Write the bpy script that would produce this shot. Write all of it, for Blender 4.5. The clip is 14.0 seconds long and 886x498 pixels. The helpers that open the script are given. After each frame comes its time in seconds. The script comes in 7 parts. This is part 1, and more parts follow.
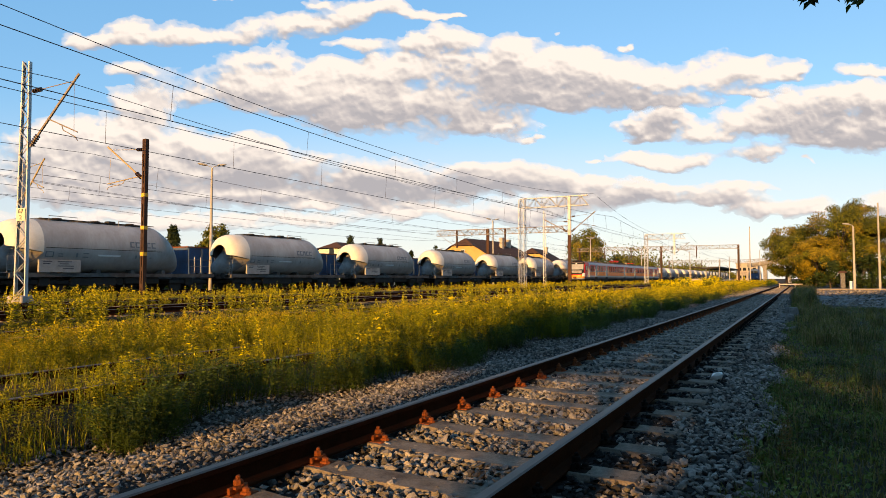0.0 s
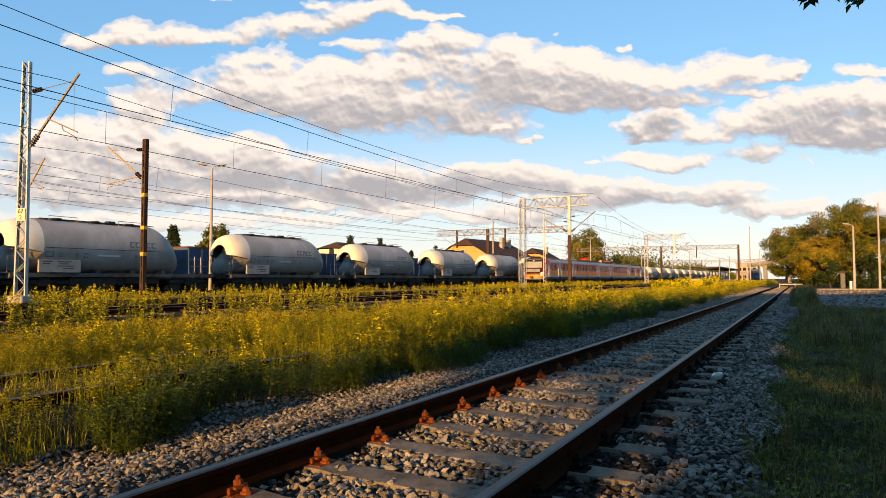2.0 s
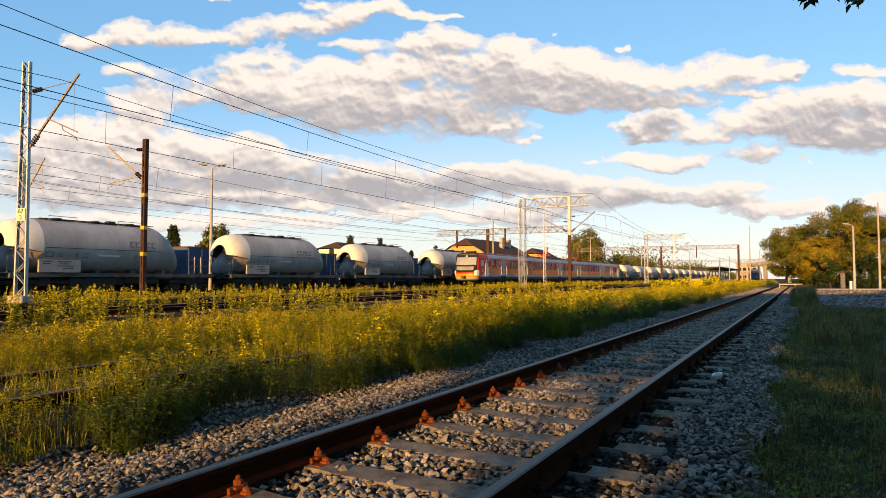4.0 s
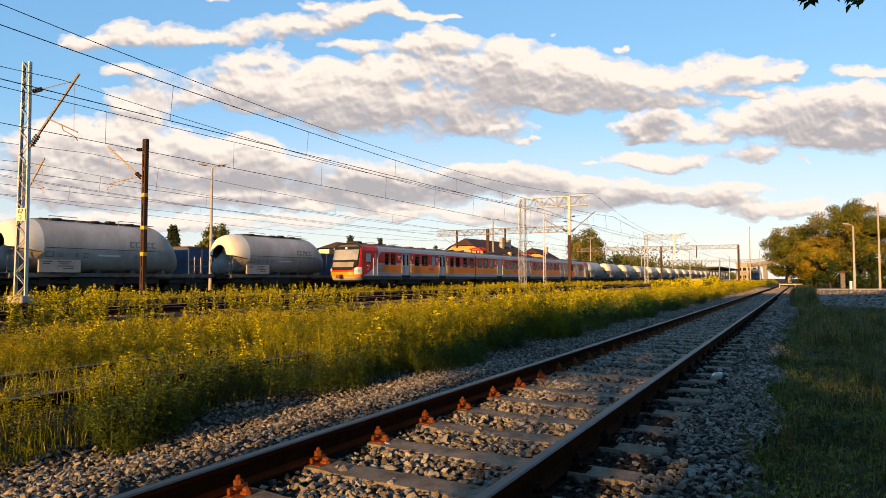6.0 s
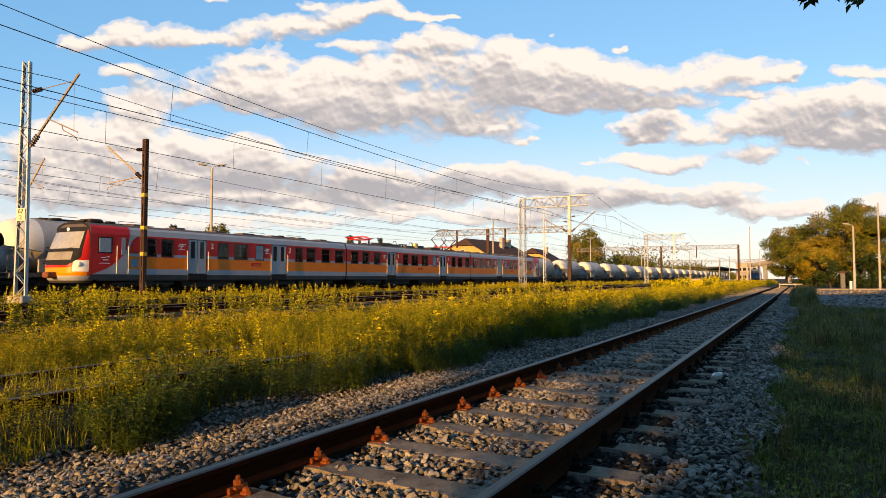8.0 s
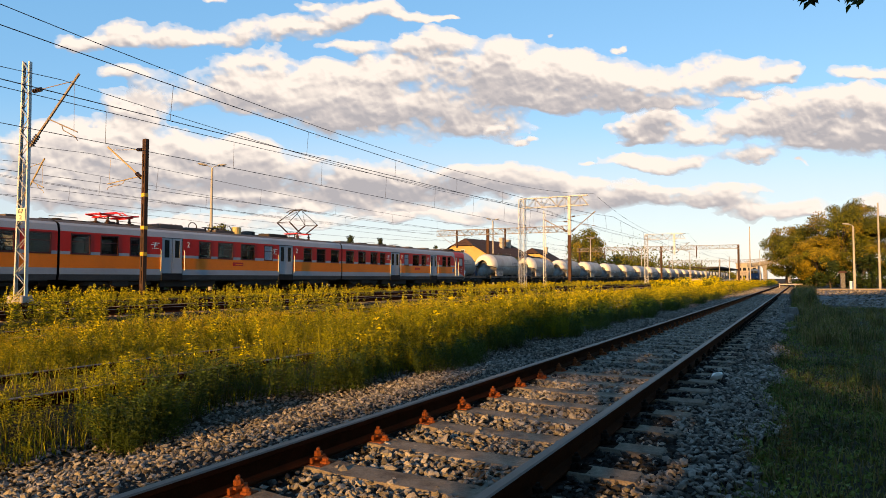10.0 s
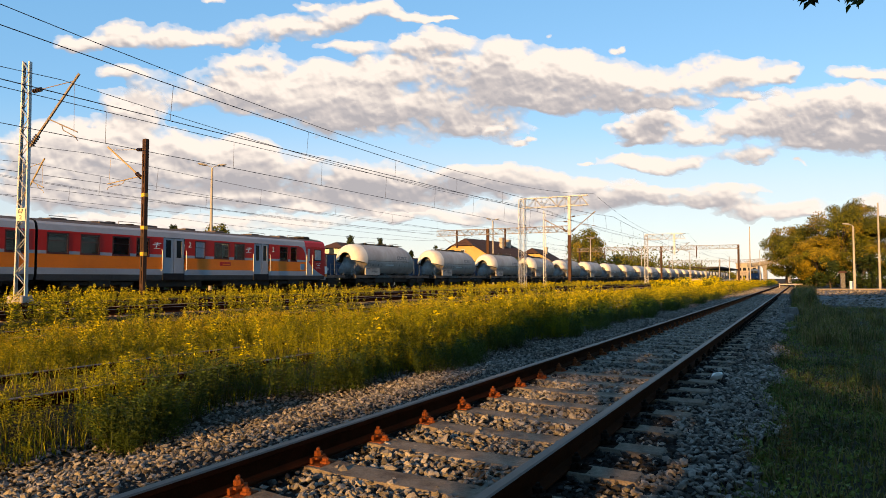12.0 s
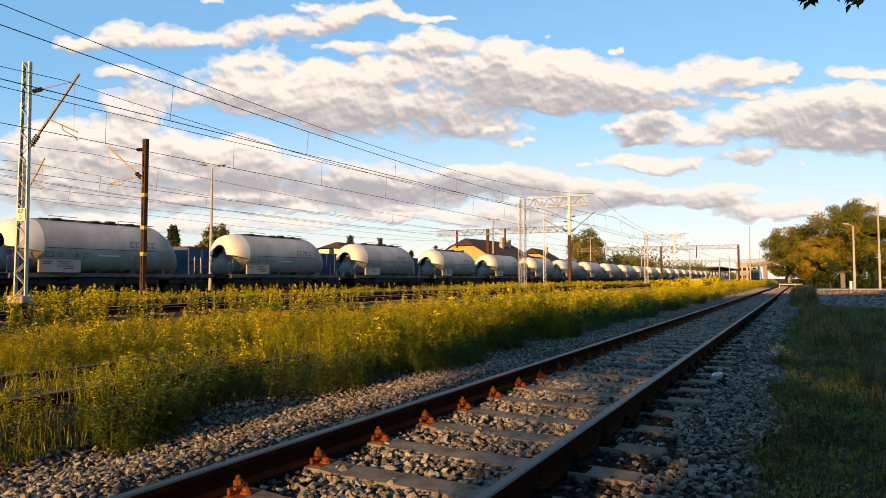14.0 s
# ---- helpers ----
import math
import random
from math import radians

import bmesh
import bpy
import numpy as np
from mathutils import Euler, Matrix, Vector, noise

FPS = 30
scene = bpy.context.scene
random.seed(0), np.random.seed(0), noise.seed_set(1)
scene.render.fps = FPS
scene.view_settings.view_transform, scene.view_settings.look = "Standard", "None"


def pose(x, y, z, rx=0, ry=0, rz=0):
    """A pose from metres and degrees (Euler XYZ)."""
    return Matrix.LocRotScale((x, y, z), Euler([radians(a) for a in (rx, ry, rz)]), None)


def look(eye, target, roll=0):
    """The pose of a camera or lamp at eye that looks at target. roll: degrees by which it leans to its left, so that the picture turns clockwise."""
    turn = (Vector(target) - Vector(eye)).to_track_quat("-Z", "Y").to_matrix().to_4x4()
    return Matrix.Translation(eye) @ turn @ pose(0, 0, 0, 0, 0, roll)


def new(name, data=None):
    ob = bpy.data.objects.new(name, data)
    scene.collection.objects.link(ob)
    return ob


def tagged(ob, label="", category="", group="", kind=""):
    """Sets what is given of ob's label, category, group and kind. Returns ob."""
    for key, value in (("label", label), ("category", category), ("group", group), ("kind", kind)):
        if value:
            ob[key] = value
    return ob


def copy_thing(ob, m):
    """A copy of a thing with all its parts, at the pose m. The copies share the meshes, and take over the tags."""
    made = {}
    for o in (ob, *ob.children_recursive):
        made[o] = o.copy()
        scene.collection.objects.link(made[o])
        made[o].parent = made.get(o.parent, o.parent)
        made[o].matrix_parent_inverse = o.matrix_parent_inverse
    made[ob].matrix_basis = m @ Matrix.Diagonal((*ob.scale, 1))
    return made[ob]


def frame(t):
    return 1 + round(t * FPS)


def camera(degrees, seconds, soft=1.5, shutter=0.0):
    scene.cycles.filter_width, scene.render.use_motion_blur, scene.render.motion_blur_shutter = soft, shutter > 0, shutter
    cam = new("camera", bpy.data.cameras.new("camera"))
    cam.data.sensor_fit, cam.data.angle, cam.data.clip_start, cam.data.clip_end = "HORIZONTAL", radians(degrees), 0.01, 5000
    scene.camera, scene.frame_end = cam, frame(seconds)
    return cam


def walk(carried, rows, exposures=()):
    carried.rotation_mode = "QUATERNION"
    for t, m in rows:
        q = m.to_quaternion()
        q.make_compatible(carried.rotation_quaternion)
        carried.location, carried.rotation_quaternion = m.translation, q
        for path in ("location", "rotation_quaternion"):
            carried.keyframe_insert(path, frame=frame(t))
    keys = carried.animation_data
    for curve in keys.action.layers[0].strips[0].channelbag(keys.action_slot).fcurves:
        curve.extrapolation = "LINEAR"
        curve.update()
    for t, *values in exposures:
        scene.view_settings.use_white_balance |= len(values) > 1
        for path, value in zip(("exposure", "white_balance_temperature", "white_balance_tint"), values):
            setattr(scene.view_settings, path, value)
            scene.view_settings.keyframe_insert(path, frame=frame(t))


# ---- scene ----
# ---- camera: stands still beside the siding, 1.03 m above its rails ----
CAM = (2.10, 0.0, 1.03)
cam = camera(68.6, 14.0, soft=0.5)
walk(cam, [(0.0, pose(*CAM, 92.61, 0, 28.79)), (14.0, pose(*CAM, 92.61, 0, 28.79))],
     exposures=[(0.0, 0.92, 7900, 13), (14.0, 0.92, 7900, 13)])

# ---- world and sun: low evening sun behind the camera, almost along the rails ----
SUN_EL, SUN_AZ = radians(11.0), radians(2.6)
SUN_FROM = Vector((math.sin(SUN_AZ) * math.cos(SUN_EL), -math.cos(SUN_AZ) * math.cos(SUN_EL), math.sin(SUN_EL)))
world = bpy.data.worlds.new("evening_sky")
scene.world = world
world.use_nodes = True
wn = world.node_tree
wn.nodes.clear()
sky = wn.nodes.new("ShaderNodeTexSky")
sky.sky_type = "NISHITA"
sky.sun_disc = False
sky.sun_elevation = SUN_EL
sky.sun_rotation = math.atan2(SUN_FROM.x, SUN_FROM.y)
sky.air_density, sky.dust_density, sky.ozone_density = 1.0, 0.0, 2.0
wbg = wn.nodes.new("ShaderNodeBackground")
wbg.inputs["Strength"].default_value = 0.115
wout = wn.nodes.new("ShaderNodeOutputWorld")
air = wn.nodes.new("ShaderNodeMix")      # blue air light over the low sun's sky
air.data_type = "RGBA"
air.inputs[0].default_value = 0.45
air.inputs[7].default_value = (0.45, 2.75, 6.3, 1)
wn.links.new(sky.outputs[0], air.inputs[6])
wn.links.new(air.outputs[2], wbg.inputs["Color"])
wn.links.new(wbg.outputs[0], wout.inputs["Surface"])

sun_data = bpy.data.lights.new("sun", "SUN")
sun_data.energy, sun_data.angle, sun_data.color = 5.0, radians(0.6), (1.0, 0.60, 0.23)
sun = new("sun", sun_data)
sun.matrix_world = look(SUN_FROM * 100, (0, 0, 0))


# ---- materials ----
def nodes_of(name):
    m = bpy.data.materials.new(name)
    m.use_nodes = True
    n = m.node_tree
    n.nodes.clear()
    out = n.nodes.new("ShaderNodeOutputMaterial")
    b = n.nodes.new("ShaderNodeBsdfPrincipled")
    n.links.new(b.outputs[0], out.inputs["Surface"])
    return m, n, b, out


def noise_node(n, scale, detail=4.0, rough=0.6, stretch=None):
    co = n.nodes.new("ShaderNodeTexCoord")
    t = n.nodes.new("ShaderNodeTexNoise")
    t.inputs["Scale"].default_value, t.inputs["Detail"].default_value, t.inputs["Roughness"].default_value = scale, detail, rough
    if stretch:
        mp = n.nodes.new("ShaderNodeMapping")
        mp.inputs["Scale"].default_value = stretch
        n.links.new(co.outputs["Object"], mp.inputs["Vector"])
        n.links.new(mp.outputs[0], t.inputs["Vector"])
    else:
        n.links.new(co.outputs["Object"], t.inputs["Vector"])
    return t


def ramp(n, src, stops):
    r = n.nodes.new("ShaderNodeValToRGB")
    el = r.color_ramp.elements
    while len(el) < len(stops):
        el.new(0.5)
    for e, (p, c) in zip(el, stops):
        e.position = p
        e.color = (*c, 1) if len(c) == 3 else c
    n.links.new(src, r.inputs[0])
    return r


def mix(n, fac, a, b, mode="MIX"):
    m = n.nodes.new("ShaderNodeMix")
    m.data_type, m.blend_type = "RGBA", mode
    for sock, v in ((m.inputs[0], fac), (m.inputs[6], a), (m.inputs[7], b)):
        if isinstance(v, (int, float)):
            sock.default_value = v
        elif isinstance(v, tuple):
            sock.default_value = (*v, 1)
        else:
            n.links.new(v, sock)
    return m.outputs[2]


def bumped(n, b, src, strength, dist=0.02):
    bp = n.nodes.new("ShaderNodeBump")
    bp.inputs["Strength"].default_value, bp.inputs["Distance"].default_value = strength, dist
    n.links.new(src, bp.inputs["Height"])
    n.links.new(bp.outputs[0], b.inputs["Normal"])


def surface(name, base, dirt, rough=0.7, metal=0.0, big=0.8, fine=25.0, amount=0.5, grain=0.25, bump=0.15, vary=0.0, stretch=None, coat=0.0):
    """A painted, rusty, stony or wooden surface: a base colour, stains of a second colour, grain and relief."""
    m, n, b, _ = nodes_of(name)
    large, small = noise_node(n, big, 6, 0.65, stretch), noise_node(n, fine, 5, 0.7, stretch)
    stain = ramp(n, large.outputs[0], [(0.42, (0, 0, 0)), (0.72, (amount, amount, amount))])
    col = mix(n, stain.outputs[0], base, dirt)
    g = ramp(n, small.outputs[0], [(0.3, (1 - grain, 1 - grain, 1 - grain)), (0.7, (1, 1, 1))])
    col = mix(n, 1.0, col, g.outputs[0], "MULTIPLY")
    if vary:
        geo = n.nodes.new("ShaderNodeNewGeometry")
        info = n.nodes.new("ShaderNodeObjectInfo")
        add = n.nodes.new("ShaderNodeMath")
        add.operation = "ADD"
        n.links.new(geo.outputs["Random Per Island"], add.inputs[0])
        n.links.new(info.outputs["Random"], add.inputs[1])
        fr = n.nodes.new("ShaderNodeMath")
        fr.operation = "FRACT"
        n.links.new(add.outputs[0], fr.inputs[0])
        v = ramp(n, fr.outputs[0], [(0.0, (1 - vary,) * 3), (1.0, (1, 1, 1))])
        col = mix(n, 1.0, col, v.outputs[0], "MULTIPLY")
    n.links.new(col, b.inputs["Base Color"])
    rr = ramp(n, small.outputs[0], [(0.2, (max(rough - 0.12, 0),) * 3), (0.8, (min(rough + 0.12, 1),) * 3)])
    n.links.new(rr.outputs[0], b.inputs["Roughness"])
    b.inputs["Metallic"].default_value = metal
    b.inputs["Specular IOR Level"].default_value = 0.12 if rough > 0.65 else 0.28
    b.inputs["Coat Weight"].default_value = coat
    if bump:
        bumped(n, b, small.outputs[0], bump, 0.01)
    return m


def leafy(name, dark, light, translucent=0.35, rough=0.55, hollow_shade=0.42):
    """Foliage: each leaf or clump its own tint, light that comes through it, and painted shade in hollows."""
    m, n, b, out = nodes_of(name)
    geo = n.nodes.new("ShaderNodeNewGeometry")
    r = ramp(n, geo.outputs["Random Per Island"], [(0.0, dark), (1.0, light)])
    big = noise_node(n, 0.6, 3)
    col = mix(n, ramp(n, big.outputs[0], [(0.35, (0, 0, 0)), (0.7, (0.5, 0.5, 0.5))]).outputs[0], r.outputs[0], light)
    # patches darkened and cooled: shade between plants put into the leaf colour
    tone = ramp(n, noise_node(n, 1.7, 3, 0.6).outputs[0], [(0.34, (hollow_shade, hollow_shade * 1.08, hollow_shade * 1.18)), (0.62, (1.15, 1.12, 1.05))])
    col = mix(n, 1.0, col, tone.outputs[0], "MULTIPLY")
    n.links.new(col, b.inputs["Base Color"])
    b.inputs["Roughness"].default_value = rough
    b.inputs["Specular IOR Level"].default_value = 0.15
    tr = n.nodes.new("ShaderNodeBsdfTranslucent")
    n.links.new(col, tr.inputs["Color"])
    ms = n.nodes.new("ShaderNodeMixShader")
    ms.inputs[0].default_value = translucent
    n.links.new(b.outputs[0], ms.inputs[1])
    n.links.new(tr.outputs[0], ms.inputs[2])
    n.links.new(ms.outputs[0], out.inputs["Surface"])
    return m


def glassy(name, tint=(0.010, 0.011, 0.012), rough=0.10):
    m, n, b, _ = nodes_of(name)
    t = noise_node(n, 3.0, 2)
    n.links.new(mix(n, t.outputs[0], tint, tuple(c * 1.6 for c in tint)), b.inputs["Base Color"])
    b.inputs["Roughness"].default_value = rough
    b.inputs["Specular IOR Level"].default_value = 0.35
    return m


def see_through(name):
    """Tinted window glass: dark and glossy, and half of the light goes through."""
    m, n, b, out = nodes_of(name)
    t = noise_node(n, 3.0, 2)
    n.links.new(mix(n, t.outputs[0], (0.012, 0.013, 0.015), (0.02, 0.021, 0.023)), b.inputs["Base Color"])
    b.inputs["Roughness"].default_value = 0.06
    tr = n.nodes.new("ShaderNodeBsdfTransparent")
    tr.inputs["Color"].default_value = (0.86, 0.88, 0.86, 1)
    ms = n.nodes.new("ShaderNodeMixShader")
    ms.inputs[0].default_value = 0.62
    n.links.new(b.outputs[0], ms.inputs[1])
    n.links.new(tr.outputs[0], ms.inputs[2])
    n.links.new(ms.outputs[0], out.inputs["Surface"])
    return m


M = {
    "stone": surface("ballast_stone", (0.40, 0.355, 0.31), (0.15, 0.11, 0.08), 0.85, fine=60, amount=0.6, grain=0.4, bump=0.5, vary=0.82),
    # near-black copy of the stone, standing in for the shade beside the rails
    "shaded_stone": surface("shaded_ballast_stone", (0.045, 0.04, 0.036), (0.02, 0.016, 0.014), 0.8, fine=60, amount=0.6, grain=0.4, bump=0.5, vary=0.8),
    # near black: the shade in the gaps between stones is put into this colour
    "ballast": surface("gap_shade_ballast_bed", (0.022, 0.020, 0.018), (0.010, 0.009, 0.008), 0.95, big=1.5, fine=30, amount=0.6, grain=0.7, bump=1.0),
    "concrete": surface("sleeper_concrete", (0.27, 0.22, 0.17), (0.10, 0.07, 0.05), 0.9, big=5, fine=45, amount=0.9, grain=0.5, bump=0.7, vary=0.2),
    "rail_rust": surface("rusty_rail_steel", (0.055, 0.017, 0.007), (0.014, 0.006, 0.004), 0.85, 0.0, big=6, fine=80, grain=0.4, bump=0.25),
    "rail_top": surface("worn_rail_head", (0.12, 0.10, 0.085), (0.05, 0.032, 0.022), 0.55, 0.35, big=4, fine=70, grain=0.25, bump=0.05, stretch=(1, 0.1, 1)),
    "clip": surface("rusty_fastening", (0.26, 0.068, 0.020), (0.09, 0.027, 0.011), 0.8, 0.1, big=20, fine=90, grain=0.35, bump=0.3),
    # shaded copy of the clip: right rail's shadow put into a near-black colour
    "clip_shaded": surface("shaded_black_fastening", (0.016, 0.012, 0.010), (0.03, 0.018, 0.012), 0.7, big=20, fine=90, grain=0.4, bump=0.3),
    "soil": surface("dry_soil_and_grass", (0.055, 0.036, 0.018), (0.10, 0.06, 0.032), 1.0, big=0.35, fine=14, amount=0.8, grain=0.6, bump=0.8),
    "verge": surface("verge_soil", (0.035, 0.032, 0.018), (0.075, 0.06, 0.04), 1.0, big=0.8, fine=20, amount=0.7, grain=0.6, bump=0.8),
    "gravel": surface("worn_gravel_yard", (0.26, 0.25, 0.25), (0.08, 0.075, 0.065), 0.95, big=0.55, fine=3.5, amount=1.0, grain=0.7, bump=1.0),
    "rubble": surface("weathered_broken_concrete", (0.20, 0.19, 0.18), (0.07, 0.06, 0.05), 0.9, big=4, fine=30, amount=0.9, grain=0.5, bump=0.6),
    "sand": surface("sandy_track_crossing", (0.34, 0.26, 0.17), (0.2, 0.15, 0.1), 0.95, big=0.5, fine=12, amount=0.7, grain=0.3, bump=0.4),
    "tank": surface("tank_paint", (0.42, 0.39, 0.36), (0.20, 0.155, 0.12), 0.5, big=0.55, fine=8, amount=0.75, grain=0.12, bump=0.03, stretch=(1, 1, 0.35)),
    "tank_cream": surface("tank_hood_paint", (0.68, 0.63, 0.53), (0.45, 0.36, 0.25), 0.5, big=0.8, fine=9, amount=0.5, grain=0.12, bump=0.03),
    "tank_inner": surface("tank_end_grey", (0.24, 0.23, 0.22), (0.10, 0.075, 0.055), 0.7, big=1.5, fine=12, amount=0.7, bump=0.08),
    "under": surface("dirty_underframe", (0.045, 0.04, 0.036), (0.075, 0.05, 0.03), 0.85, big=2, fine=20, amount=0.6, grain=0.4, bump=0.2),
    "frame_grey": surface("frame_grey_paint", (0.26, 0.25, 0.24), (0.13, 0.09, 0.06), 0.7, big=1.5, fine=20, amount=0.7, bump=0.1),
    "sill": surface("grimy_wagon_sill", (0.13, 0.12, 0.11), (0.05, 0.038, 0.03), 0.85, big=1.2, fine=15, amount=0.9, grain=0.4, bump=0.1),
    "faded": surface("faded_grey_lettering", (0.15, 0.155, 0.165), (0.25, 0.25, 0.24), 0.6, big=3, fine=30, amount=0.6, bump=0),
    "board": surface("lettered_panel_grey", (0.34, 0.32, 0.29), (0.2, 0.16, 0.12), 0.6, big=3, fine=25, amount=0.5, bump=0.05),
    "mark": surface("dark_lettering", (0.06, 0.06, 0.065), (0.12, 0.12, 0.12), 0.6, bump=0),
    "white": surface("white_paint", (0.74, 0.73, 0.70), (0.5, 0.45, 0.38), 0.5, big=2, fine=30, amount=0.4, grain=0.1, bump=0.04),
    "blue": surface("faded_blue_wagon_paint", (0.05, 0.10, 0.19), (0.07, 0.05, 0.04), 0.65, big=1.2, fine=15, amount=0.7, bump=0.1),
    "wagon_rust": surface("rusty_wagon_rim", (0.20, 0.075, 0.035), (0.10, 0.045, 0.025), 0.85, big=2, fine=25, amount=0.7),
    "red": surface("train_red", (0.52, 0.010, 0.005), (0.34, 0.010, 0.007), 0.45, big=0.5, fine=12, amount=0.5, grain=0.08, bump=0.02, coat=0.05),
    "orange": surface("train_orange", (0.84, 0.175, 0.003), (0.58, 0.125, 0.006), 0.48, big=0.6, fine=12, amount=0.5, grain=0.08, bump=0.02, coat=0.05),
    "silver": surface("train_silver_grey", (0.31, 0.32, 0.345), (0.20, 0.205, 0.22), 0.5, 0.0, big=0.6, fine=12, amount=0.5, grain=0.1, bump=0.02),
    "roof": surface("train_roof_grey", (0.12, 0.095, 0.085), (0.06, 0.045, 0.04), 0.8, big=1.0, fine=15, amount=0.6, grain=0.25),
    "yellow": surface("train_bumper_orange", (0.80, 0.26, 0.012), (0.55, 0.18, 0.02), 0.4, big=2, fine=15, amount=0.4, bump=0.02),
    "black": surface("black_rubber", (0.015, 0.015, 0.016), (0.03, 0.028, 0.025), 0.7, big=4, fine=30, bump=0.05),
    "glass": glassy("dark_window_glass"),
    "window_frame": surface("dark_red_window_frame", (0.10, 0.012, 0.010), (0.03, 0.02, 0.02), 0.55, big=3, fine=20, bump=0.02),
    "train_glass": see_through("train_window_glass"),
    "blind": surface("pale_window_film", (0.30, 0.33, 0.36), (0.22, 0.24, 0.27), 0.3, big=2, fine=12, bump=0),
    "pole_conc": surface("concrete_pole", (0.42, 0.385, 0.34), (0.26, 0.22, 0.18), 0.85, big=2, fine=40, amount=0.6, bump=0.15, stretch=(1, 1, 0.2)),
    "mast": surface("galvanised_mast", (0.46, 0.47, 0.48), (0.30, 0.27, 0.24), 0.55, 0.3, big=1.5, fine=30, amount=0.6, bump=0.08),
    "mast_dark": surface("rusty_brown_mast", (0.060, 0.036, 0.026), (0.13, 0.055, 0.028), 0.8, 0.1, big=1.5, fine=30, amount=0.7, grain=0.3, bump=0.12, stretch=(1, 1, 0.3)),
    "arm": surface("weathered_bracket", (0.30, 0.25, 0.20), (0.16, 0.11, 0.08), 0.65, 0.3, big=3, fine=30, amount=0.6),
    "arm_tan": surface("tan_painted_bracket", (0.42, 0.31, 0.16), (0.2, 0.13, 0.07), 0.65, big=3, fine=30, amount=0.6),
    "insul": surface("brown_insulator", (0.05, 0.028, 0.02), (0.09, 0.06, 0.04), 0.25, big=5, fine=40, bump=0),
    "wire": surface("copper_wire_aged", (0.055, 0.05, 0.052), (0.035, 0.03, 0.03), 0.6, 0.5, big=2, fine=30, bump=0),
    "sign_yellow": surface("yellow_band_paint", (0.72, 0.40, 0.05), (0.4, 0.2, 0.04), 0.6, big=4, fine=30),
    "sign_cream": surface("cream_sign_plate", (0.72, 0.66, 0.48), (0.5, 0.42, 0.28), 0.6, big=4, fine=30),
    "bark": surface("tree_bark", (0.10, 0.075, 0.055), (0.05, 0.04, 0.03), 0.95, big=3, fine=25, amount=0.7, grain=0.5, bump=0.6, stretch=(1, 1, 0.3)),
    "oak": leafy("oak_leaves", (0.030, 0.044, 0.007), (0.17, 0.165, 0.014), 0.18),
    # golden copy of the oak leaves, with evening sunlight put into the colour
    "gold": leafy("evening_lit_leaves", (0.095, 0.085, 0.010), (0.31, 0.22, 0.018), 0.18),
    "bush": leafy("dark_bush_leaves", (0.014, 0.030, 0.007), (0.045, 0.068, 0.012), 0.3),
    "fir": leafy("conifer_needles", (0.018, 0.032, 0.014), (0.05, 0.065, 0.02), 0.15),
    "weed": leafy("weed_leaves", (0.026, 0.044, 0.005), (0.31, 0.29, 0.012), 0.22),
    # brighter copies of the weed leaves for sunlit tops; gold also for bloom
    "weed_gold": leafy("sunlit_flowering_weed_leaves", (0.26, 0.235, 0.009), (0.72, 0.57, 0.018), 0.2, hollow_shade=0.72),
    "weed_sunlit_top": leafy("sunlit_weed_shoot_leaves", (0.06, 0.072, 0.006), (0.35, 0.325, 0.013), 0.2),
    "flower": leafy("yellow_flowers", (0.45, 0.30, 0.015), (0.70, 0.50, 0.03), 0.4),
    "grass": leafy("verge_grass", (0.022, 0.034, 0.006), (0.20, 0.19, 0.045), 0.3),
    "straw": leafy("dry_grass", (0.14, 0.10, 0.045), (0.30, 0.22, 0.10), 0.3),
    "plaster": surface("ochre_plaster", (0.52, 0.34, 0.13), (0.38, 0.24, 0.10), 0.9, big=0.6, fine=10, amount=0.5),
    "plaster_white": surface("pale_plaster", (0.66, 0.60, 0.50), (0.45, 0.38, 0.30), 0.9, big=0.4, fine=10, amount=0.5),
    "tile_roof": surface("brown_roof_tiles", (0.085, 0.045, 0.032), (0.05, 0.032, 0.028), 0.85, big=0.8, fine=12, amount=0.6, grain=0.4, bump=0.4),
    "chimney": surface("chimney_render", (0.42, 0.36, 0.30), (0.25, 0.2, 0.16), 0.9, big=1, fine=12),
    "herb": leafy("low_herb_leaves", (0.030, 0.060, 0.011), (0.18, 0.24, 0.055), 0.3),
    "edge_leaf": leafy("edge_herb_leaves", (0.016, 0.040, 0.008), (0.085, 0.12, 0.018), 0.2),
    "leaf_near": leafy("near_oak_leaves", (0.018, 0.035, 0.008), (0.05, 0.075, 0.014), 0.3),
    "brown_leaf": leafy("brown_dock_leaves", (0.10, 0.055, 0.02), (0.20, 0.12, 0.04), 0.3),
}


for key in ("rail_rust", "clip_shaded"):
    M[key].node_tree.nodes["Principled BSDF"].inputs["Specular IOR Level"].default_value = 0.02


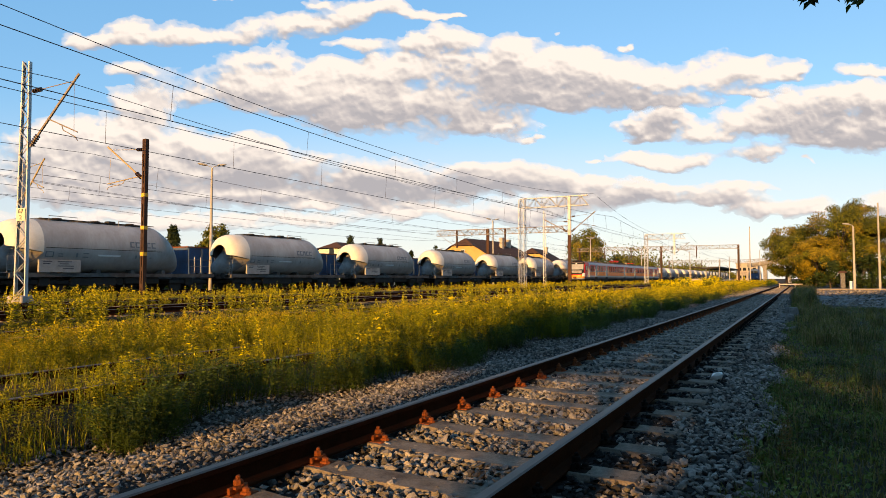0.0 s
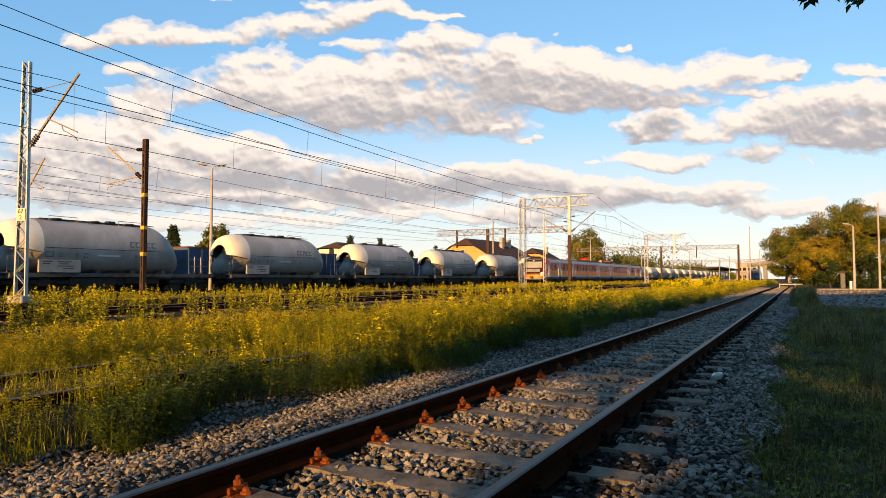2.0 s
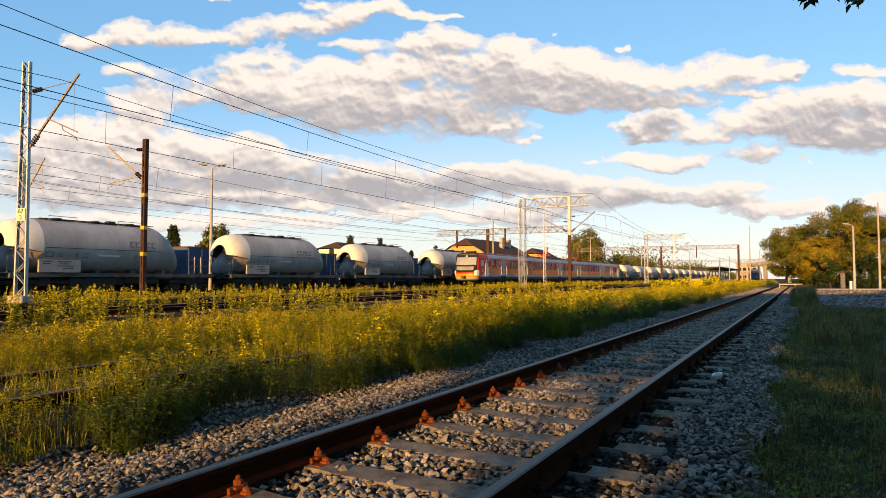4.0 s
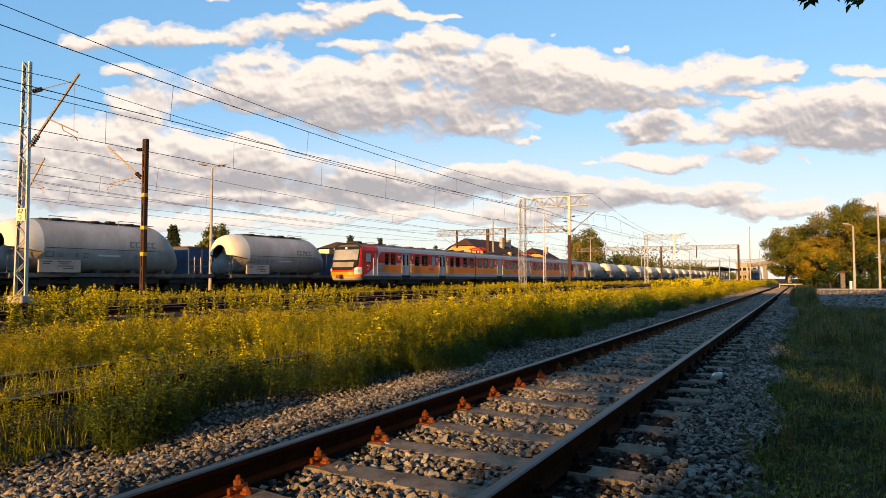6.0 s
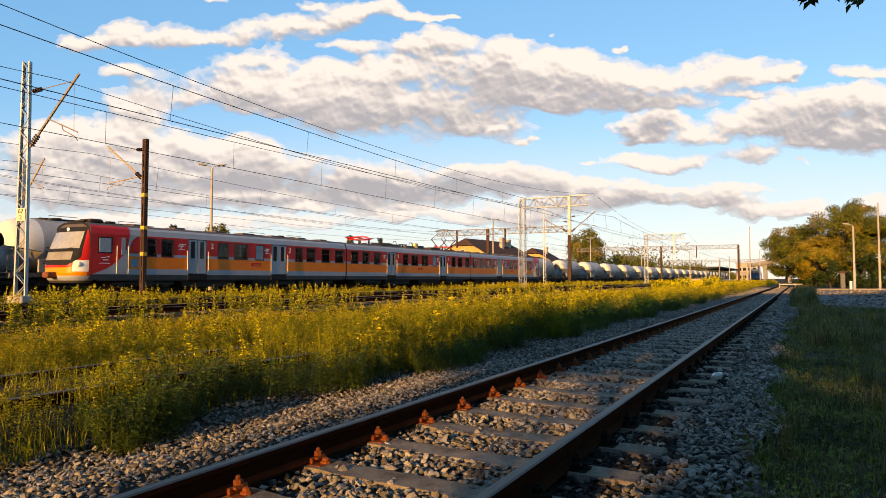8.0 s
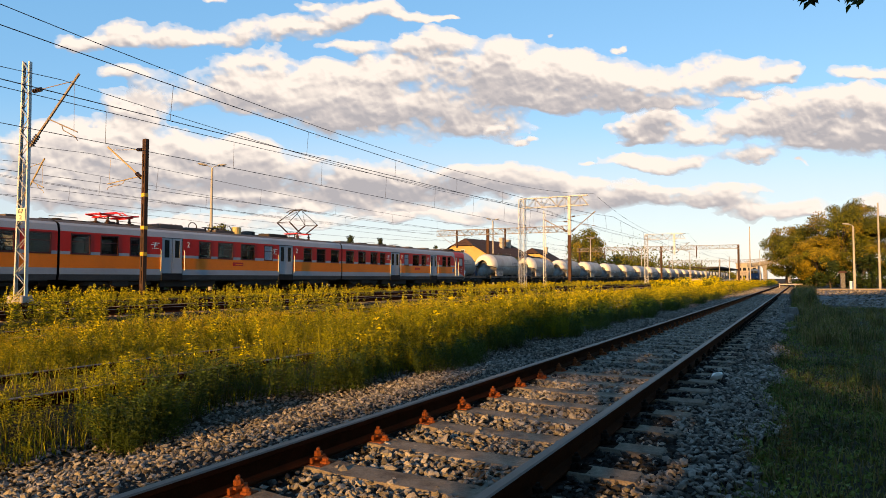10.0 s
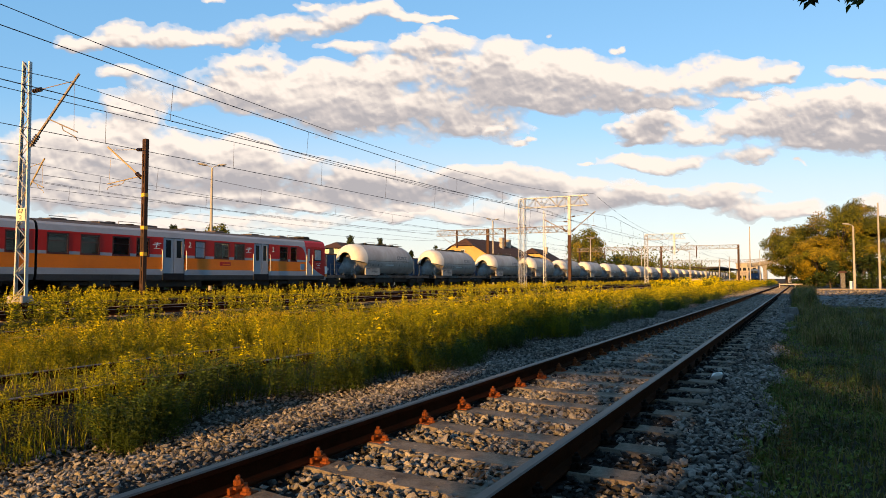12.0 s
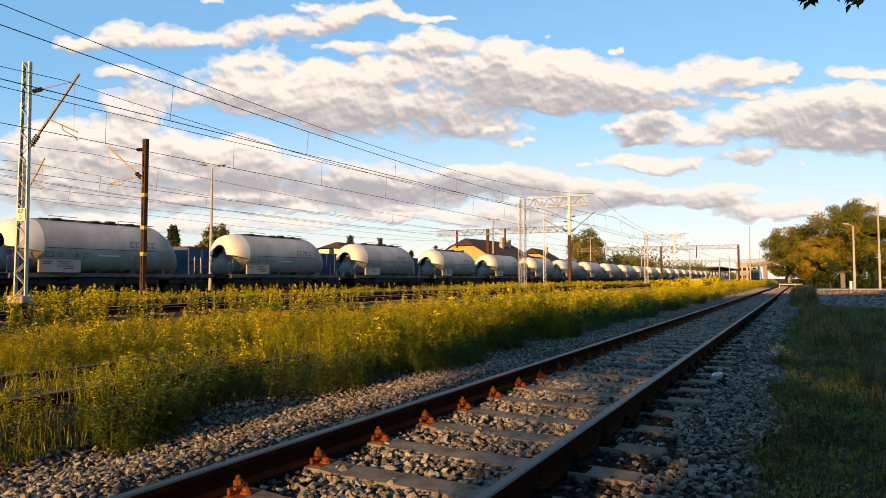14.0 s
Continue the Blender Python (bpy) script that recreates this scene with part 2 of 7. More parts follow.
# ---- mesh helpers ----
class Geo:
    """Collects vertices and faces of one mesh, with a material slot per face."""

    def __init__(self):
        self.v, self.f, self.m = [], [], []

    def add(self, verts, faces, slot=0):
        o = len(self.v)
        self.v.extend(tuple(p) for p in verts)
        self.f.extend(tuple(o + i for i in f) for f in faces)
        self.m.extend([slot] * len(faces))
        return self

    def box(self, x0, x1, y0, y1, z0, z1, slot=0, bevel=0.0):
        """A box; with bevel its four vertical edges and upper and lower rims are cut."""
        if not bevel:
            p = [(x, y, z) for z in (z0, z1) for x, y in ((x0, y0), (x1, y0), (x1, y1), (x0, y1))]
            return self.add(p, [(3, 2, 1, 0), (4, 5, 6, 7), (0, 1, 5, 4), (1, 2, 6, 5), (2, 3, 7, 6), (3, 0, 4, 7)], slot)
        b, rings = bevel, []
        for z, s in ((z0, b), (z0 + b, 0), (z1 - b, 0), (z1, b)):
            a0, a1, c0, c1 = x0 + s, x1 - s, y0 + s, y1 - s
            rings.append([(a0 + b, c0, z), (a1 - b, c0, z), (a1, c0 + b, z), (a1, c1 - b, z), (a1 - b, c1, z), (a0 + b, c1, z), (a0, c1 - b, z), (a0, c0 + b, z)])
        return self.loft(rings, slot)

    def loft(self, rings, slot=0, closed=True, caps=True):
        k = len(rings[0])
        verts = [p for r in rings for p in r]
        faces = []
        for i in range(len(rings) - 1):
            for j in range(k if closed else k - 1):
                j2 = (j + 1) % k
                faces.append((i * k + j, i * k + j2, (i + 1) * k + j2, (i + 1) * k + j))
        if caps and closed:
            faces.append(tuple(reversed(range(k))))
            faces.append(tuple(range((len(rings) - 1) * k, len(rings) * k)))
        return self.add(verts, faces, slot)

    def tube(self, pts, radii, sides=8, slot=0, caps=True):
        """A round bar along points, with a radius at each."""
        if not isinstance(radii, (list, tuple)):
            radii = [radii] * len(pts)
        pts = [Vector(p) for p in pts]
        rings = []
        for i, p in enumerate(pts):
            d = (pts[min(i + 1, len(pts) - 1)] - pts[max(i - 1, 0)]).normalized()
            a = d.cross(Vector((0, 0, 1)) if abs(d.z) < 0.95 else Vector((1, 0, 0))).normalized()
            b = d.cross(a)
            rings.append([tuple(p + radii[i] * (math.cos(2 * math.pi * k / sides) * a + math.sin(2 * math.pi * k / sides) * b)) for k in range(sides)])
        return self.loft(rings, slot, True, caps)

    def bar(self, a, b, w, slot=0):
        return self.tube([a, b], w / 2 * 1.3, 4, slot)

    def along_y(self, profile, ys, slot=0, closed=True, caps=True):
        """A profile of (x, z) drawn out along y."""
        return self.loft([[(x, y, z) for x, z in profile] for y in ys], slot, closed, caps)

    def mesh(self, name, mats, smooth=False):
        me = bpy.data.meshes.new(name)
        me.from_pydata(self.v, [], self.f)
        for m in mats:
            me.materials.append(m)
        if len(mats) > 1:
            me.polygons.foreach_set("material_index", self.m)
        if smooth:
            me.shade_smooth()
            me.set_sharp_from_angle(angle=radians(38))
        me.update()
        return me


def part(name, geo, mats, parent=None, label="", smooth=False):
    """Links a Geo as one mesh object under a thing or part."""
    mats = mats if isinstance(mats, (list, tuple)) else [mats]
    ob = new(name, geo.mesh(name, mats, smooth))
    ob.parent = parent
    if label:
        ob["label"] = label
    return ob


def thing(name, label, category, m=None, group="", kind=""):
    ob = tagged(new(name), label, category, group, kind)
    ob.empty_display_size = 0.2
    if m is not None:
        ob.matrix_basis = m
    return ob


def bulk(name, verts, faces_flat, per, mats, slots=None, parent=None):
    """One big mesh from numpy arrays; all faces have `per` corners."""
    me = bpy.data.meshes.new(name)
    nf = len(faces_flat) // per
    me.vertices.add(len(verts))
    me.vertices.foreach_set("co", np.ascontiguousarray(verts, np.float32).ravel())
    me.loops.add(len(faces_flat))
    me.loops.foreach_set("vertex_index", np.ascontiguousarray(faces_flat, np.int32))
    me.polygons.add(nf)
    me.polygons.foreach_set("loop_start", np.arange(0, nf * per, per, dtype=np.int32))
    for m in mats:
        me.materials.append(m)
    if slots is not None:
        me.polygons.foreach_set("material_index", np.ascontiguousarray(slots, np.int32))
    me.shade_flat()
    me.update(calc_edges=True)
    me.validate()
    ob = new(name, me)
    ob.parent = parent
    return ob


def lettering(text, size, material, parent, m, name="lettering", label=""):
    cu = bpy.data.curves.new("letters", "FONT")
    cu.body, cu.size, cu.extrude, cu.align_x, cu.align_y = text, size, 0.003, "CENTER", "CENTER"
    tmp = bpy.data.objects.new("letters", cu)
    scene.collection.objects.link(tmp)
    bpy.context.view_layer.update()
    me = bpy.data.meshes.new_from_object(tmp.evaluated_get(bpy.context.evaluated_depsgraph_get()))
    bpy.data.objects.remove(tmp)
    me.materials.clear()
    me.materials.append(material)
    ob = new(name, me)
    ob.parent = parent
    ob.matrix_basis = m
    if label:
        ob["label"] = label
    return ob

# ---- ground ----
YARD_Z = 0.20          # rail level of the main tracks above the siding's rails
EDGE = -2.80           # where the weeds begin beside the siding
GROUND_X = [-3000, -60, -13, -8.5, -6.2, -3.7, -3.2, -2.6, -2.0, 1.75, 2.2, 4.0, 7.0, 3000]
GROUND_Z = [-0.1, -0.1, -0.06, -0.20, -0.13, -0.13, -0.26, -0.34, -0.30, -0.30, -0.32, -0.30, -0.22, -0.2]


def ground_z(x):
    return float(np.interp(x, GROUND_X, GROUND_Z))


def build_ground():
    xs = sorted(set([-3000, -1500, -700, -300, -150, -100, 60, 120, 300, 700, 1500, 3000] + list(np.round(np.arange(-60, 40, 1.0), 2)) + GROUND_X))
    ys = [-3000, -800, -300, -100, -40] + list(range(-20, 120, 2)) + [125, 140, 160, 200, 260, 350, 500, 900, 1800, 3500]
    g = Geo()
    verts = [(x, y, ground_z(x) + (0.04 * noise.noise((x * 0.6, y * 0.6, 0)) if -60 < x < 40 and -20 < y < 120 else 0)) for y in ys for x in xs]
    k = len(xs)
    g.add(verts, [(j * k + i, j * k + i + 1, (j + 1) * k + i + 1, (j + 1) * k + i) for j in range(len(ys) - 1) for i in range(k - 1)])
    ob = part("ground", g, M["soil"], smooth=True)
    tagged(ob, "dry yard soil overgrown with weeds between the tracks", "ground", kind="structure")


build_ground()


def patch(name, label, outline, z, material, category):
    """A slightly raised sheet of another surface, with a sloping rim."""
    g = Geo()
    n = len(outline)
    cx, cy = sum(p[0] for p in outline) / n, sum(p[1] for p in outline) / n
    rim = [(x, y, ground_z(x) - 0.06) for x, y in outline]
    top = [(cx + (x - cx) * 0.985, cy + (y - cy) * 0.985, ground_z(x) + z) for x, y in outline]
    g.loft([rim, top], caps=False)
    g.add(top, [tuple(range(n))])
    return tagged(part(name, g, material), label, category, kind="structure")


def ragged(points, step, amount, seed):
    """Densifies an outline and frays it."""
    out, rnd = [], random.Random(seed)
    for (x0, y0), (x1, y1) in zip(points, points[1:] + points[:1]):
        k = max(1, int(math.hypot(x1 - x0, y1 - y0) / step))
        for i in range(k):
            f = i / k
            out.append((x0 + (x1 - x0) * f + rnd.uniform(-amount, amount), y0 + (y1 - y0) * f + rnd.uniform(-amount, amount)))
    return out


patch("gravel_yard", "pale worn gravel yard beside the siding, shaded by trees", ragged([(2.9, 37), (5.4, 33.5), (10, 31), (30, 28), (30, 80), (3.2, 80), (2.5, 60)], 1.6, 0.3, 3), 0.06, M["gravel"], "gravel yard")
patch("verge", "trodden shaded verge soil beside the ballast", ragged([(1.7, -6), (5.0, -6), (9, 20), (5.2, 60), (2.2, 75), (1.5, 30), (1.75, 8)], 1.5, 0.15, 4), 0.03, M["verge"], "verge")
patch("crossing", "sunlit sandy path crossing at the end of the siding", ragged([(-9, 88), (12, 84), (26, 84), (26, 95), (-9, 96)], 3, 0.5, 5), 0.10, M["sand"], "path")


# ---- tracks ----
RAIL = [(-0.036, 0.0), (0.036, 0.0), (0.036, -0.035), (0.012, -0.05), (0.010, -0.125), (0.068, -0.145), (0.068, -0.158), (-0.068, -0.158), (-0.068, -0.145), (-0.010, -0.125), (-0.012, -0.05), (-0.036, -0.035)]


def rail_geo(y0, y1, step):
    g = Geo()
    ys = list(np.arange(y0, y1, step)) + [y1]
    prof = [(-0.036, -0.008), (-0.026, 0.0), (0.026, 0.0), (0.036, -0.008)] + RAIL[2:]
    g.along_y(prof, ys)
    k = len(prof)
    for i in range(len(g.m)):
        if i % k in (0, 1, 2):
            g.m[i] = 1
    g.m[-2:] = [0, 0]
    return g


def bed(x, rail_z, y0, y1, half, name, label):
    zb = rail_z - 0.20
    g = Geo()
    prof = [(-half - 0.6, zb - 0.32), (-half, zb), (half, zb), (half + 0.6, zb - 0.32)]
    g.along_y([(x + a, z) for a, z in prof], list(np.arange(y0, y1, 4.0)) + [y1])
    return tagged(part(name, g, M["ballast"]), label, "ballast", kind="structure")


def sleeper_mesh():
    g = Geo()
    hw, hb = 0.11, 0.14
    rings = []
    for x, dz in ((-1.25, 0.0), (-1.23, 0.02), (-0.95, 0.02), (-0.62, 0.02), (-0.45, 0.008), (0.45, 0.008), (0.62, 0.02), (0.95, 0.02), (1.23, 0.02), (1.25, 0.0)):
        t = -0.185 + dz
        rings.append([(x, -hb, -0.38), (x, hb, -0.38), (x, hb - 0.01, t - 0.03), (x, hw, t), (x, -hw, t), (x, -hb + 0.01, t - 0.03)])
    g.loft(rings)
    return g.mesh("sleeper", [M["concrete"]])


def fastening_mesh(material):
    """Ribbed base plate with bolt, nut and clamp beside the rail foot."""
    g = Geo()
    g.box(-0.17, 0.17, -0.08, 0.08, -0.166, -0.157, bevel=0.003)
    for s in (-1, 1):
        g.box(s * 0.085 - 0.012, s * 0.085 + 0.012, -0.07, 0.07, -0.157, -0.118, bevel=0.004)
        g.loft([[(s * 0.055 + s * a, y, z) for a, z in ((0, -0.138), (0.03, -0.118), (0.06, -0.115), (0.066, -0.128), (0.03, -0.13))] for y in (-0.045, 0.045)])
        g.tube([(s * 0.088, 0, -0.118), (s * 0.088, 0, -0.068), (s * 0.088, 0, -0.062)], [0.014, 0.014, 0.009], 8)
        g.tube([(s * 0.088, 0.004, -0.117), (s * 0.088, 0, -0.108), (s * 0.088, 0, -0.090), (s * 0.088, 0, -0.084)], [0.034, 0.029, 0.029, 0.022], 7)
        g.tube([(s * 0.142, 0.01, -0.16), (s * 0.142, 0.01, -0.146), (s * 0.142, 0.01, -0.142), (s * 0.142, 0.01, -0.128), (s * 0.142, 0.01, -0.122)], [0.036, 0.032, 0.022, 0.022, 0.012], 8)
    return g.mesh("fastening", [material])


def build_track(name, label, x, z, y0, y1, spacing, rail_step=6.0, half=1.7, first=None, detailed=0.0):
    t = tagged(thing(name, label, "railway track", pose(x, 0, z)), kind="structure")
    for s in (-1, 1):
        r = part("rail", rail_geo(y0, y1, rail_step), [M["rail_rust"], M["rail_top"]], t)
        r.location.x = s * 0.7525
    k, y = 0, (first if first is not None else y0)
    rnd = random.Random(int(abs(x) * 10))
    while y < y1:
        if k < 290 and not -12 < x < -3:
            o = new("sleeper", SLEEPER)
            o.parent = t
            o.location = (rnd.uniform(-0.02, 0.02), y, rnd.uniform(-0.006, 0.006))
        if y < detailed:
            for s in (-1, 1):
                o = new("fastening", FASTENING if s < 0 else SHADED_CLIP)
                o.parent = t
                o.location = (s * 0.7525, y, 0.0)
        y += spacing
        k += 1
    return t


SLEEPER, FASTENING, SHADED_CLIP = sleeper_mesh(), fastening_mesh(M["clip"]), fastening_mesh(M["clip_shaded"])
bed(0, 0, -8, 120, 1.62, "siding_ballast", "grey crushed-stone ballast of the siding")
build_track("siding_track", "siding with rusty rails on worn concrete sleepers", 0.0, 0.0, -8, 118, 0.685, 3.0, first=0.61 - 0.685 * 5, detailed=45)
TRACKS = ((-4.74, -0.02), (-10.45, 0.02), (-15.0, YARD_Z), (-20.3, YARD_Z), (-29.65, YARD_Z), (-34.9, YARD_Z), (-40.2, YARD_Z))
for tx, tz in TRACKS:
    far = 420 if tx < -14 else 110
    build_track("yard_track", "weed-grown yard track with rusty rails" if tx > -14 else "main line track with worn rails on sleepers", tx, tz, -12, far, 1.37, 12.0)
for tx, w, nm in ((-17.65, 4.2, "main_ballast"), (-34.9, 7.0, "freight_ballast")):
    bed(tx, YARD_Z, -12, 420, w, nm, "ballast under the main tracks, gap shade painted near black")


# ---- passenger train ----
TRAIN_X, MID_CAR, END_CAR = -29.65, 21.4, 20.45
HALF = 1.44


def train_y(t):
    """Place of the train's leading corner along the line."""
    return 102.75 - (9.3 * t + 0.14 * t * t if t < 8 else 83.36 + 10.85 * (t - 8) + 0.06 * (t - 8) ** 2)


SIDE = [(1.36, 0.78, 4), (1.43, 1.04, 0), (HALF, 1.34, 1), (HALF, 1.98, 0), (HALF, 2.13, 2), (HALF, 2.20, 2), (HALF, 2.98, 2), (HALF, 3.07, 0), (1.37, 3.36, 0), (1.25, 3.48, 4), (0.85, 3.62, 4), (0.0, 3.70, 4)]


def car_profile(shrink=0.0):
    right = [((x - shrink), z) for x, z, _ in SIDE]
    left = [(-(x - shrink), z) for x, z, _ in reversed(SIDE[:-1])]
    return right + left


def car_shell(length, holes):
    """Body shell: the side bands, with the door wells and windows cut out as openings of their own."""
    g = Geo()
    ys = sorted({0.0, length} | {round(h, 3) for o in holes for h in o[:2]})
    prof = car_profile()
    slots = [SIDE[i][2] for i in range(len(SIDE) - 1)]
    slots = slots + list(reversed(slots)) + [5]
    k = len(prof)
    for y0, y1 in zip(ys, ys[1:]):
        mid = (y0 + y1) / 2
        for j in range(k):
            a, b = prof[j], prof[(j + 1) % k]
            zlo, zhi = min(a[1], b[1]), max(a[1], b[1])
            cut = any(h[0] < mid < h[1] and h[2] <= zlo + 1e-4 and zhi <= h[3] + 1e-4 for h in holes) and abs(a[0]) > 1.3 and abs(b[0]) > 1.3 and zlo > 0.7
            if not cut:
                g.add([(a[0], y0, a[1]), (b[0], y0, b[1]), (b[0], y1, b[1]), (a[0], y1, a[1])], [(0, 3, 2, 1)], slots[j])
    for y, f in ((0.0, 1), (length, -1)):
        ring = [(x, y, z) for x, z in prof]
        g.add(ring, [tuple(range(k)) if f > 0 else tuple(reversed(range(k)))], 3)
    return g


def window(parent, y0, y1, side, lit=0):
    w = part("window", Geo().box(-0.03, -0.015, y0 + 0.05, y1 - 0.05, 2.04, 2.93), M["blind"] if lit else M["train_glass"], parent)
    w.location.x = side * HALF if side > 0 else -HALF + 0.045
    g = Geo()
    for a, b, c, d in ((y0, y1, 1.98, 2.05), (y0, y1, 2.92, 2.98), (y0, y0 + 0.055, 2.05, 2.92), (y1 - 0.055, y1, 2.05, 2.92), (y0 + 0.05, y1 - 0.05, 2.58, 2.61)):
        g.box(-0.05, 0.008, a, b, c, d)
    part("window_frame", g, M["window_frame"], w)
    return w


def door(parent, y0, y1, side):
    d = part("door", Geo().box(-0.02, 0.0, y0, y1, 1.04, 1.05), M["black"], parent, "silver double folding doors")
    d.location.x = side * (HALF - 0.045)
    m = (y0 + y1) / 2
    for a, b in ((y0 + 0.02, m - 0.02), (m + 0.02, y1 - 0.02)):
        g = Geo()
        c, e = a + 0.16, b - 0.16
        g.box(-0.02, 0.02, a, c, 1.10, 3.04)
        g.box(-0.02, 0.02, e, b, 1.10, 3.04)
        g.box(-0.02, 0.02, c, e, 1.10, 1.98)
        g.box(-0.02, 0.02, c, e, 2.94, 3.04)
        part("door_leaf", g, M["silver"], d)
        part("door_pane", Geo().box(-0.008, 0.008, c, e, 1.98, 2.94, bevel=0.003), M["glass"], d)
    g = Geo().box(-0.05 if side > 0 else -0.054, 0.054 if side > 0 else 0.05, y0, y1, 0.74, 1.12, 0)
    part("step_well", g, M["black"], d)
    for y in (y0 - 0.09, y1 + 0.09):
        h = Geo().tube([(side * 0.045, y, 1.25), (side * 0.10, y, 1.32), (side * 0.10, y, 2.32), (side * 0.045, y, 2.4)], 0.022, 6)
        part("handrail", h, M["sign_cream"], d, "cream-painted grab rail")


def roof_vent(g, y, w=0.9, h=0.12, x=0.45):
    g.box(-x, x, y - w / 2, y + w / 2, 3.62, 3.72 + h, bevel=0.03)


def bogie_pair(parent, centres):
    for y in centres:
        b = part("bogie", Geo().box(-1.2, 1.2, y - 1.9, y + 1.9, 0.48, 0.70, bevel=0.05).box(-1.3, 1.3, y - 0.5, y + 0.5, 0.40, 0.85, bevel=0.05), M["under"], parent)
        for dy in (-1.35, 1.35):
            g = Geo()
            for s in (-1, 1):
                g.tube([(s * 0.70, y + dy, 0.47), (s * 0.83, y + dy, 0.47)], 0.47, 20)
                g.box(s * 1.12 - 0.12, s * 1.12 + 0.12, y + dy - 0.2, y + dy + 0.2, 0.36, 0.62, bevel=0.04)
            g.tube([(-0.75, y + dy, 0.47), (0.75, y + dy, 0.47)], 0.08, 8)
            part("wheelset", g, M["under"], b)


def pantograph(parent, y, up):
    p = part("pantograph", Geo().box(-0.65, 0.65, y - 0.75, y - 0.67, 4.0, 4.06).box(-0.65, 0.65, y + 0.67, y + 0.75, 4.0, 4.06).box(-0.65, -0.58, y - 0.7, y + 0.7, 4.0, 4.06).box(0.58, 0.65, y - 0.7, y + 0.7, 4.0, 4.06), M["red"], parent, "red roof pantograph, " + ("raised to the wire" if up else "folded down"))
    for sx in (-0.5, 0.5):
        for sy in (-0.62, 0.62):
            part("insulator", Geo().tube([(sx, y + sy, 3.58), (sx, y + sy, 3.68), (sx, y + sy, 3.72), (sx, y + sy, 3.82), (sx, y + sy, 3.86), (sx, y + sy, 4.0)], [0.07, 0.1, 0.06, 0.1, 0.06, 0.06], 8), M["insul"], p)
    top = 5.78 if up else 4.28
    knee, reach = (4.78, 1.5) if up else (4.16, 1.12)
    g = Geo()
    for s in (-1, 1):
        for x in (-0.55, 0.55):
            part("lower_arm", Geo().tube([(x, y + s * 0.30, 4.05), (x * 1.05, y + s * reach, knee)], 0.045, 6), M["mast_dark"] if up else M["red"], p)
            g.tube([(x * 1.05, y + s * reach, knee), (x * 0.55, y + s * 0.16, top - 0.1)], 0.022, 6)
        g.tube([(-0.58, y + s * reach, knee), (0.58, y + s * reach, knee)], 0.025, 6)
        g.tube([(-0.58, y + s * reach, knee), (0.30, y + s * 0.16, top - 0.1)], 0.014, 5)
        pts = [(x, y + s * 0.16, top - abs(max(abs(x) - 0.55, 0)) * 0.45) for x in (-0.95, -0.75, -0.55, 0, 0.55, 0.75, 0.95)]
        part("contact_strip", Geo().tube(pts, 0.028, 6), M["under"] if up else M["red"], p)
    part("upper_frame", g, M["under"] if up else M["red"], p)


def symbols(parent, y, side=1):
    """Carrier's mark and class sign, as plain strokes."""
    g = Geo()
    x = HALF + 0.004
    for dy, z0, z1 in ((0.0, 2.62, 2.66), (0.1, 2.72, 2.76), (0.05, 2.44, 2.47)):
        g.box(x - 0.003, x + 0.003, y + dy - 0.22, y + dy + 0.2, z0, z1)
    g.add([(x + 0.003, y - 0.05, 2.5), (x + 0.003, y + 0.03, 2.5), (x + 0.003, y + 0.12, 2.78), (x + 0.003, y + 0.04, 2.78)], [(0, 1, 2, 3)])
    part("emblem", g, M["white"], parent, "pale carrier mark strokes")


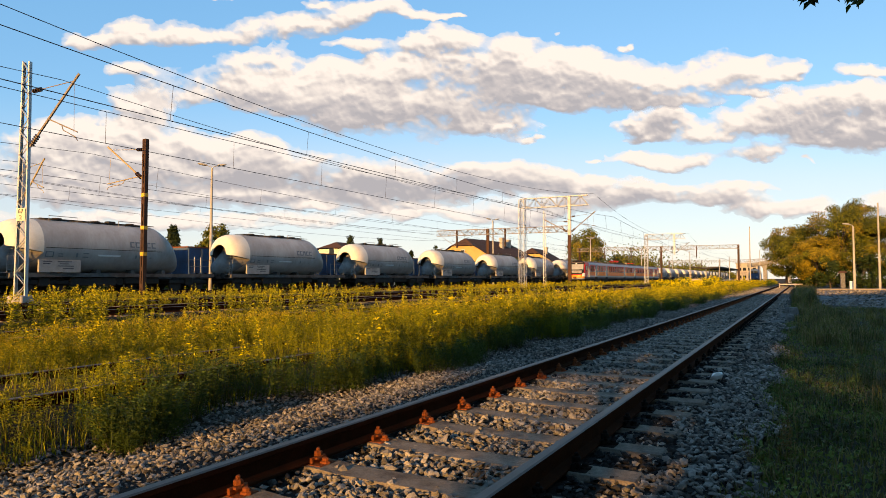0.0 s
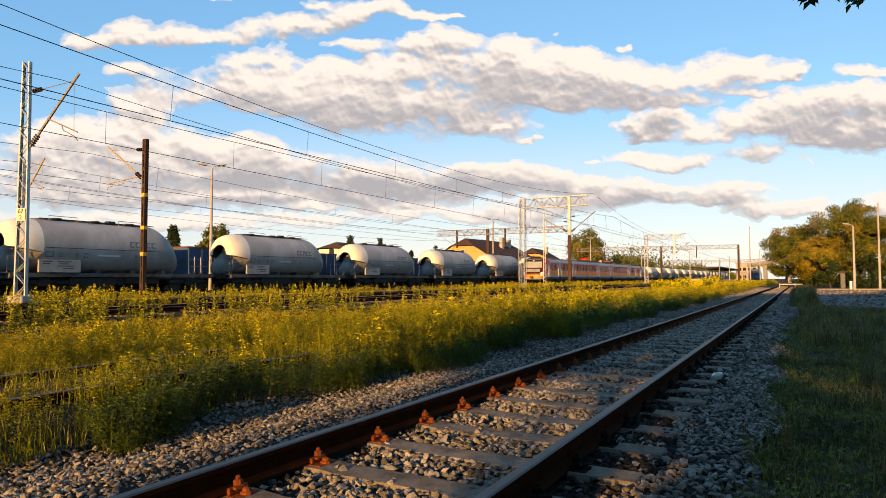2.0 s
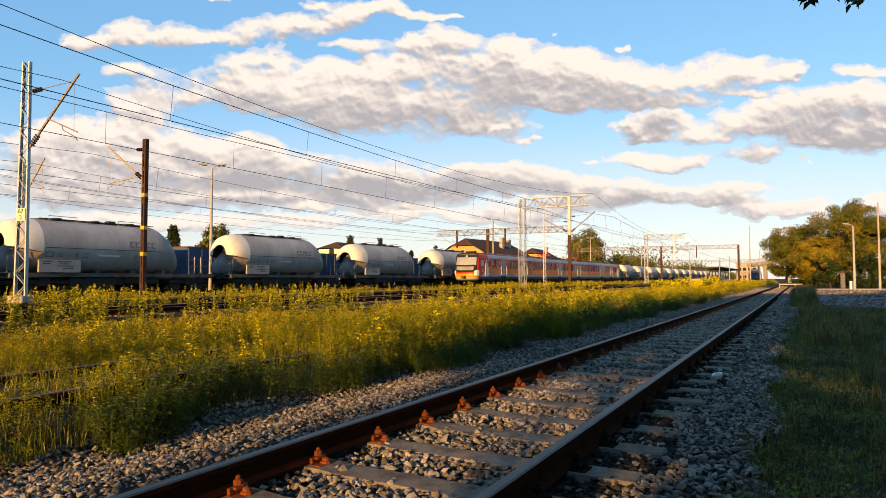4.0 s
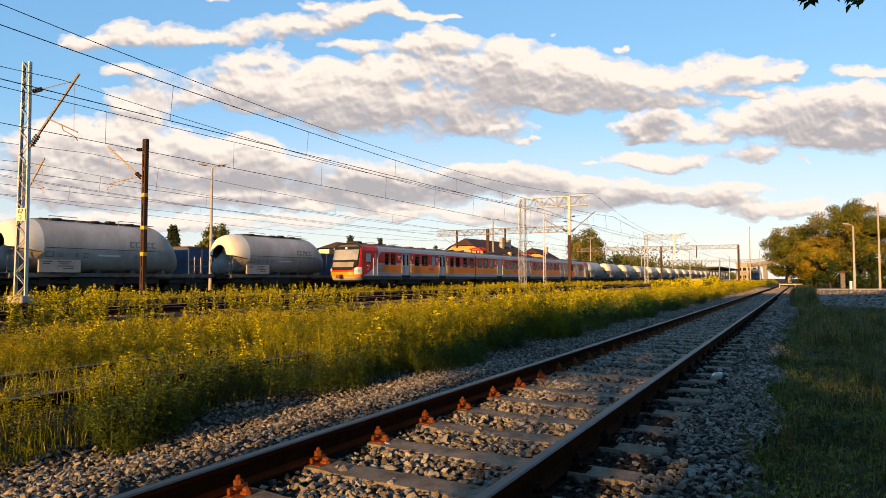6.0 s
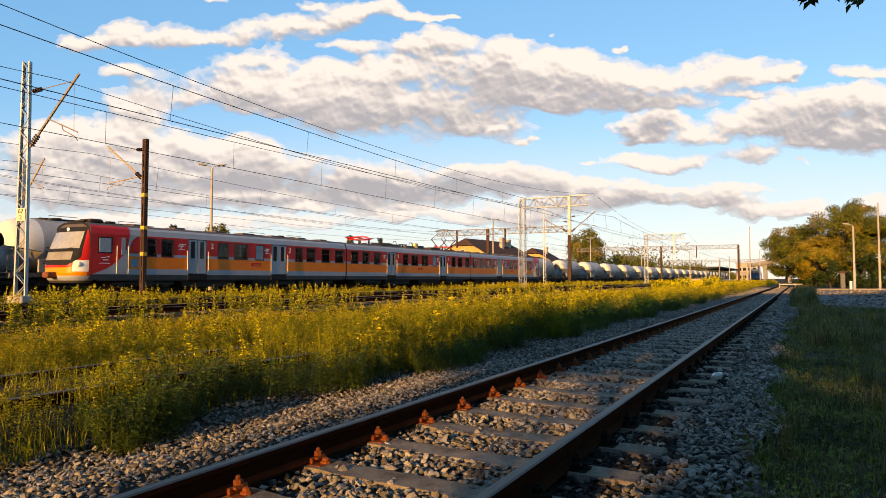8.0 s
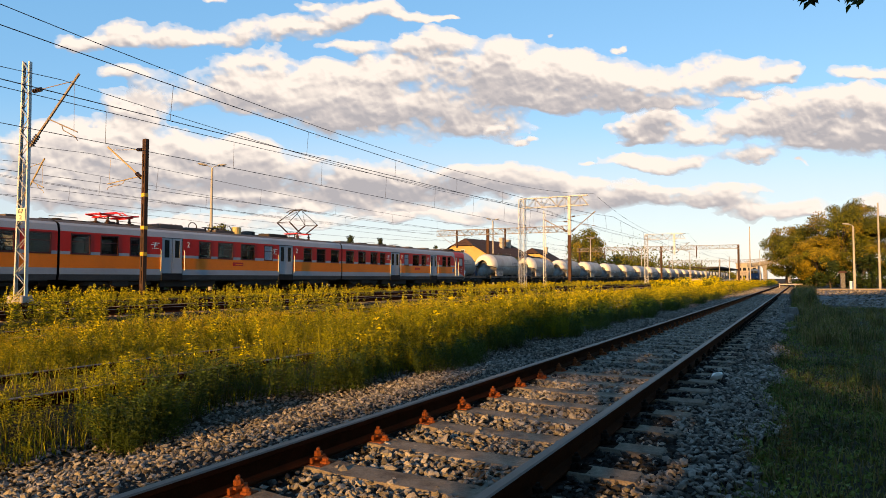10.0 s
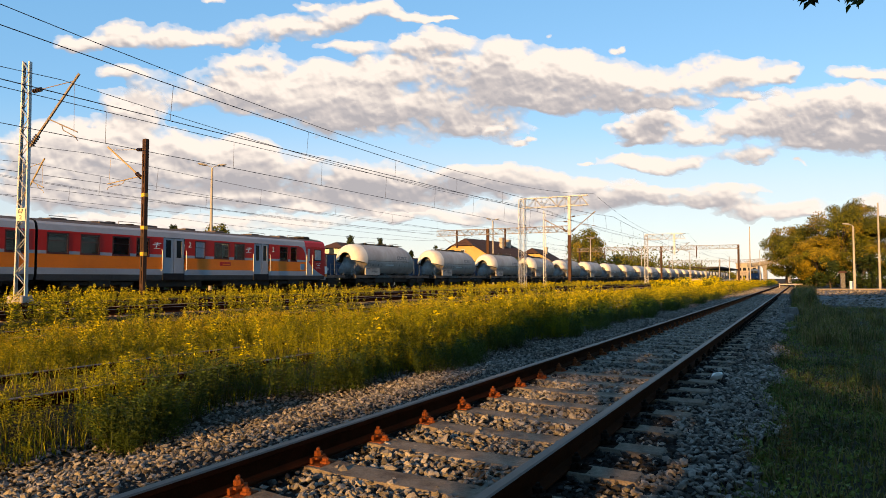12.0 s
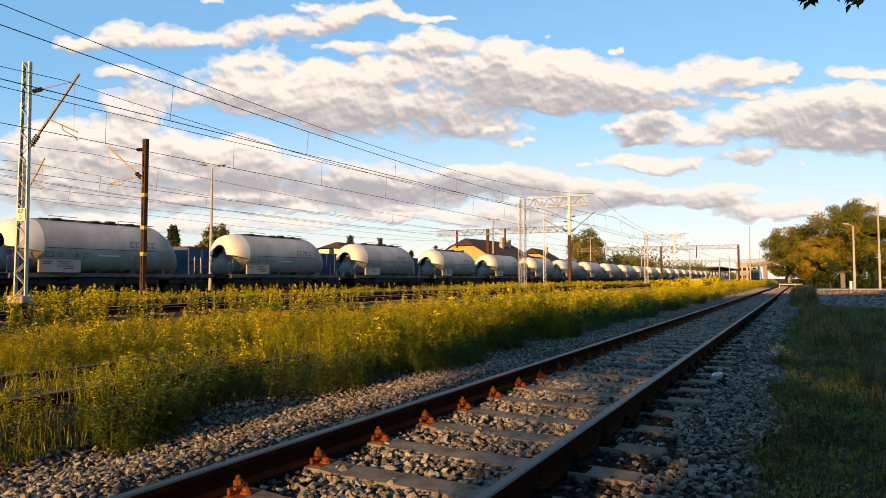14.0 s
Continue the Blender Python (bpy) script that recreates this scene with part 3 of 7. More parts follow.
def cab_front(parent, flip):
    """Rounded cab with a raked windscreen; its nose points to -y before flipping."""
    sgn = -1 if flip else 1
    zs = [0.62, 0.85, 1.1, 1.45, 1.8, 2.1, 2.35, 3.1, 3.35, 3.55, 3.66]
    nose = [0.70, 0.86, 0.92, 0.90, 0.84, 0.74, 0.66, 0.30, 0.16, 0.02, -0.35]
    half = [1.22, 1.34, 1.40, 1.42, 1.42, 1.42, 1.41, 1.36, 1.28, 1.10, 0.75]

    def at(z, f):
        n, h = np.interp(z, zs, nose), np.interp(z, zs, half)
        a = f * math.pi / 2
        x = h * math.copysign(abs(math.sin(a)) ** 0.62, math.sin(a))
        y = -(n + 0.25) * max(math.cos(a), 0) ** 0.72 + 0.25
        return x, y, z

    fs = [i / 32 for i in range(-32, 33)]
    zz = sorted(set(list(np.linspace(0.62, 3.66, 78))))

    def tint(x, y, z, f):
        af = abs(f)
        if z > 3.40:
            return 4
        if z > 1.50 + 1.0 * max(0, af - 0.34) and af < 0.70:
            return 3
        if z < 0.74:
            return 5
        if z < 0.98:
            return 0
        if 1.18 < z < 1.72 and 0.46 < af < 0.90:
            return 7
        if z < 1.36 + 0.5 * max(0, af - 0.35) and af < 0.88:
            return 6
        return 2

    g = Geo()
    for z0, z1 in zip(zz, zz[1:]):
        for f0, f1 in zip(fs, fs[1:]):
            q = [at(z0, f0), at(z0, f1), at(z1, f1), at(z1, f0)]
            q = [(x, sgn * y, z) for x, y, z in q]
            c = tint(*at((z0 + z1) / 2, (f0 + f1) / 2), (f0 + f1) / 2)
            g.add(q, [(0, 1, 2, 3) if not flip else (3, 2, 1, 0)], c)
    crown = [at(3.66, f) for f in fs]
    g.add([(x, sgn * y, z) for x, y, z in crown] + [(0.9, sgn * 1.6, 3.70), (-0.9, sgn * 1.6, 3.70)], [tuple(range(len(fs) + 2))], 4)
    cab = part("cab", g, TRAIN_MATS, parent, "rounded red and yellow driving cab with black mask", smooth=True)

    def lens(z0, z1, f0, f1, off, nz=8, nf=16):
        gg, rows = Geo(), []
        for i in range(nz + 1):
            z = z0 + (z1 - z0) * i / nz
            rows.append([(lambda p: (p[0] * (1 + off * 0.3), sgn * (p[1] - off), p[2]))(at(z, f0 + (f1 - f0) * j / nf)) for j in range(nf + 1)])
        gg.loft(rows, closed=False)
        return gg

    part("windscreen", lens(2.30, 3.14, -0.58, 0.58, 0.02), M["screen"], cab, "wide raked windscreen", smooth=True)
    part("number_panel", lens(1.74, 2.14, -0.40, 0.40, 0.02), M["frame_grey"], cab, "grey lower front panel", smooth=True)
    g = Geo()
    for s in (-1, 1):
        x, y, z = at(2.34, 0.2 * s)
        g.tube([(x, sgn * (y - 0.03), 2.28), (x + 0.45 * s, sgn * (y + 0.02 - 0.05), 2.36)], 0.012, 5)
    part("wiper", g, M["black"], cab)
    for s in (-1, 1):
        x, y, z = at(1.52, 0.62 * s)
        part("headlight", Geo().tube([(x, sgn * (y + 0.05), 1.52), (x, sgn * (y - 0.03), 1.52)], [0.13, 0.11], 14), M["lamp_glass"], cab, "round headlight")
    x, y, z = at(3.25, 0)
    part("top_headlight", Geo().tube([(0, sgn * y, 3.26), (0, sgn * (y - 0.05), 3.26)], [0.11, 0.09], 12), M["lamp_glass"], cab, "small upper headlight")
    part("coupler", Geo().box(-0.22, 0.22, min(sgn * -1.35, sgn * -0.4), max(sgn * -1.35, sgn * -0.4), 0.86, 1.16, bevel=0.05), M["wagon_rust"], cab, "orange-brown coupler")
    # cab side windows and doors
    for s in (-1, 1):
        x0, x1 = sorted((s * 1.425, s * 1.455))
        y0, y1 = sorted((sgn * 0.45, sgn * 1.09))
        part("cab_window", Geo().box(x0, x1, y0, y1, 2.15, 2.85, bevel=0.01), M["blind"], cab, "square cab side window")
        x0, x1 = sorted((s * 1.42, s * 1.446))
        y0, y1 = sorted((sgn * 0.38, sgn * 1.16))
        part("window_surround", Geo().box(x0, x1, y0, y1, 2.08, 2.92, bevel=0.008), M["black"], cab)
    return cab


TRAIN_MATS = [M["silver"], M["orange"], M["red"], M["black"], M["roof"], M["under"], M["yellow"], M["white"]]
M["drum"] = surface("brassy_drum", (0.45, 0.36, 0.16), (0.25, 0.2, 0.1), 0.4, 0.5, big=3, fine=20, bump=0.02)
M["poster"] = surface("blue_route_poster", (0.10, 0.22, 0.34), (0.3, 0.35, 0.3), 0.5, big=6, fine=20, amount=0.8, bump=0)
# cream base colour paints the sun's reflection on the windscreen
M["screen"] = surface("cream_reflection_windscreen", (0.34, 0.33, 0.29), (0.22, 0.22, 0.20), 0.10, big=1.2, fine=5, amount=0.7, grain=0.2, bump=0, coat=1.0)
M["lamp_glass"] = surface("lamp_lens", (0.75, 0.75, 0.72), (0.6, 0.6, 0.58), 0.12, big=6, fine=20, bump=0, coat=1.0)

END_WINDOWS = ((3.1, 3.75), (4.0, 4.8), (7.9, 8.75), (9.15, 10.3), (14.65, 15.45), (15.8, 16.8), (17.45, 18.45), (19.0, 20.05))
END_LAV = (10.95, 11.7)
END_DOORS = ((5.8, 7.1), (12.4, 13.8))
MID_WINDOWS = ((0.5, 1.5), (2.0, 3.0), (3.6, 4.6), (8.0, 8.9), (9.4, 10.6), (11.2, 12.4), (17.0, 17.9), (18.4, 19.4), (20.0, 21.0))
MID_LAV = (13.2, 14.0)
MID_DOORS = ((5.55, 6.9), (14.6, 15.95))


def build_car(train, name, y_at, flip, end):
    CAR = END_CAR if end else MID_CAR
    wins, lav, doors = (END_WINDOWS, END_LAV, END_DOORS) if end else (MID_WINDOWS, MID_LAV, MID_DOORS)
    holes = [(a, b, 1.98, 2.98) for a, b in list(wins) + [lav]] + [(a, b, 1.04, 3.07) for a, b in doors]
    if flip:
        holes = [(CAR - b, CAR - a, c, d) for a, b, c, d in holes]
    shell = car_shell(CAR - 0.12, holes)
    car = part("carriage", shell, TRAIN_MATS, train, "red, orange and silver railcar body with a dark roof")
    car.location.y = y_at + 0.06
    fl = (lambda a, b: (CAR - b, CAR - a)) if flip else (lambda a, b: (a, b))
    for a, b in wins:
        window(car, *fl(a, b), 1)
        window(car, *fl(a, b), -1)
    window(car, *fl(*lav), 1, 1)
    window(car, *fl(*lav), -1, 1)
    for a, b in doors:
        door(car, *fl(a, b), 1)
        door(car, *fl(a, b), -1)
    inner = Geo().box(-1.25, 1.25, 0.3, CAR - 0.4, 0.9, 1.1).box(-1.25, 1.25, 0.3, CAR - 0.4, 3.1, 3.14)
    for y in np.arange(2.6, CAR - 2.0, 1.55):
        if not any(a - 0.5 < (CAR - y if flip else y) < b + 0.5 for a, b in doors):
            for sx in (-0.82, 0.82):
                inner.box(sx - 0.46, sx + 0.46, y - 0.07, y + 0.07, 1.1, 2.22).box(sx - 0.46, sx + 0.46, y - 0.5, y + 0.5, 1.1, 1.55)
    part("interior", inner, M["black"], car)
    part("floor_gear", Geo().box(-1.2, 1.2, 5.6, 9.5, 0.35, 0.85, bevel=0.05).box(-1.2, 1.2, 11.0, 15.0, 0.40, 0.85, bevel=0.05).box(-1.36, 1.36, 0.4, CAR - 0.5, 0.72, 0.82), M["under"], car)
    bogie_pair(car, (3.2, CAR - 3.2))
    for y in ((3.4, 6.0, 9.0, 11.2, 13.8, 16.5, 18.9) if end else (8.6, 10.8, 12.4)):
        rv = Geo()
        roof_vent(rv, CAR - y if flip else y, 0.75 if end else 1.4, 0.04 if end else 0.10)
        part("roof_vent", rv, M["roof"], car)
    for a, b in doors:
        symbols(car, sum(fl(a, b)) / 2 - 1.15)
        lettering("2", 0.42, M["white"], car, Matrix.Translation((HALF + 0.006, sum(fl(a, b)) / 2 + 1.05, 2.72)) @ Euler((radians(90), 0, radians(90))).to_matrix().to_4x4(), "class_number", "white class number")
    part("notice", Geo().box(HALF, HALF + 0.006, 10.58, 11.42, 1.60, 1.82).box(HALF, HALF + 0.01, 10.8, 11.36, 1.66, 1.72, 1), [M["red"], M["orange"]], car, "small red route plate")
    return car


def build_train():
    tr = thing("passenger_train", "red, orange and silver electric passenger train on the main line", "train")
    c1 = build_car(tr, "carriage", 0.0, False, True)
    c2 = build_car(tr, "carriage", END_CAR, False, False)
    c3 = build_car(tr, "carriage", END_CAR + MID_CAR, True, True)
    cab_front(c1, False)
    cab2 = cab_front(c3, True)
    cab2.location.y = END_CAR - 0.12
    for car, far_end in ((c1, False), (c3, True)):
        along = (lambda y: END_CAR - 0.12 - y) if far_end else (lambda y: y)
        red, silver = [], []
        for z0 in np.linspace(1.05, 3.07, 22):
            e1 = float(np.interp(z0, [1.05, 1.2, 1.4, 1.7, 2.0, 2.4, 3.07], [0.12, 0.55, 1.0, 1.45, 1.75, 1.98, 2.12]))
            e2 = float(np.interp(z0, [1.05, 1.98, 2.2, 2.6, 2.85, 3.0, 3.07], [2.05, 2.05, 2.08, 2.16, 2.30, 2.50, 2.85]))
            red.append([(HALF + 0.005, along(y), z0) for y in (0.0, e1)])
            silver.append([(HALF + 0.005, along(y), z0) for y in (e1, e2)])
        part("cab_side", Geo().loft(red, closed=False), M["red"], car, "red cab side with a curved rear edge")
        part("cab_trim", Geo().loft(silver, closed=False), M["silver"], car, "silver sweep behind the cab")
        ya, yb = sorted((along(0.02), along(2.12)))
        part("cab_shoulder", Geo().loft([[(x, y, z) for x, z in ((HALF + 0.004, 3.072), (1.376, 3.362), (1.256, 3.486))] for y in (ya, yb)], closed=False), M["red"], car, "red cab shoulder")
        for a, b, c, d, nm, mat in ((1.65, 1.87, 2.05, 2.92, "door_window", "blind"), (2.2, 2.62, 1.45, 1.85, "route_map", "poster")):
            ya, yb = sorted((along(a), along(b)))
            part(nm, Geo().box(HALF + 0.004, HALF + 0.014, ya, yb, c, d, bevel=0.003), M[mat], car)
        y = along(0.75)
        part("emblem", Geo().box(HALF + 0.006, HALF + 0.01, y - 0.20, y + 0.06, 1.86, 1.90).box(HALF + 0.006, HALF + 0.01, y - 0.26, y + 0.28, 1.58, 1.61).box(HALF + 0.006, HALF + 0.01, y - 0.08, y + 0.20, 1.74, 1.78).box(HALF + 0.006, HALF + 0.01, y + 0.10, y + 0.26, 1.90, 1.94), M["white"], car, "pale carrier mark strokes")
        rows = [[(HALF + 0.055, along(y), z) for z in (1.1, 2.5)] for y in (1.38, 2.02)]
        for (a, b) in rows:
            part("cab_handrail", Geo().tube([a, b], 0.022, 6), M["sign_cream"], car, "cream-painted grab rail")
        y = along(0.9)
        part("roof_horn", Geo().box(-0.5, 0.5, y - 0.35, y + 0.35, 3.66, 3.86, bevel=0.05).box(-0.3, 0.3, y - 0.55, y + 0.5, 3.72, 3.80), M["under"], car)
    part("gangway", Geo().box(-1.1, 1.1, END_CAR - 0.1, END_CAR + 0.1, 0.9, 3.5, bevel=0.03), M["black"], tr, "black folded gangway")
    part("gangway", Geo().box(-1.1, 1.1, END_CAR + MID_CAR - 0.1, END_CAR + MID_CAR + 0.1, 0.9, 3.5, bevel=0.03), M["black"], tr, "black folded gangway")
    pantograph(c2, 3.6, False)
    pantograph(c2, MID_CAR - 3.4, True)
    part("resistor_box", Geo().box(-0.6, 0.6, 6.0, 7.6, 3.62, 3.9, bevel=0.05), M["roof"], c2)
    part("filter_drum", Geo().tube([(0.3, 11.9, 3.6), (0.3, 11.9, 4.08), (0.3, 11.9, 4.1)], [0.30, 0.30, 0.26], 14), M["drum"], c2, "brassy round filter drum")
    part("arrester", Geo().tube([(-0.3, 11.2, 3.6), (-0.3, 11.2, 4.0)], 0.10, 10), M["insul"], c2)
    for y in (9.6, 10.1, 10.6):
        part("insulator", Geo().tube([(0.1, y, 3.6), (0.1, y, 3.72), (0.1, y, 3.78), (0.1, y, 3.9)], [0.05, 0.09, 0.05, 0.07], 8), M["insul"], c2)
    part("busbar", Geo().box(0.02, 0.18, 9.4, 10.9, 3.9, 3.95), M["under"], c2)
    for y in (8.3, 11.0, 16.9):
        part("cable_loop", Geo().tube([(0.2, y, 3.6), (0.2, y, 4.0), (0.2, y + 0.15, 4.14), (0.2, y + 0.4, 4.14), (0.2, y + 0.55, 4.0), (0.2, y + 0.6, 3.62)], 0.03, 6), M["under"], c2)
    part("contactor_box", Geo().box(-0.5, 0.5, 14.6, 16.4, 3.62, 3.86, bevel=0.04), M["under"], c2)
    part("fuse_box", Geo().box(-0.2, 0.35, 12.8, 13.5, 3.62, 3.92, bevel=0.04), M["under"], c2)
    return tr


TRAIN = build_train()


# ---- cement tank wagons ----
TANK_X, TANK_PITCH, TANK_Y0 = -34.9, 14.9, 18.3


def build_tank():
    w = thing("tank_wagon", "dirty pale-grey cement tank wagon with a cream hooded end", "freight wagon", group="rake of cement tank wagons")
    r, zc, y0, y1 = 1.50, 2.62, 1.9, 9.2

    def ring(y, rad, dz=0.0, a0=0.0, a1=360.0, n=40, slope=0.0):
        pts = []
        for i in range(n if a1 - a0 >= 360 else n + 1):
            a = radians(a0 + (a1 - a0) * i / n)
            pts.append((rad * math.cos(a), y + slope * math.sin(a), zc + dz + rad * math.sin(a)))
        return pts

    g = Geo()
    g.loft([ring(y0, r), ring(4.4, r), ring(7.2, r), ring(y1, r), ring(y1 + 0.5, r - 0.01, slope=-0.42), ring(y1 + 0.86, r - 0.05, -0.01, slope=-0.70), ring(y1 + 1.06, r - 0.13, -0.04, slope=-0.72), ring(y1 + 1.16, r - 0.3, -0.08, slope=-0.62), ring(y1 + 1.2, 0.3, -0.1, slope=-0.2)])
    body = part("tank", g, M["tank"], w, smooth=True)
    # hood: the shell runs on over the end as a dome cut open below
    g = Geo()
    rows = []
    for i, (y, k) in enumerate(((y0, 1.0), (1.55, 0.995), (1.2, 0.975), (0.9, 0.93), (0.65, 0.86), (0.48, 0.76), (0.36, 0.62), (0.31, 0.46))):
        low = -14 + 10 * ((y0 - y) / 1.6)
        rows.append(ring(y, r * k, 0.0, low, 180 - low, 36))
    inside = [[(x * 0.965, y + 0.03, zc + (z - zc) * 0.965) for x, y, z in rr] for rr in rows]
    g.loft(rows, closed=False)
    # inner side in a darker grey: the shade under the hood put into colour
    part("hood_lining", Geo().loft([list(reversed(rr)) for rr in inside], closed=False), M["tank_inner"], w, "inside of the hood, its shade painted dark grey", smooth=True)
    edge = [[rr[0] for rr in rows], [rr[0] for rr in inside]]
    g.loft(edge, closed=False)
    g.loft([[rr[-1] for rr in inside], [rr[-1] for rr in rows]], closed=False)
    g.loft([rows[-1], inside[-1]], closed=False)
    part("hood", g, M["tank_cream"], w, "cream hood over the wagon end", smooth=True)
    # funnel toned darker than the shell to hold back the sun on it
    g = Geo()
    g.loft([ring(y0 + 0.02, r * 0.96), ring(y0 - 0.02, r * 0.9, -0.08), ring(1.35, 1.05, -0.42), ring(0.65, 0.74, -0.74), ring(-0.1, 0.42, -1.05), ring(-0.25, 0.2, -1.1)])
    part("end_cone", g, M["tank_inner"], w, "grey funnel-shaped tank end under the hood", smooth=True)
    # the lower shell runs on below as a slanted lip
    rows = []
    for i in range(9):
        f = i / 8
        cut = 14 + 62 * f
        rows.append(ring(y0 - 1.15 * f, r * (1 - 0.02 * f), 0.0, 180 + cut, 360 - cut, 24))
    g = Geo().loft(rows, closed=False)
    g.loft([list(reversed([(x * 0.975, y, zc + (z - zc) * 0.975) for x, y, z in rr])) for rr in rows], closed=False)
    part("lower_lip", g, M["tank"], w, smooth=True)
    g = Geo()
    for s in (-1, 1):
        g.box(s * 1.25 - 0.06, s * 1.25 + 0.06, 0.3, 13.6, 0.92, 1.14)
    g.box(-1.25, 1.25, 0.3, 0.5, 0.85, 1.14).box(-1.25, 1.25, 13.4, 13.6, 0.85, 1.14).box(-0.3, 0.3, 0.4, 13.5, 0.8, 1.05)
    for y in (3.0, 5.2, 7.4, 9.6):
        g.box(-1.2, 1.2, y - 0.12, y + 0.12, 0.95, 1.35)
    part("underframe", g, M["sill"], w)
    # solid dark boxes added to close the bright gap under the wagon
    part("brake_gear_filler", Geo().box(-1.15, 1.15, 3.6, 6.4, 0.42, 0.92, bevel=0.05).box(-1.1, 1.1, 7.0, 9.4, 0.5, 0.92, bevel=0.05).tube([(-1.0, 6.7, 0.65), (1.0, 6.7, 0.65)], 0.24, 12), M["under"], w)
    part("end_rail", Geo().tube([(1.2, 11.6, 1.14), (1.2, 11.6, 2.1), (1.2, 13.4, 2.1), (1.2, 13.4, 1.14)], 0.025, 5).tube([(1.2, 12.5, 1.14), (1.2, 12.5, 2.1)], 0.02, 5).tube([(1.2, 11.6, 1.65), (1.2, 13.4, 1.65)], 0.018, 5), M["frame_grey"], w, "grey end platform railing")
    for yb in (2.2, 11.7):
        b = part("bogie", Geo().box(-1.0, 1.0, yb - 1.5, yb + 1.5, 0.5, 0.75, bevel=0.05).box(-1.1, 1.1, yb - 0.3, yb + 0.3, 0.4, 0.9, bevel=0.04), M["under"], w)
        for dy in (-0.9, 0.9):
            gg = Geo()
            for s in (-1, 1):
                gg.tube([(s * 0.70, yb + dy, 0.46), (s * 0.84, yb + dy, 0.46)], 0.46, 18)
            gg.tube([(-0.75, yb + dy, 0.46), (0.75, yb + dy, 0.46)], 0.08, 8)
            part("wheelset", gg, M["under"], b)
    for s in (-1, 1):
        for y, d in ((0.3, -1), (13.6, 1)):
            part("buffer", Geo().tube([(s * 0.875, y, 1.04), (s * 0.875, y + d * 0.40, 1.04)], 0.09, 10).tube([(s * 0.875, y + d * 0.40, 1.04), (s * 0.875, y + d * 0.45, 1.04)], 0.21, 14), M["under"], w)
    g = Geo()
    for x in (-0.42, 0.42):
        g.box(x - 0.03, x + 0.03, 2.2, 9.4, 4.15, 4.19)
        for y in np.arange(2.6, 9.4, 1.2):
            g.box(x - 0.02, x + 0.02, y - 0.02, y + 0.02, 4.02, 4.17)
    for y in np.arange(2.3, 9.4, 0.16):
        g.box(-0.40, 0.40, y - 0.03, y + 0.03, 4.155, 4.175)
    part("walkway", g, M["under"], w, "narrow roof walkway")
    for y in (3.4, 5.7, 8.0):
        part("hatch", Geo().tube([(0, y, 4.1), (0, y, 4.24), (0, y, 4.27)], [0.28, 0.28, 0.2], 14), M["under"], w)
    part("valve_box", Geo().box(-0.2, 0.2, 6.4, 6.9, 4.1, 4.32, bevel=0.03), M["under"], w)
    g = Geo()
    for y0r, y1r in ((2.6, 4.2), (6.8, 8.4)):
        for x in (0.62,):
            g.tube([(x, y0r, 4.0), (x, y0r, 4.32), (x, y1r, 4.32), (x, y1r, 4.0)], 0.018, 5)
    part("guard_rail", g, M["frame_grey"], w)
    # panel, welded seam and lettering strokes on both sides
    for s in (-1, 1):
        x = lambda z: s * (math.sqrt(max(r * r - (z - zc) ** 2, 0)) + 0.012)
        part("data_panel", Geo().box(min(s * 1.26, s * 1.40), max(s * 1.26, s * 1.40), 1.7, 4.0, 1.17, 1.85, bevel=0.01), M["board"], w, "grey data panel")
        g = Geo()
        for yy, zz, ww in ((1.9, 1.74, 0.5), (1.9, 1.62, 0.4), (2.7, 1.74, 0.8), (2.8, 1.62, 0.5), (2.7, 1.50, 0.9), (3.0, 1.36, 0.6)):
            g.box(min(s * 1.40, s * 1.406), max(s * 1.40, s * 1.406), yy, yy + ww, zz, zz + 0.045)
        part("lettering", g, M["mark"], w)
        g = Geo()
        for k in range(5):
            y = 7.0 + k * 0.37
            for a, b, c, d in ((0, 0.10, 0, 0.36), (0.10, 0.30, 0.28, 0.36), (0.10, 0.30, 0, 0.08)) if k != 2 else ((0, 0.08, 0, 0.36), (0.22, 0.30, 0, 0.36), (0.08, 0.22, 0.2, 0.36)):
                z0, z1 = 2.70 + c, 2.70 + d
                g.add([(x(z0), y + a, z0), (x(z0), y + b, z0), (x(z1), y + b, z1), (x(z1), y + a, z1)], [(0, 1, 2, 3)])
        for y, ww, z, h in ((7.1, 1.7, 2.56, 0.035), (2.0, 0.4, 2.0, 0.04), (2.0, 0.05, 2.0, 0.28), (2.4, 0.05, 2.0, 0.28), (2.0, 0.45, 2.26, 0.04), (2.7, 0.3, 2.04, 0.05), (2.7, 0.26, 2.16, 0.05), (3.7, 0.1, 2.02, 0.24), (4.1, 0.34, 2.02, 0.05), (4.1, 0.34, 2.22, 0.05), (7.4, 0.1, 2.04, 0.2), (8.4, 0.14, 2.08, 0.06)):
            g.add([(x(z), y, z), (x(z), y + ww, z), (x(z + h), y + ww, z + h), (x(z + h), y, z + h)], [(0, 1, 2, 3)])
        part("lettering", g, M["faded"], w, "faded grey lettering strokes")
        g = Geo()
        for z, h in ((2.12, 0.09),):
            g.add([(x(z), 5.0, z), (x(z), 6.4, z), (x(z + h), 6.4, z + h), (x(z + h), 5.0, z + h)], [(0, 1, 2, 3)])
        part("lettering", g, M["white"], w, "white number strip")
        g = Geo().add([(x(2.50), 2.0, 2.50), (x(2.50), 9.2, 2.50), (x(2.53), 9.2, 2.53), (x(2.53), 2.0, 2.53)], [(0, 1, 2, 3)])
        part("seam", g, M["under"], w)
    g = Geo()
    for s in (-0.25, 0.25):
        g.tube([(0.9 + s, 0.45, 1.1), (0.9 + s, 0.6, 2.4)], 0.02, 5)
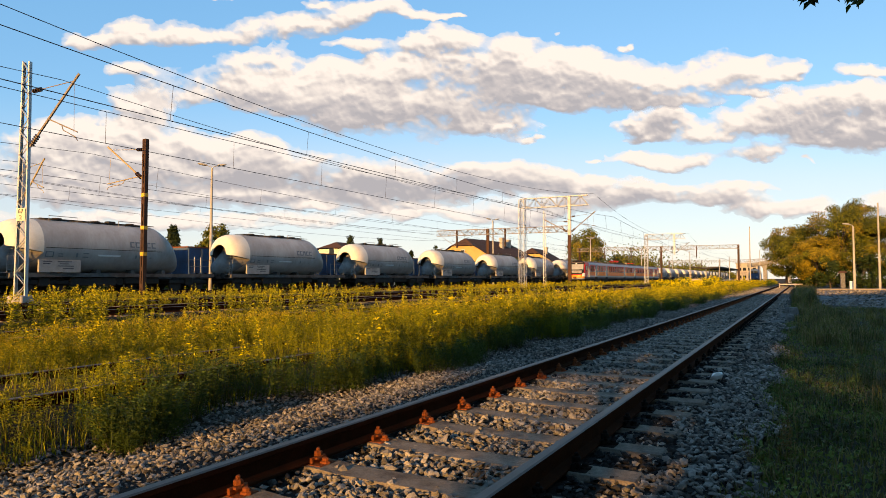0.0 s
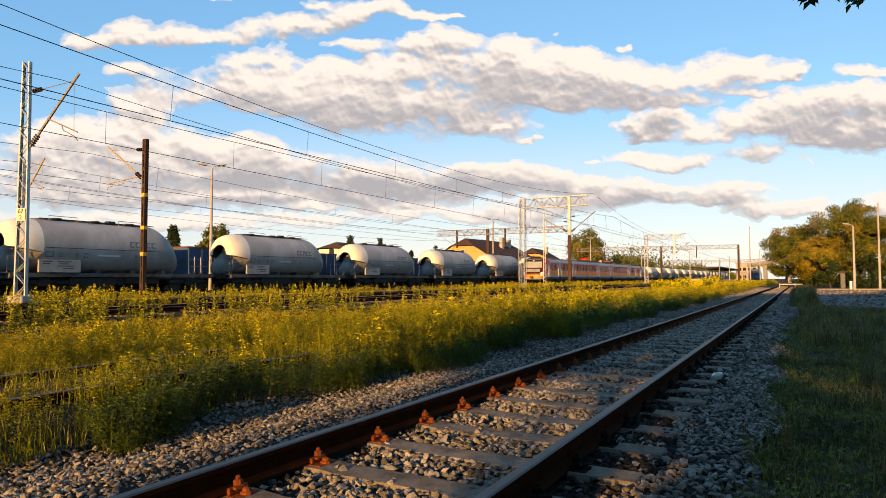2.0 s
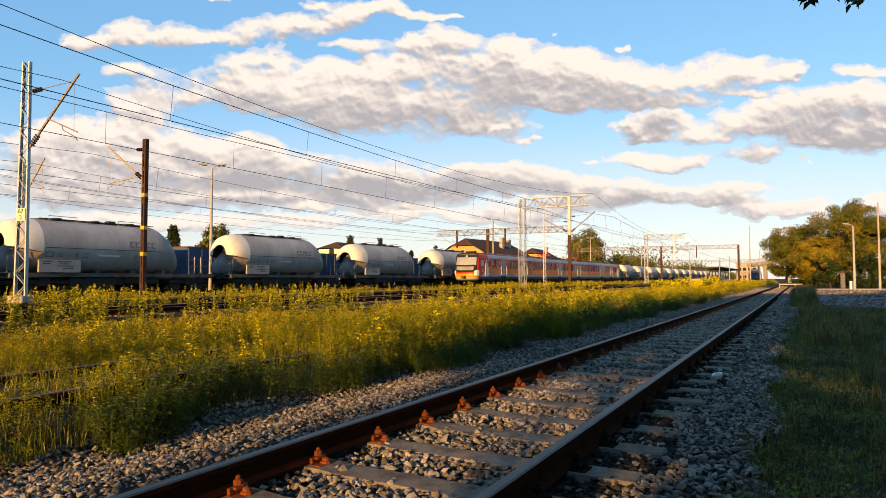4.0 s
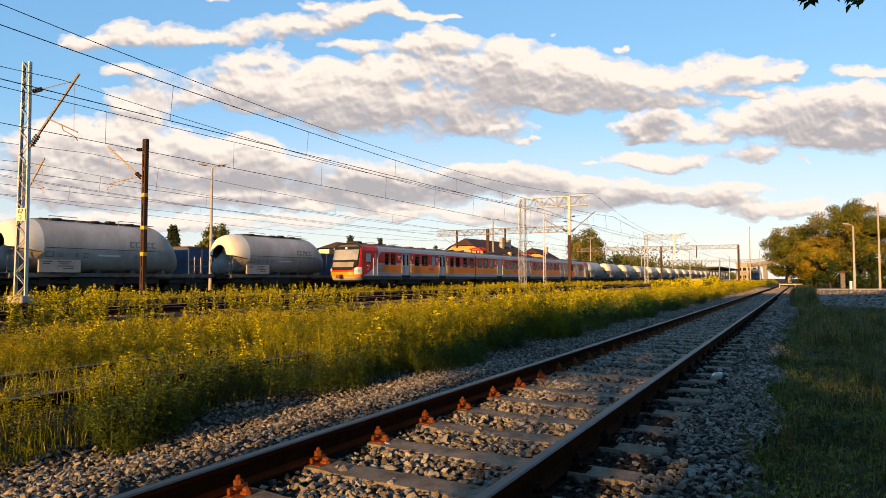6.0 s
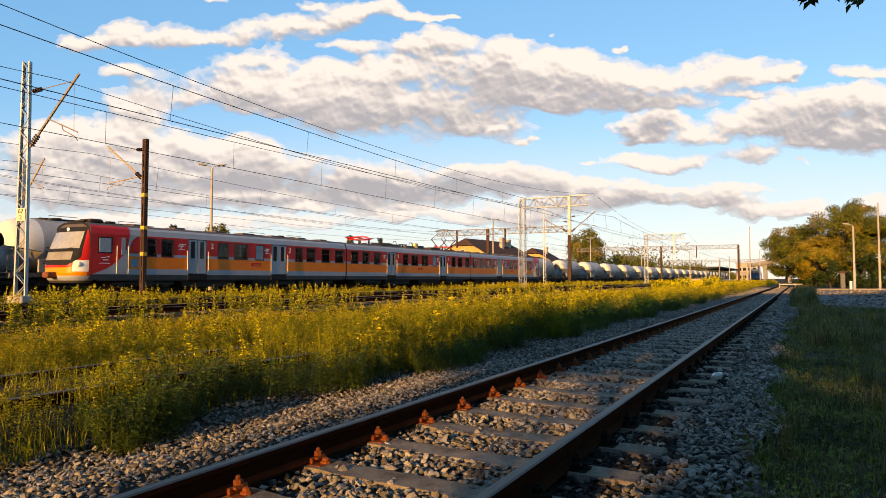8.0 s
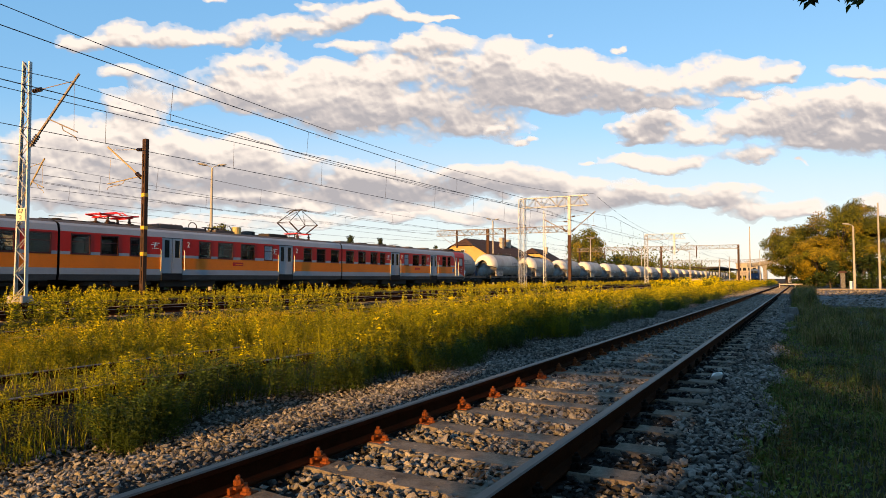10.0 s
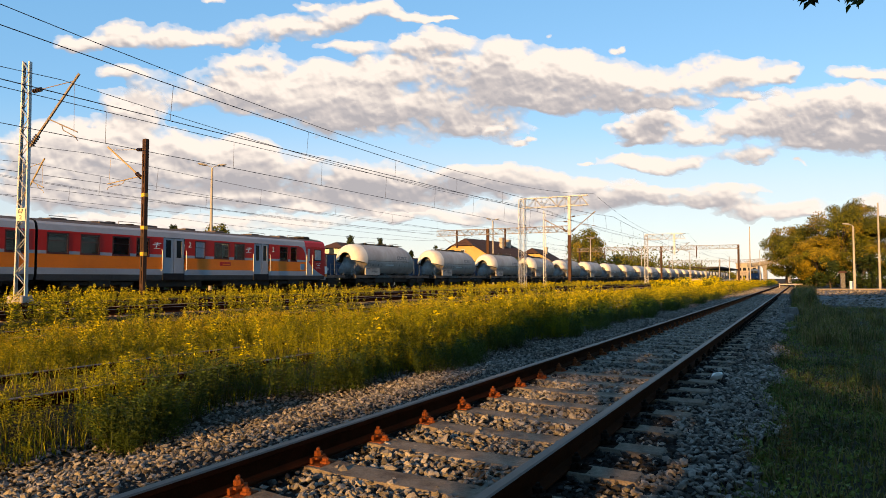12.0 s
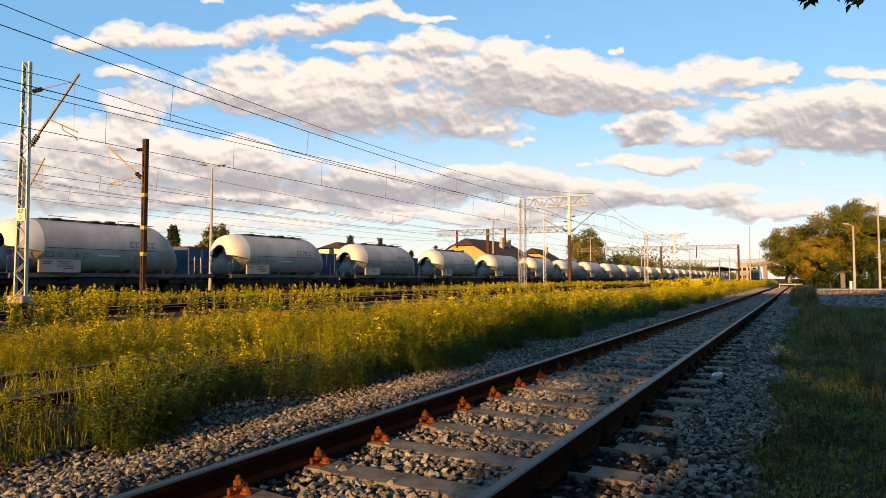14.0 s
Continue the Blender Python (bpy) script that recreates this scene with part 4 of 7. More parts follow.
    for z in np.arange(1.3, 2.4, 0.27):
        g.tube([(0.65, 0.5, z), (1.15, 0.5, z)], 0.015, 5)
    g.box(-1.2, 1.2, 0.15, 0.9, 1.12, 1.16)
    g.tube([(1.2, 0.2, 1.15), (1.2, 0.2, 2.0), (1.2, 1.2, 2.0)], 0.02, 5)
    part("ladder", g, M["frame_grey"], w)
    return w


TANK = build_tank()
TANK.matrix_basis = pose(TANK_X, TANK_Y0, YARD_Z)
for k in range(-1, 26):
    if k != 0:
        copy_thing(TANK, pose(TANK_X, TANK_Y0 + k * TANK_PITCH, YARD_Z))


# ---- blue open wagons on the track behind ----
def build_gondola():
    w = thing("open_wagon", "faded blue high-sided open wagon with a rusty rim", "freight wagon", group="rake of open wagons")
    g = Geo()
    g.box(-1.4, -1.32, 0, 12.6, 1.2, 3.2).box(1.32, 1.4, 0, 12.6, 1.2, 3.2).box(-1.32, 1.32, 0, 0.08, 1.2, 3.2).box(-1.32, 1.32, 12.52, 12.6, 1.2, 3.2).box(-1.4, 1.4, 0, 12.6, 1.12, 1.2)
    part("body", g, M["blue"], w)
    for y in np.arange(0.1, 12.6, 1.24):
        gg = Geo()
        for s in (-1, 1):
            x0, x1 = sorted((s * 1.4, s * 1.5))
            gg.box(x0, x1, y - 0.06, y + 0.06, 1.2, 3.15)
        part("stanchion", gg, M["blue"], w)
    part("rim", Geo().box(-1.46, -1.3, -0.03, 12.63, 3.2, 3.3).box(1.3, 1.46, -0.03, 12.63, 3.2, 3.3).box(-1.3, 1.3, -0.03, 0.1, 3.2, 3.3).box(-1.3, 1.3, 12.5, 12.63, 3.2, 3.3), M["wagon_rust"], w)
    g = Geo()
    for s in (-1, 1):
        for y in (0.5, 1.1):
            g.tube([(s * 1.55, y, 1.3), (s * 1.55, y, 2.5)], 0.02, 5)
    part("ladder", g, M["white"], w)
    part("underframe", Geo().box(-1.2, 1.2, 0, 12.6, 0.85, 1.12), M["under"], w)
    for yb in (2.0, 10.6):
        b = part("bogie", Geo().box(-1.0, 1.0, yb - 1.4, yb + 1.4, 0.45, 0.85, bevel=0.05), M["under"], w)
        for dy in (-0.9, 0.9):
            gg = Geo().tube([(-0.84, yb + dy, 0.46), (-0.70, yb + dy, 0.46)], 0.46, 16).tube([(0.70, yb + dy, 0.46), (0.84, yb + dy, 0.46)], 0.46, 16).tube([(-0.72, yb + dy, 0.46), (0.72, yb + dy, 0.46)], 0.08, 8)
            part("wheelset", gg, M["under"], b)
    return w


GONDOLA = build_gondola()
GONDOLA.matrix_basis = pose(-40.2, 20.0, YARD_Z)
for k in range(1, 9):
    copy_thing(GONDOLA, pose(-40.2, 20.0 + k * 14.0, YARD_Z))


# ---- overhead line ----
def lattice_mast(name, label, x, y, z0, z1, w0, w1, turn=0.0):
    """Two steel channels joined by zigzag bracing on both open sides, on a concrete foot."""
    t = thing(name, label, "catenary mast", pose(x, y, z0, 0, 0, turn), group="lattice catenary masts")
    h = z1 - z0
    for s in (-1, 1):
        g = Geo()
        g.loft([[(s * (w - 0.0), -0.07, z), (s * w, 0.07, z), (s * (w - 0.05), 0.07, z), (s * (w - 0.05), 0.055, z), (s * (w - 0.012), 0.055, z), (s * (w - 0.012), -0.055, z), (s * (w - 0.05), -0.055, z), (s * (w - 0.05), -0.07, z)] for z, w in ((0.0, w0), (h, w1))])
        part("channel", g, M["mast"], t)
    g = Geo()
    n = int(h / 0.42)
    for f in (-0.062, 0.062):
        for i in range(n):
            za, zb = h * i / n, h * (i + 1) / n
            wa, wb = w0 + (w1 - w0) * i / n - 0.02, w0 + (w1 - w0) * (i + 1) / n - 0.02
            s = 1 if i % 2 else -1
            g.bar((s * wa, f, za), (-s * wb, f, zb), 0.03)
    part("bracing", g, M["mast"], t)
    part("foundation", Geo().box(-0.32, 0.32, -0.3, 0.3, -0.6, 0.06, bevel=0.04), M["pole_conc"], t, "grey concrete foot")
    return t


def bracket(parent, base, tip_dx, rise, contact_z, m_arm, f=0.38):
    """Cantilever: a sloping tube with insulator, a tie rod and a registration arm. tip_dx: reach across the track."""
    b = part("cantilever", Geo().tube([base, (base[0] + tip_dx, base[1], base[2] + rise)], 0.045, 8), m_arm, parent, "sloping bracket arm")
    s = 1 if tip_dx > 0 else -1
    d = Vector((tip_dx, 0, rise)).normalized()
    g = Geo()
    p0 = Vector(base)
    for i in range(5):
        q = p0 + d * (0.12 + 0.09 * i)
        g.tube([q - d * 0.02, q + d * 0.02], 0.10, 10)
    part("insulator", g, M["insul"], b)
    top = Vector((base[0] + tip_dx * 0.9, base[1], base[2] + rise * 0.9))
    tie0 = Vector((base[0], base[1], base[2] + rise * 0.78))
    part("tie_rod", Geo().tube([tie0, top], 0.016, 5), m_arm, b)
    g = Geo()
    for i in range(4):
        q = tie0 + (top - tie0).normalized() * (0.1 + 0.09 * i)
        g.tube([q - Vector((0.02 * s, 0, 0)), q + Vector((0.02 * s, 0, 0))], 0.085, 10)
    part("insulator", g, M["insul"], b)
    a0 = Vector((base[0] + tip_dx * f, base[1], base[2] + rise * f))
    a1 = Vector((base[0] + tip_dx * 1.0, base[1], contact_z + 0.32))
    g = Geo().tube([a0, a1], 0.025, 6)
    g.tube([a0.lerp(a1, 0.45), a0.lerp(a1, 0.5) - Vector((0, 0, 0.16)), a1 - Vector((0.1 * s, 0, 0.16)), a1 - Vector((0, 0, 0.30))], 0.018, 5)
    g.tube([top, (a1.x - 0.15 * s, a1.y, a1.z)], 0.008, 4)
    part("registration_arm", g, m_arm, b)
    return b


def steel_post(name, label, x, y, z0, z1, material, w=0.16):
    """Post of two rolled channels with batten plates between them."""
    t = thing(name, label, "catenary mast", pose(x, y, z0), group="brown catenary posts")
    h = z1 - z0
    for s in (-1, 1):
        part("channel", Geo().box(s * w - 0.045, s * w + 0.045, -0.10, 0.10, 0, h, bevel=0.008), material, t)
    for i in range(int(h / 0.8)):
        z = 0.5 + i * 0.8
        part("batten_plate", Geo().box(-w, w, -0.105, 0.105, z, z + 0.18), material, t)
    for z in (2.02, 3.28, 4.85):
        part("band", Geo().box(-w - 0.048, w + 0.048, -0.107, 0.107, z, z + 0.17), M["sign_yellow"], t, "yellow painted band")
    part("foundation", Geo().box(-0.35, 0.35, -0.3, 0.3, -0.7, 0.05, bevel=0.04), M["clip"], t, "rusty brown foot")
    return t


WIRE_Z = 5.98
MAST_A = lattice_mast("catenary_mast", "galvanised lattice catenary mast with a cream distance plate", -22.5, 13.2, 0.36, 8.95, 0.24, 0.15, 20)
bracket(MAST_A, (0.22, 0, 5.45), 1.9, 2.6, 5.6, M["arm"])
plate = part("distance_plate", Geo().box(-0.17, 0.17, -0.10, -0.08, 2.75, 3.22), M["sign_cream"], MAST_A, "cream plate with black kilometre figures")
for txt, z in (("67", 3.09), ("2", 2.87)):
    lettering(txt, 0.23, M["mark"], plate, pose(0.0, -0.108, z, 90, 0, 0), "figures")

MAST_B = steel_post("catenary_post", "dark brown steel catenary post with yellow bands", -25.4, 20.3, 0.10, 7.75, M["mast_dark"], 0.075)
bracket(MAST_B, (-0.2, 0, 5.75), -2.7, 1.8, 5.35, M["arm_tan"], 0.07)
MAST_C = steel_post("catenary_post", "tall steel catenary post between the freight tracks", -37.75, 21.35, 0.0, 7.9, M["mast"], 0.06)
bracket(MAST_C, (0.2, 0, 5.9), 1.9, 2.0, 5.9, M["arm_tan"])


def truss_beam(parent, x0, x1, z, depth, material, y=0.0, w=0.35):
    """Lattice girder: four chords and zigzag webs."""
    g = Geo()
    for yy in (y - w / 2, y + w / 2):
        for zz in (z, z - depth):
            g.box(x0, x1, yy - 0.035, yy + 0.035, zz - 0.035, zz + 0.035)
    beam = part("girder", g, material, parent, "lattice girder")
    n = max(3, int((x1 - x0) / depth / 0.8))
    g = Geo()
    for yy in (y - w / 2, y + w / 2):
        for i in range(n):
            xa, xb = x0 + (x1 - x0) * i / n, x0 + (x1 - x0) * (i + 1) / n
            s = i % 2
            g.bar((xa, yy, z - depth * s), (xb, yy, z - depth * (1 - s)), 0.045)
            g.bar((xa, yy, z), (xa, yy, z - depth), 0.03)
    part("web_bracing", g, material, beam)
    return beam


def lattice_leg(parent, x, z0, z1, material, w=0.28):
    g = Geo()
    for dx in (-w / 2, w / 2):
        for dy in (-w / 2, w / 2):
            g.box(x + dx - 0.03, x + dx + 0.03, dy - 0.03, dy + 0.03, z0, z1)
    n = int((z1 - z0) / 0.45)
    for i in range(n):
        za, zb = z0 + (z1 - z0) * i / n, z0 + (z1 - z0) * (i + 1) / n
        s = 1 if i % 2 else -1
        for f in (-w / 2, w / 2):
            g.bar((x + s * w / 2, f, za), (x - s * w / 2, f, zb), 0.035)
            g.bar((x + f, s * w / 2, za), (x + f, -s * w / 2, zb), 0.035)
    leg = part("lattice_leg", g, material, parent)
    part("foundation", Geo().box(x - 0.4, x + 0.4, -0.4, 0.4, z0 - 0.6, z0 + 0.08, bevel=0.04), M["pole_conc"], leg)
    return leg


def small_gantry(y):
    t = thing("catenary_gantry", "pale steel lattice gantry over a main track", "gantry", pose(0, y, 0), group="small gantries")
    lattice_leg(t, -22.5, 0.15, 9.0, M["mast"], 0.55)
    part("drop_post", Geo().box(-17.72, -17.42, -0.12, 0.12, 5.3, 9.05, bevel=0.02), M["mast"], t)
    truss_beam(t, -22.7, -15.7, 9.1, 0.95, M["mast"])
    bracket(t, (-17.4, 0, 5.6), 2.4, 1.9, WIRE_Z - 0.2, M["arm"])
    bracket(t, (-17.75, 0, 5.6), -2.4, -1.3 + 2.6, WIRE_Z - 0.2, M["arm"])
    return t


small_gantry(61.5)
small_gantry(122.0)
small_gantry(-38.0)


def wide_gantry(y, x0, x1, z, legs, hangers):
    t = thing("portal_gantry", "wide weathered lattice portal spanning several tracks", "gantry", pose(0, y, 0), group="wide portals")
    truss_beam(t, x0, x1, z, 0.8, M["arm"])
    for x in legs:
        part("leg", Geo().box(x - 0.2, x - 0.1, -0.14, 0.14, 0, z, bevel=0.01).box(x + 0.1, x + 0.2, -0.14, 0.14, 0, z, bevel=0.01).box(x - 0.1, x + 0.1, -0.05, 0.05, 0, z), M["mast_dark"], t, "dark brown steel leg")
    for x in hangers:
        part("drop_post", Geo().box(x - 0.1, x + 0.1, -0.1, 0.1, z - 2.6, z, bevel=0.01), M["mast_dark"], t)
        g = Geo().tube([(x, 0, z - 2.5), (x - 2.4, 0, z - 1.0)], 0.03, 6)
        part("cantilever", g, M["arm"], t)
    return t


wide_gantry(84.7, -45.4, -24.8, 8.15, (-25.0, -37.1), (-42.1, -34.4))
wide_gantry(150.0, -44.0, -9.0, 8.2, (-24.9, -9.2, -43.5), (-31.5, -37.5, -17.5))
wide_gantry(270.0, -44.0, -9.0, 8.2, (-24.9, -9.2, -43.5), (-31.5, -37.5, -17.5))


def concrete_pole(name, label, x, y, z0, h, r0=0.17, r1=0.11, group=""):
    t = thing(name, label, "pole", pose(x, y, z0), group=group)
    part("shaft", Geo().tube([(0, 0, 0), (0, 0, h)], [r0, r1], 10), M["pole_conc"], t, smooth=True)
    part("cap", Geo().tube([(0, 0, h), (0, 0, h + 0.04)], [r1 * 1.2, r1], 10), M["mast"], t)
    return t


def lamp_post(x, y, z0, h, heads, turn=0):
    t = thing("lamp_post", "tall pale concrete lamp post with drooping lamp heads", "street lamp", pose(x, y, z0, 0, 0, turn), group="yard lamp posts")
    part("shaft", Geo().tube([(0, 0, 0), (0, 0, h)], [0.14, 0.085], 10), M["pole_conc"], t, smooth=True)
    for s in heads:
        arm = part("arm", Geo().tube([(0, 0, h - 0.05), (s * 0.10, 0, h + 0.12), (s * 0.45, 0, h + 0.22)], 0.03, 6), M["mast"], t)
        rings = []
        for f, w, hh in ((0.0, 0.05, 0.05), (0.15, 0.12, 0.09), (0.5, 0.15, 0.10), (0.8, 0.11, 0.07), (0.95, 0.03, 0.02)):
            cx, cz = s * (0.35 + f * 0.75), h + 0.22 + f * 0.12
            rings.append([(cx, w * math.cos(a), cz + hh * math.sin(a)) for a in [2 * math.pi * i / 8 for i in range(8)]])
        part("lamp_head", Geo().loft(rings), M["board"], arm, "grey lamp head", smooth=True)
    return t


for ly in (35.1, 87.5, 138.4, 190.0, 241.0):
    lamp_post(-37.55, ly, 0.0, 9.55, (-1, 1), 45)
lamp_post(7.4, 85.5, -0.2, 7.1, (-1,))
concrete_pole("yard_pole", "tall slim concrete pole beside the trees", 9.8, 86.0, -0.2, 9.6, 0.13, 0.075)
lattice_mast("line_mast", "pale slender lattice mast between the tracks", -23.7, 71.3, 0.1, 8.9, 0.17, 0.12, 15)
concrete_pole("radio_pole", "tall dark pole near the station", -8.6, 176.0, -0.2, 14.0, 0.17, 0.10)
for px, py, ph in ((-7.6, 200, 9), (-6.7, 210, 8.5), (-14.5, 190, 7), (-19, 210, 7), (-13.2, 240, 7), (-21, 165, 7.5)):
    concrete_pole("platform_pole", "slim pale lamp pole by the platforms", px, py, -0.1, ph, 0.13, 0.09, group="platform poles")


def wire_line(label, x, z_contact, z_carrier, sag, supports, contact=True, r=0.018, stagger=0.25, dropper=6.0):
    """One overhead line: carrier cable sagging between supports, contact wire and droppers."""
    t = thing("overhead_wire", label, "overhead wire", pose(x, 0, 0), group="overhead lines")
    car, con, drops = [], [], []
    for i, (a, b) in enumerate(zip(supports, supports[1:])):
        for j in range(20):
            f = j / 20
            y = a + (b - a) * f
            zc = z_carrier - sag * 4 * f * (1 - f)
            sx = stagger * (1 - 2 * f) * (1 if i % 2 else -1)
            car.append((sx * 0.3, y, zc))
            con.append((sx, y, z_contact))
        n = max(1, int((b - a) / dropper))
        for j in range(n):
            f = (j + 0.5) / n
            sx = stagger * (1 - 2 * f) * (1 if i % 2 else -1)
            drops.append(((sx * 0.3, a + (b - a) * f, z_carrier - sag * 4 * f * (1 - f)), (sx, a + (b - a) * f, z_contact)))
    part("carrier_cable", Geo().tube(car, r, 5), M["wire"], t)
    if contact:
        part("contact_wire", Geo().tube(con, r, 5), M["wire"], t)
        for a, b in drops:
            if b[1] < 130:
                part("dropper", Geo().tube([a, b], 0.009, 4), M["wire"], t)
    return t


SUP = [-90, -38, 13.2, 61.5, 122, 180, 240, 300, 420]
SUP_B = [-80, -32, 20.3, 84.7, 118, 168, 220, 280, 420]
wire_line("grey contact wire and carrier over the near main track", -15.0, WIRE_Z + 0.01, 7.5, 0.8, [-110, -60, 4, 68, 122, 180, 240, 300, 420], r=0.014)
wire_line("grey contact wire and carrier over the second main track", -20.3, WIRE_Z + 0.05, 7.95, 0.75, [-90, -38, 61.5, 122, 180, 240, 300, 420], r=0.013)
wire_line("grey contact wire and carrier over the passenger track", -29.65, WIRE_Z + 0.05, 7.45, 0.7, SUP_B, dropper=8, r=0.012)
wire_line("grey contact wire and carrier over the tank wagons", -34.9, WIRE_Z + 0.1, 7.4, 0.7, SUP_B, dropper=8, r=0.011)
wire_line("grey contact wire and carrier over the open wagons", -40.2, WIRE_Z + 0.2, 7.3, 0.7, SUP_B, dropper=10, r=0.011)
wire_line("dark feeder cable beside the main tracks", -15.2, 0, 9.2, 2.0, [-140, -72, -5.5, 61.5, 122, 180, 240, 300, 420], contact=False, r=0.012)
wire_line("dark carrier cable leaving the second main track", -20.3, 0, 7.97, 0.68, SUP, contact=False, r=0.012)
wire_line("dark feeder cable beyond the wagons", -43.2, 0, 7.9, 0.8, SUP_B, contact=False, r=0.012)
wire_line("dark lower cable beyond the wagons", -43.2, 0, 6.6, 0.8, SUP_B, contact=False, r=0.012)


# ---- plants ----
def scatter(name, protos, pos, scale, yaw, tilt, mats, pick, slots=None, parent=None, seed=1):
    """Joins many placed copies of a few small prototype meshes (verts, faces, slot per face) into one mesh."""
    V, F, S, off = [], [], [], 0
    per = protos[0][1].shape[1]
    for k, (pv, pf, ps) in enumerate(protos):
        idx = np.nonzero(pick == k)[0]
        if not len(idx):
            continue
        c, s = np.cos(yaw[idx]), np.sin(yaw[idx])
        sc = scale[idx]
        x, y, z = (pv[None, :, i] * sc[:, i:i + 1] for i in range(3))
        X = x * c[:, None] - y * s[:, None] + z * tilt[idx, 0:1]
        Y = x * s[:, None] + y * c[:, None] + z * tilt[idx, 1:2]
        P = np.stack([X + pos[idx, 0:1], Y + pos[idx, 1:2], z + pos[idx, 2:3]], -1)
        V.append(P.reshape(-1, 3))
        F.append((pf[None] + off + np.arange(len(idx))[:, None, None] * len(pv)).reshape(-1))
        S.append(np.tile(ps, len(idx)))
        off += P.shape[0] * P.shape[1]
    return bulk(name, np.concatenate(V), np.concatenate(F), per, mats, np.concatenate(S), parent)


def leaf_quads(rng, centres, dirs, length, width, droop=0.3, facing=None):
    """Pointed leaf quads at given places and directions; facing: where their upper sides look."""
    n = len(centres)
    ref = rng.normal(size=(n, 3))
    if facing is not None:
        ref = facing / (np.linalg.norm(facing, axis=1, keepdims=True) + 1e-9) + 0.45 * rng.normal(size=(n, 3))
        ref /= np.linalg.norm(ref, axis=1, keepdims=True)
        dirs = dirs - (dirs * ref).sum(1, keepdims=True) * ref
    d = dirs / (np.linalg.norm(dirs, axis=1, keepdims=True) + 1e-9)
    side = np.cross(d, ref)
    side /= np.linalg.norm(side, axis=1, keepdims=True) + 1e-9
    L, W = length[:, None], width[:, None]
    a = centres
    b = centres + d * L * 0.45 + side * W
    c = centres + d * L
    c[:, 2] -= droop * length
    e = centres + d * L * 0.45 - side * W
    return np.stack([a, b, c, e], 1).reshape(-1, 3), np.arange(4 * n).reshape(n, 4)


def weed_proto(rng, leaves, leaf_len, leaf_w, flowers, bushy):
    """A bushy upright weed, one metre tall: stem, side shoots and leaves, with flower heads."""
    h = rng.uniform(0.05, 1.0, leaves) ** 0.8
    a = rng.uniform(0, 2 * np.pi, leaves)
    rad = bushy * (1.05 - h) * rng.uniform(0.15, 1.0, leaves)
    cen = np.stack([rad * np.cos(a), rad * np.sin(a), h], 1)
    out = np.stack([np.cos(a), np.sin(a), rng.uniform(0.2, 1.6, leaves)], 1)
    V, F = leaf_quads(rng, cen, out, leaf_len * rng.uniform(0.6, 1.3, leaves), leaf_w * rng.uniform(0.6, 1.3, leaves))
    # higher leaves more often take the brighter slot: sunlit tops put into colour
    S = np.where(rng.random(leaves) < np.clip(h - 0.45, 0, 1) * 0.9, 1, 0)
    vs, fs, ss = [V], [F], [S]
    off = len(V)
    for k in range(3):
        b = rng.uniform(0, 2 * np.pi)
        t = np.array([bushy * 0.6 * np.cos(b), bushy * 0.6 * np.sin(b), rng.uniform(0.6, 0.95)]) if k else np.array([0.02, 0, 1.0])
        w = np.array([-np.sin(b), np.cos(b), 0]) * 0.006
        vs.append(np.array([-w, w, t + w * 0.4, t - w * 0.4]))
        fs.append(np.array([[0, 1, 2, 3]]) + off)
        ss.append(np.array([0]))
        off += 4
    if flowers:
        hc = np.stack([rng.normal(0, bushy * 0.35, flowers), rng.normal(0, bushy * 0.35, flowers), rng.uniform(0.75, 1.05, flowers)], 1)
        FV, FF = leaf_quads(rng, hc, rng.normal(size=(flowers, 3)), np.full(flowers, leaf_len * 0.36), np.full(flowers, leaf_len * 0.15), 0)
        vs.append(FV)
        fs.append(FF + off)
        ss.append(np.full(flowers, 2))
    return np.concatenate(vs), np.concatenate(fs), np.concatenate(ss)


def spire_proto(rng, leaves, leaf_len, leaf_w):
    """A tall narrow weed, one metre high: leaves crowded round a single stem up to a pointed tip."""
    h = rng.uniform(0.08, 1.0, leaves)
    a = rng.uniform(0, 2 * np.pi, leaves)
    rad = 0.035 * (1.05 - h)
    cen = np.stack([rad * np.cos(a), rad * np.sin(a), h], 1)
    out = np.stack([np.cos(a), np.sin(a), rng.uniform(0.1, 1.1, leaves)], 1)
    V, F = leaf_quads(rng, cen, out, leaf_len * (1.25 - h) * rng.uniform(0.7, 1.3, leaves), leaf_w * rng.uniform(0.7, 1.3, leaves))
    stem = np.array([[-0.008, 0, 0], [0.008, 0, 0], [0.003, 0.01, 1], [-0.003, 0.01, 1]])
    # brighter slot towards the tip, painting the sun on the upper leaves
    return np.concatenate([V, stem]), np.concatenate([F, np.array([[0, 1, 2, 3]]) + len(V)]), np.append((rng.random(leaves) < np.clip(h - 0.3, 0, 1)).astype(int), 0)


def fbm2(x, y, s):
    return np.array([noise.fractal((float(a) * s, float(b) * s, 3.3), 0.8, 2.0, 3) for a, b in zip(x, y)])


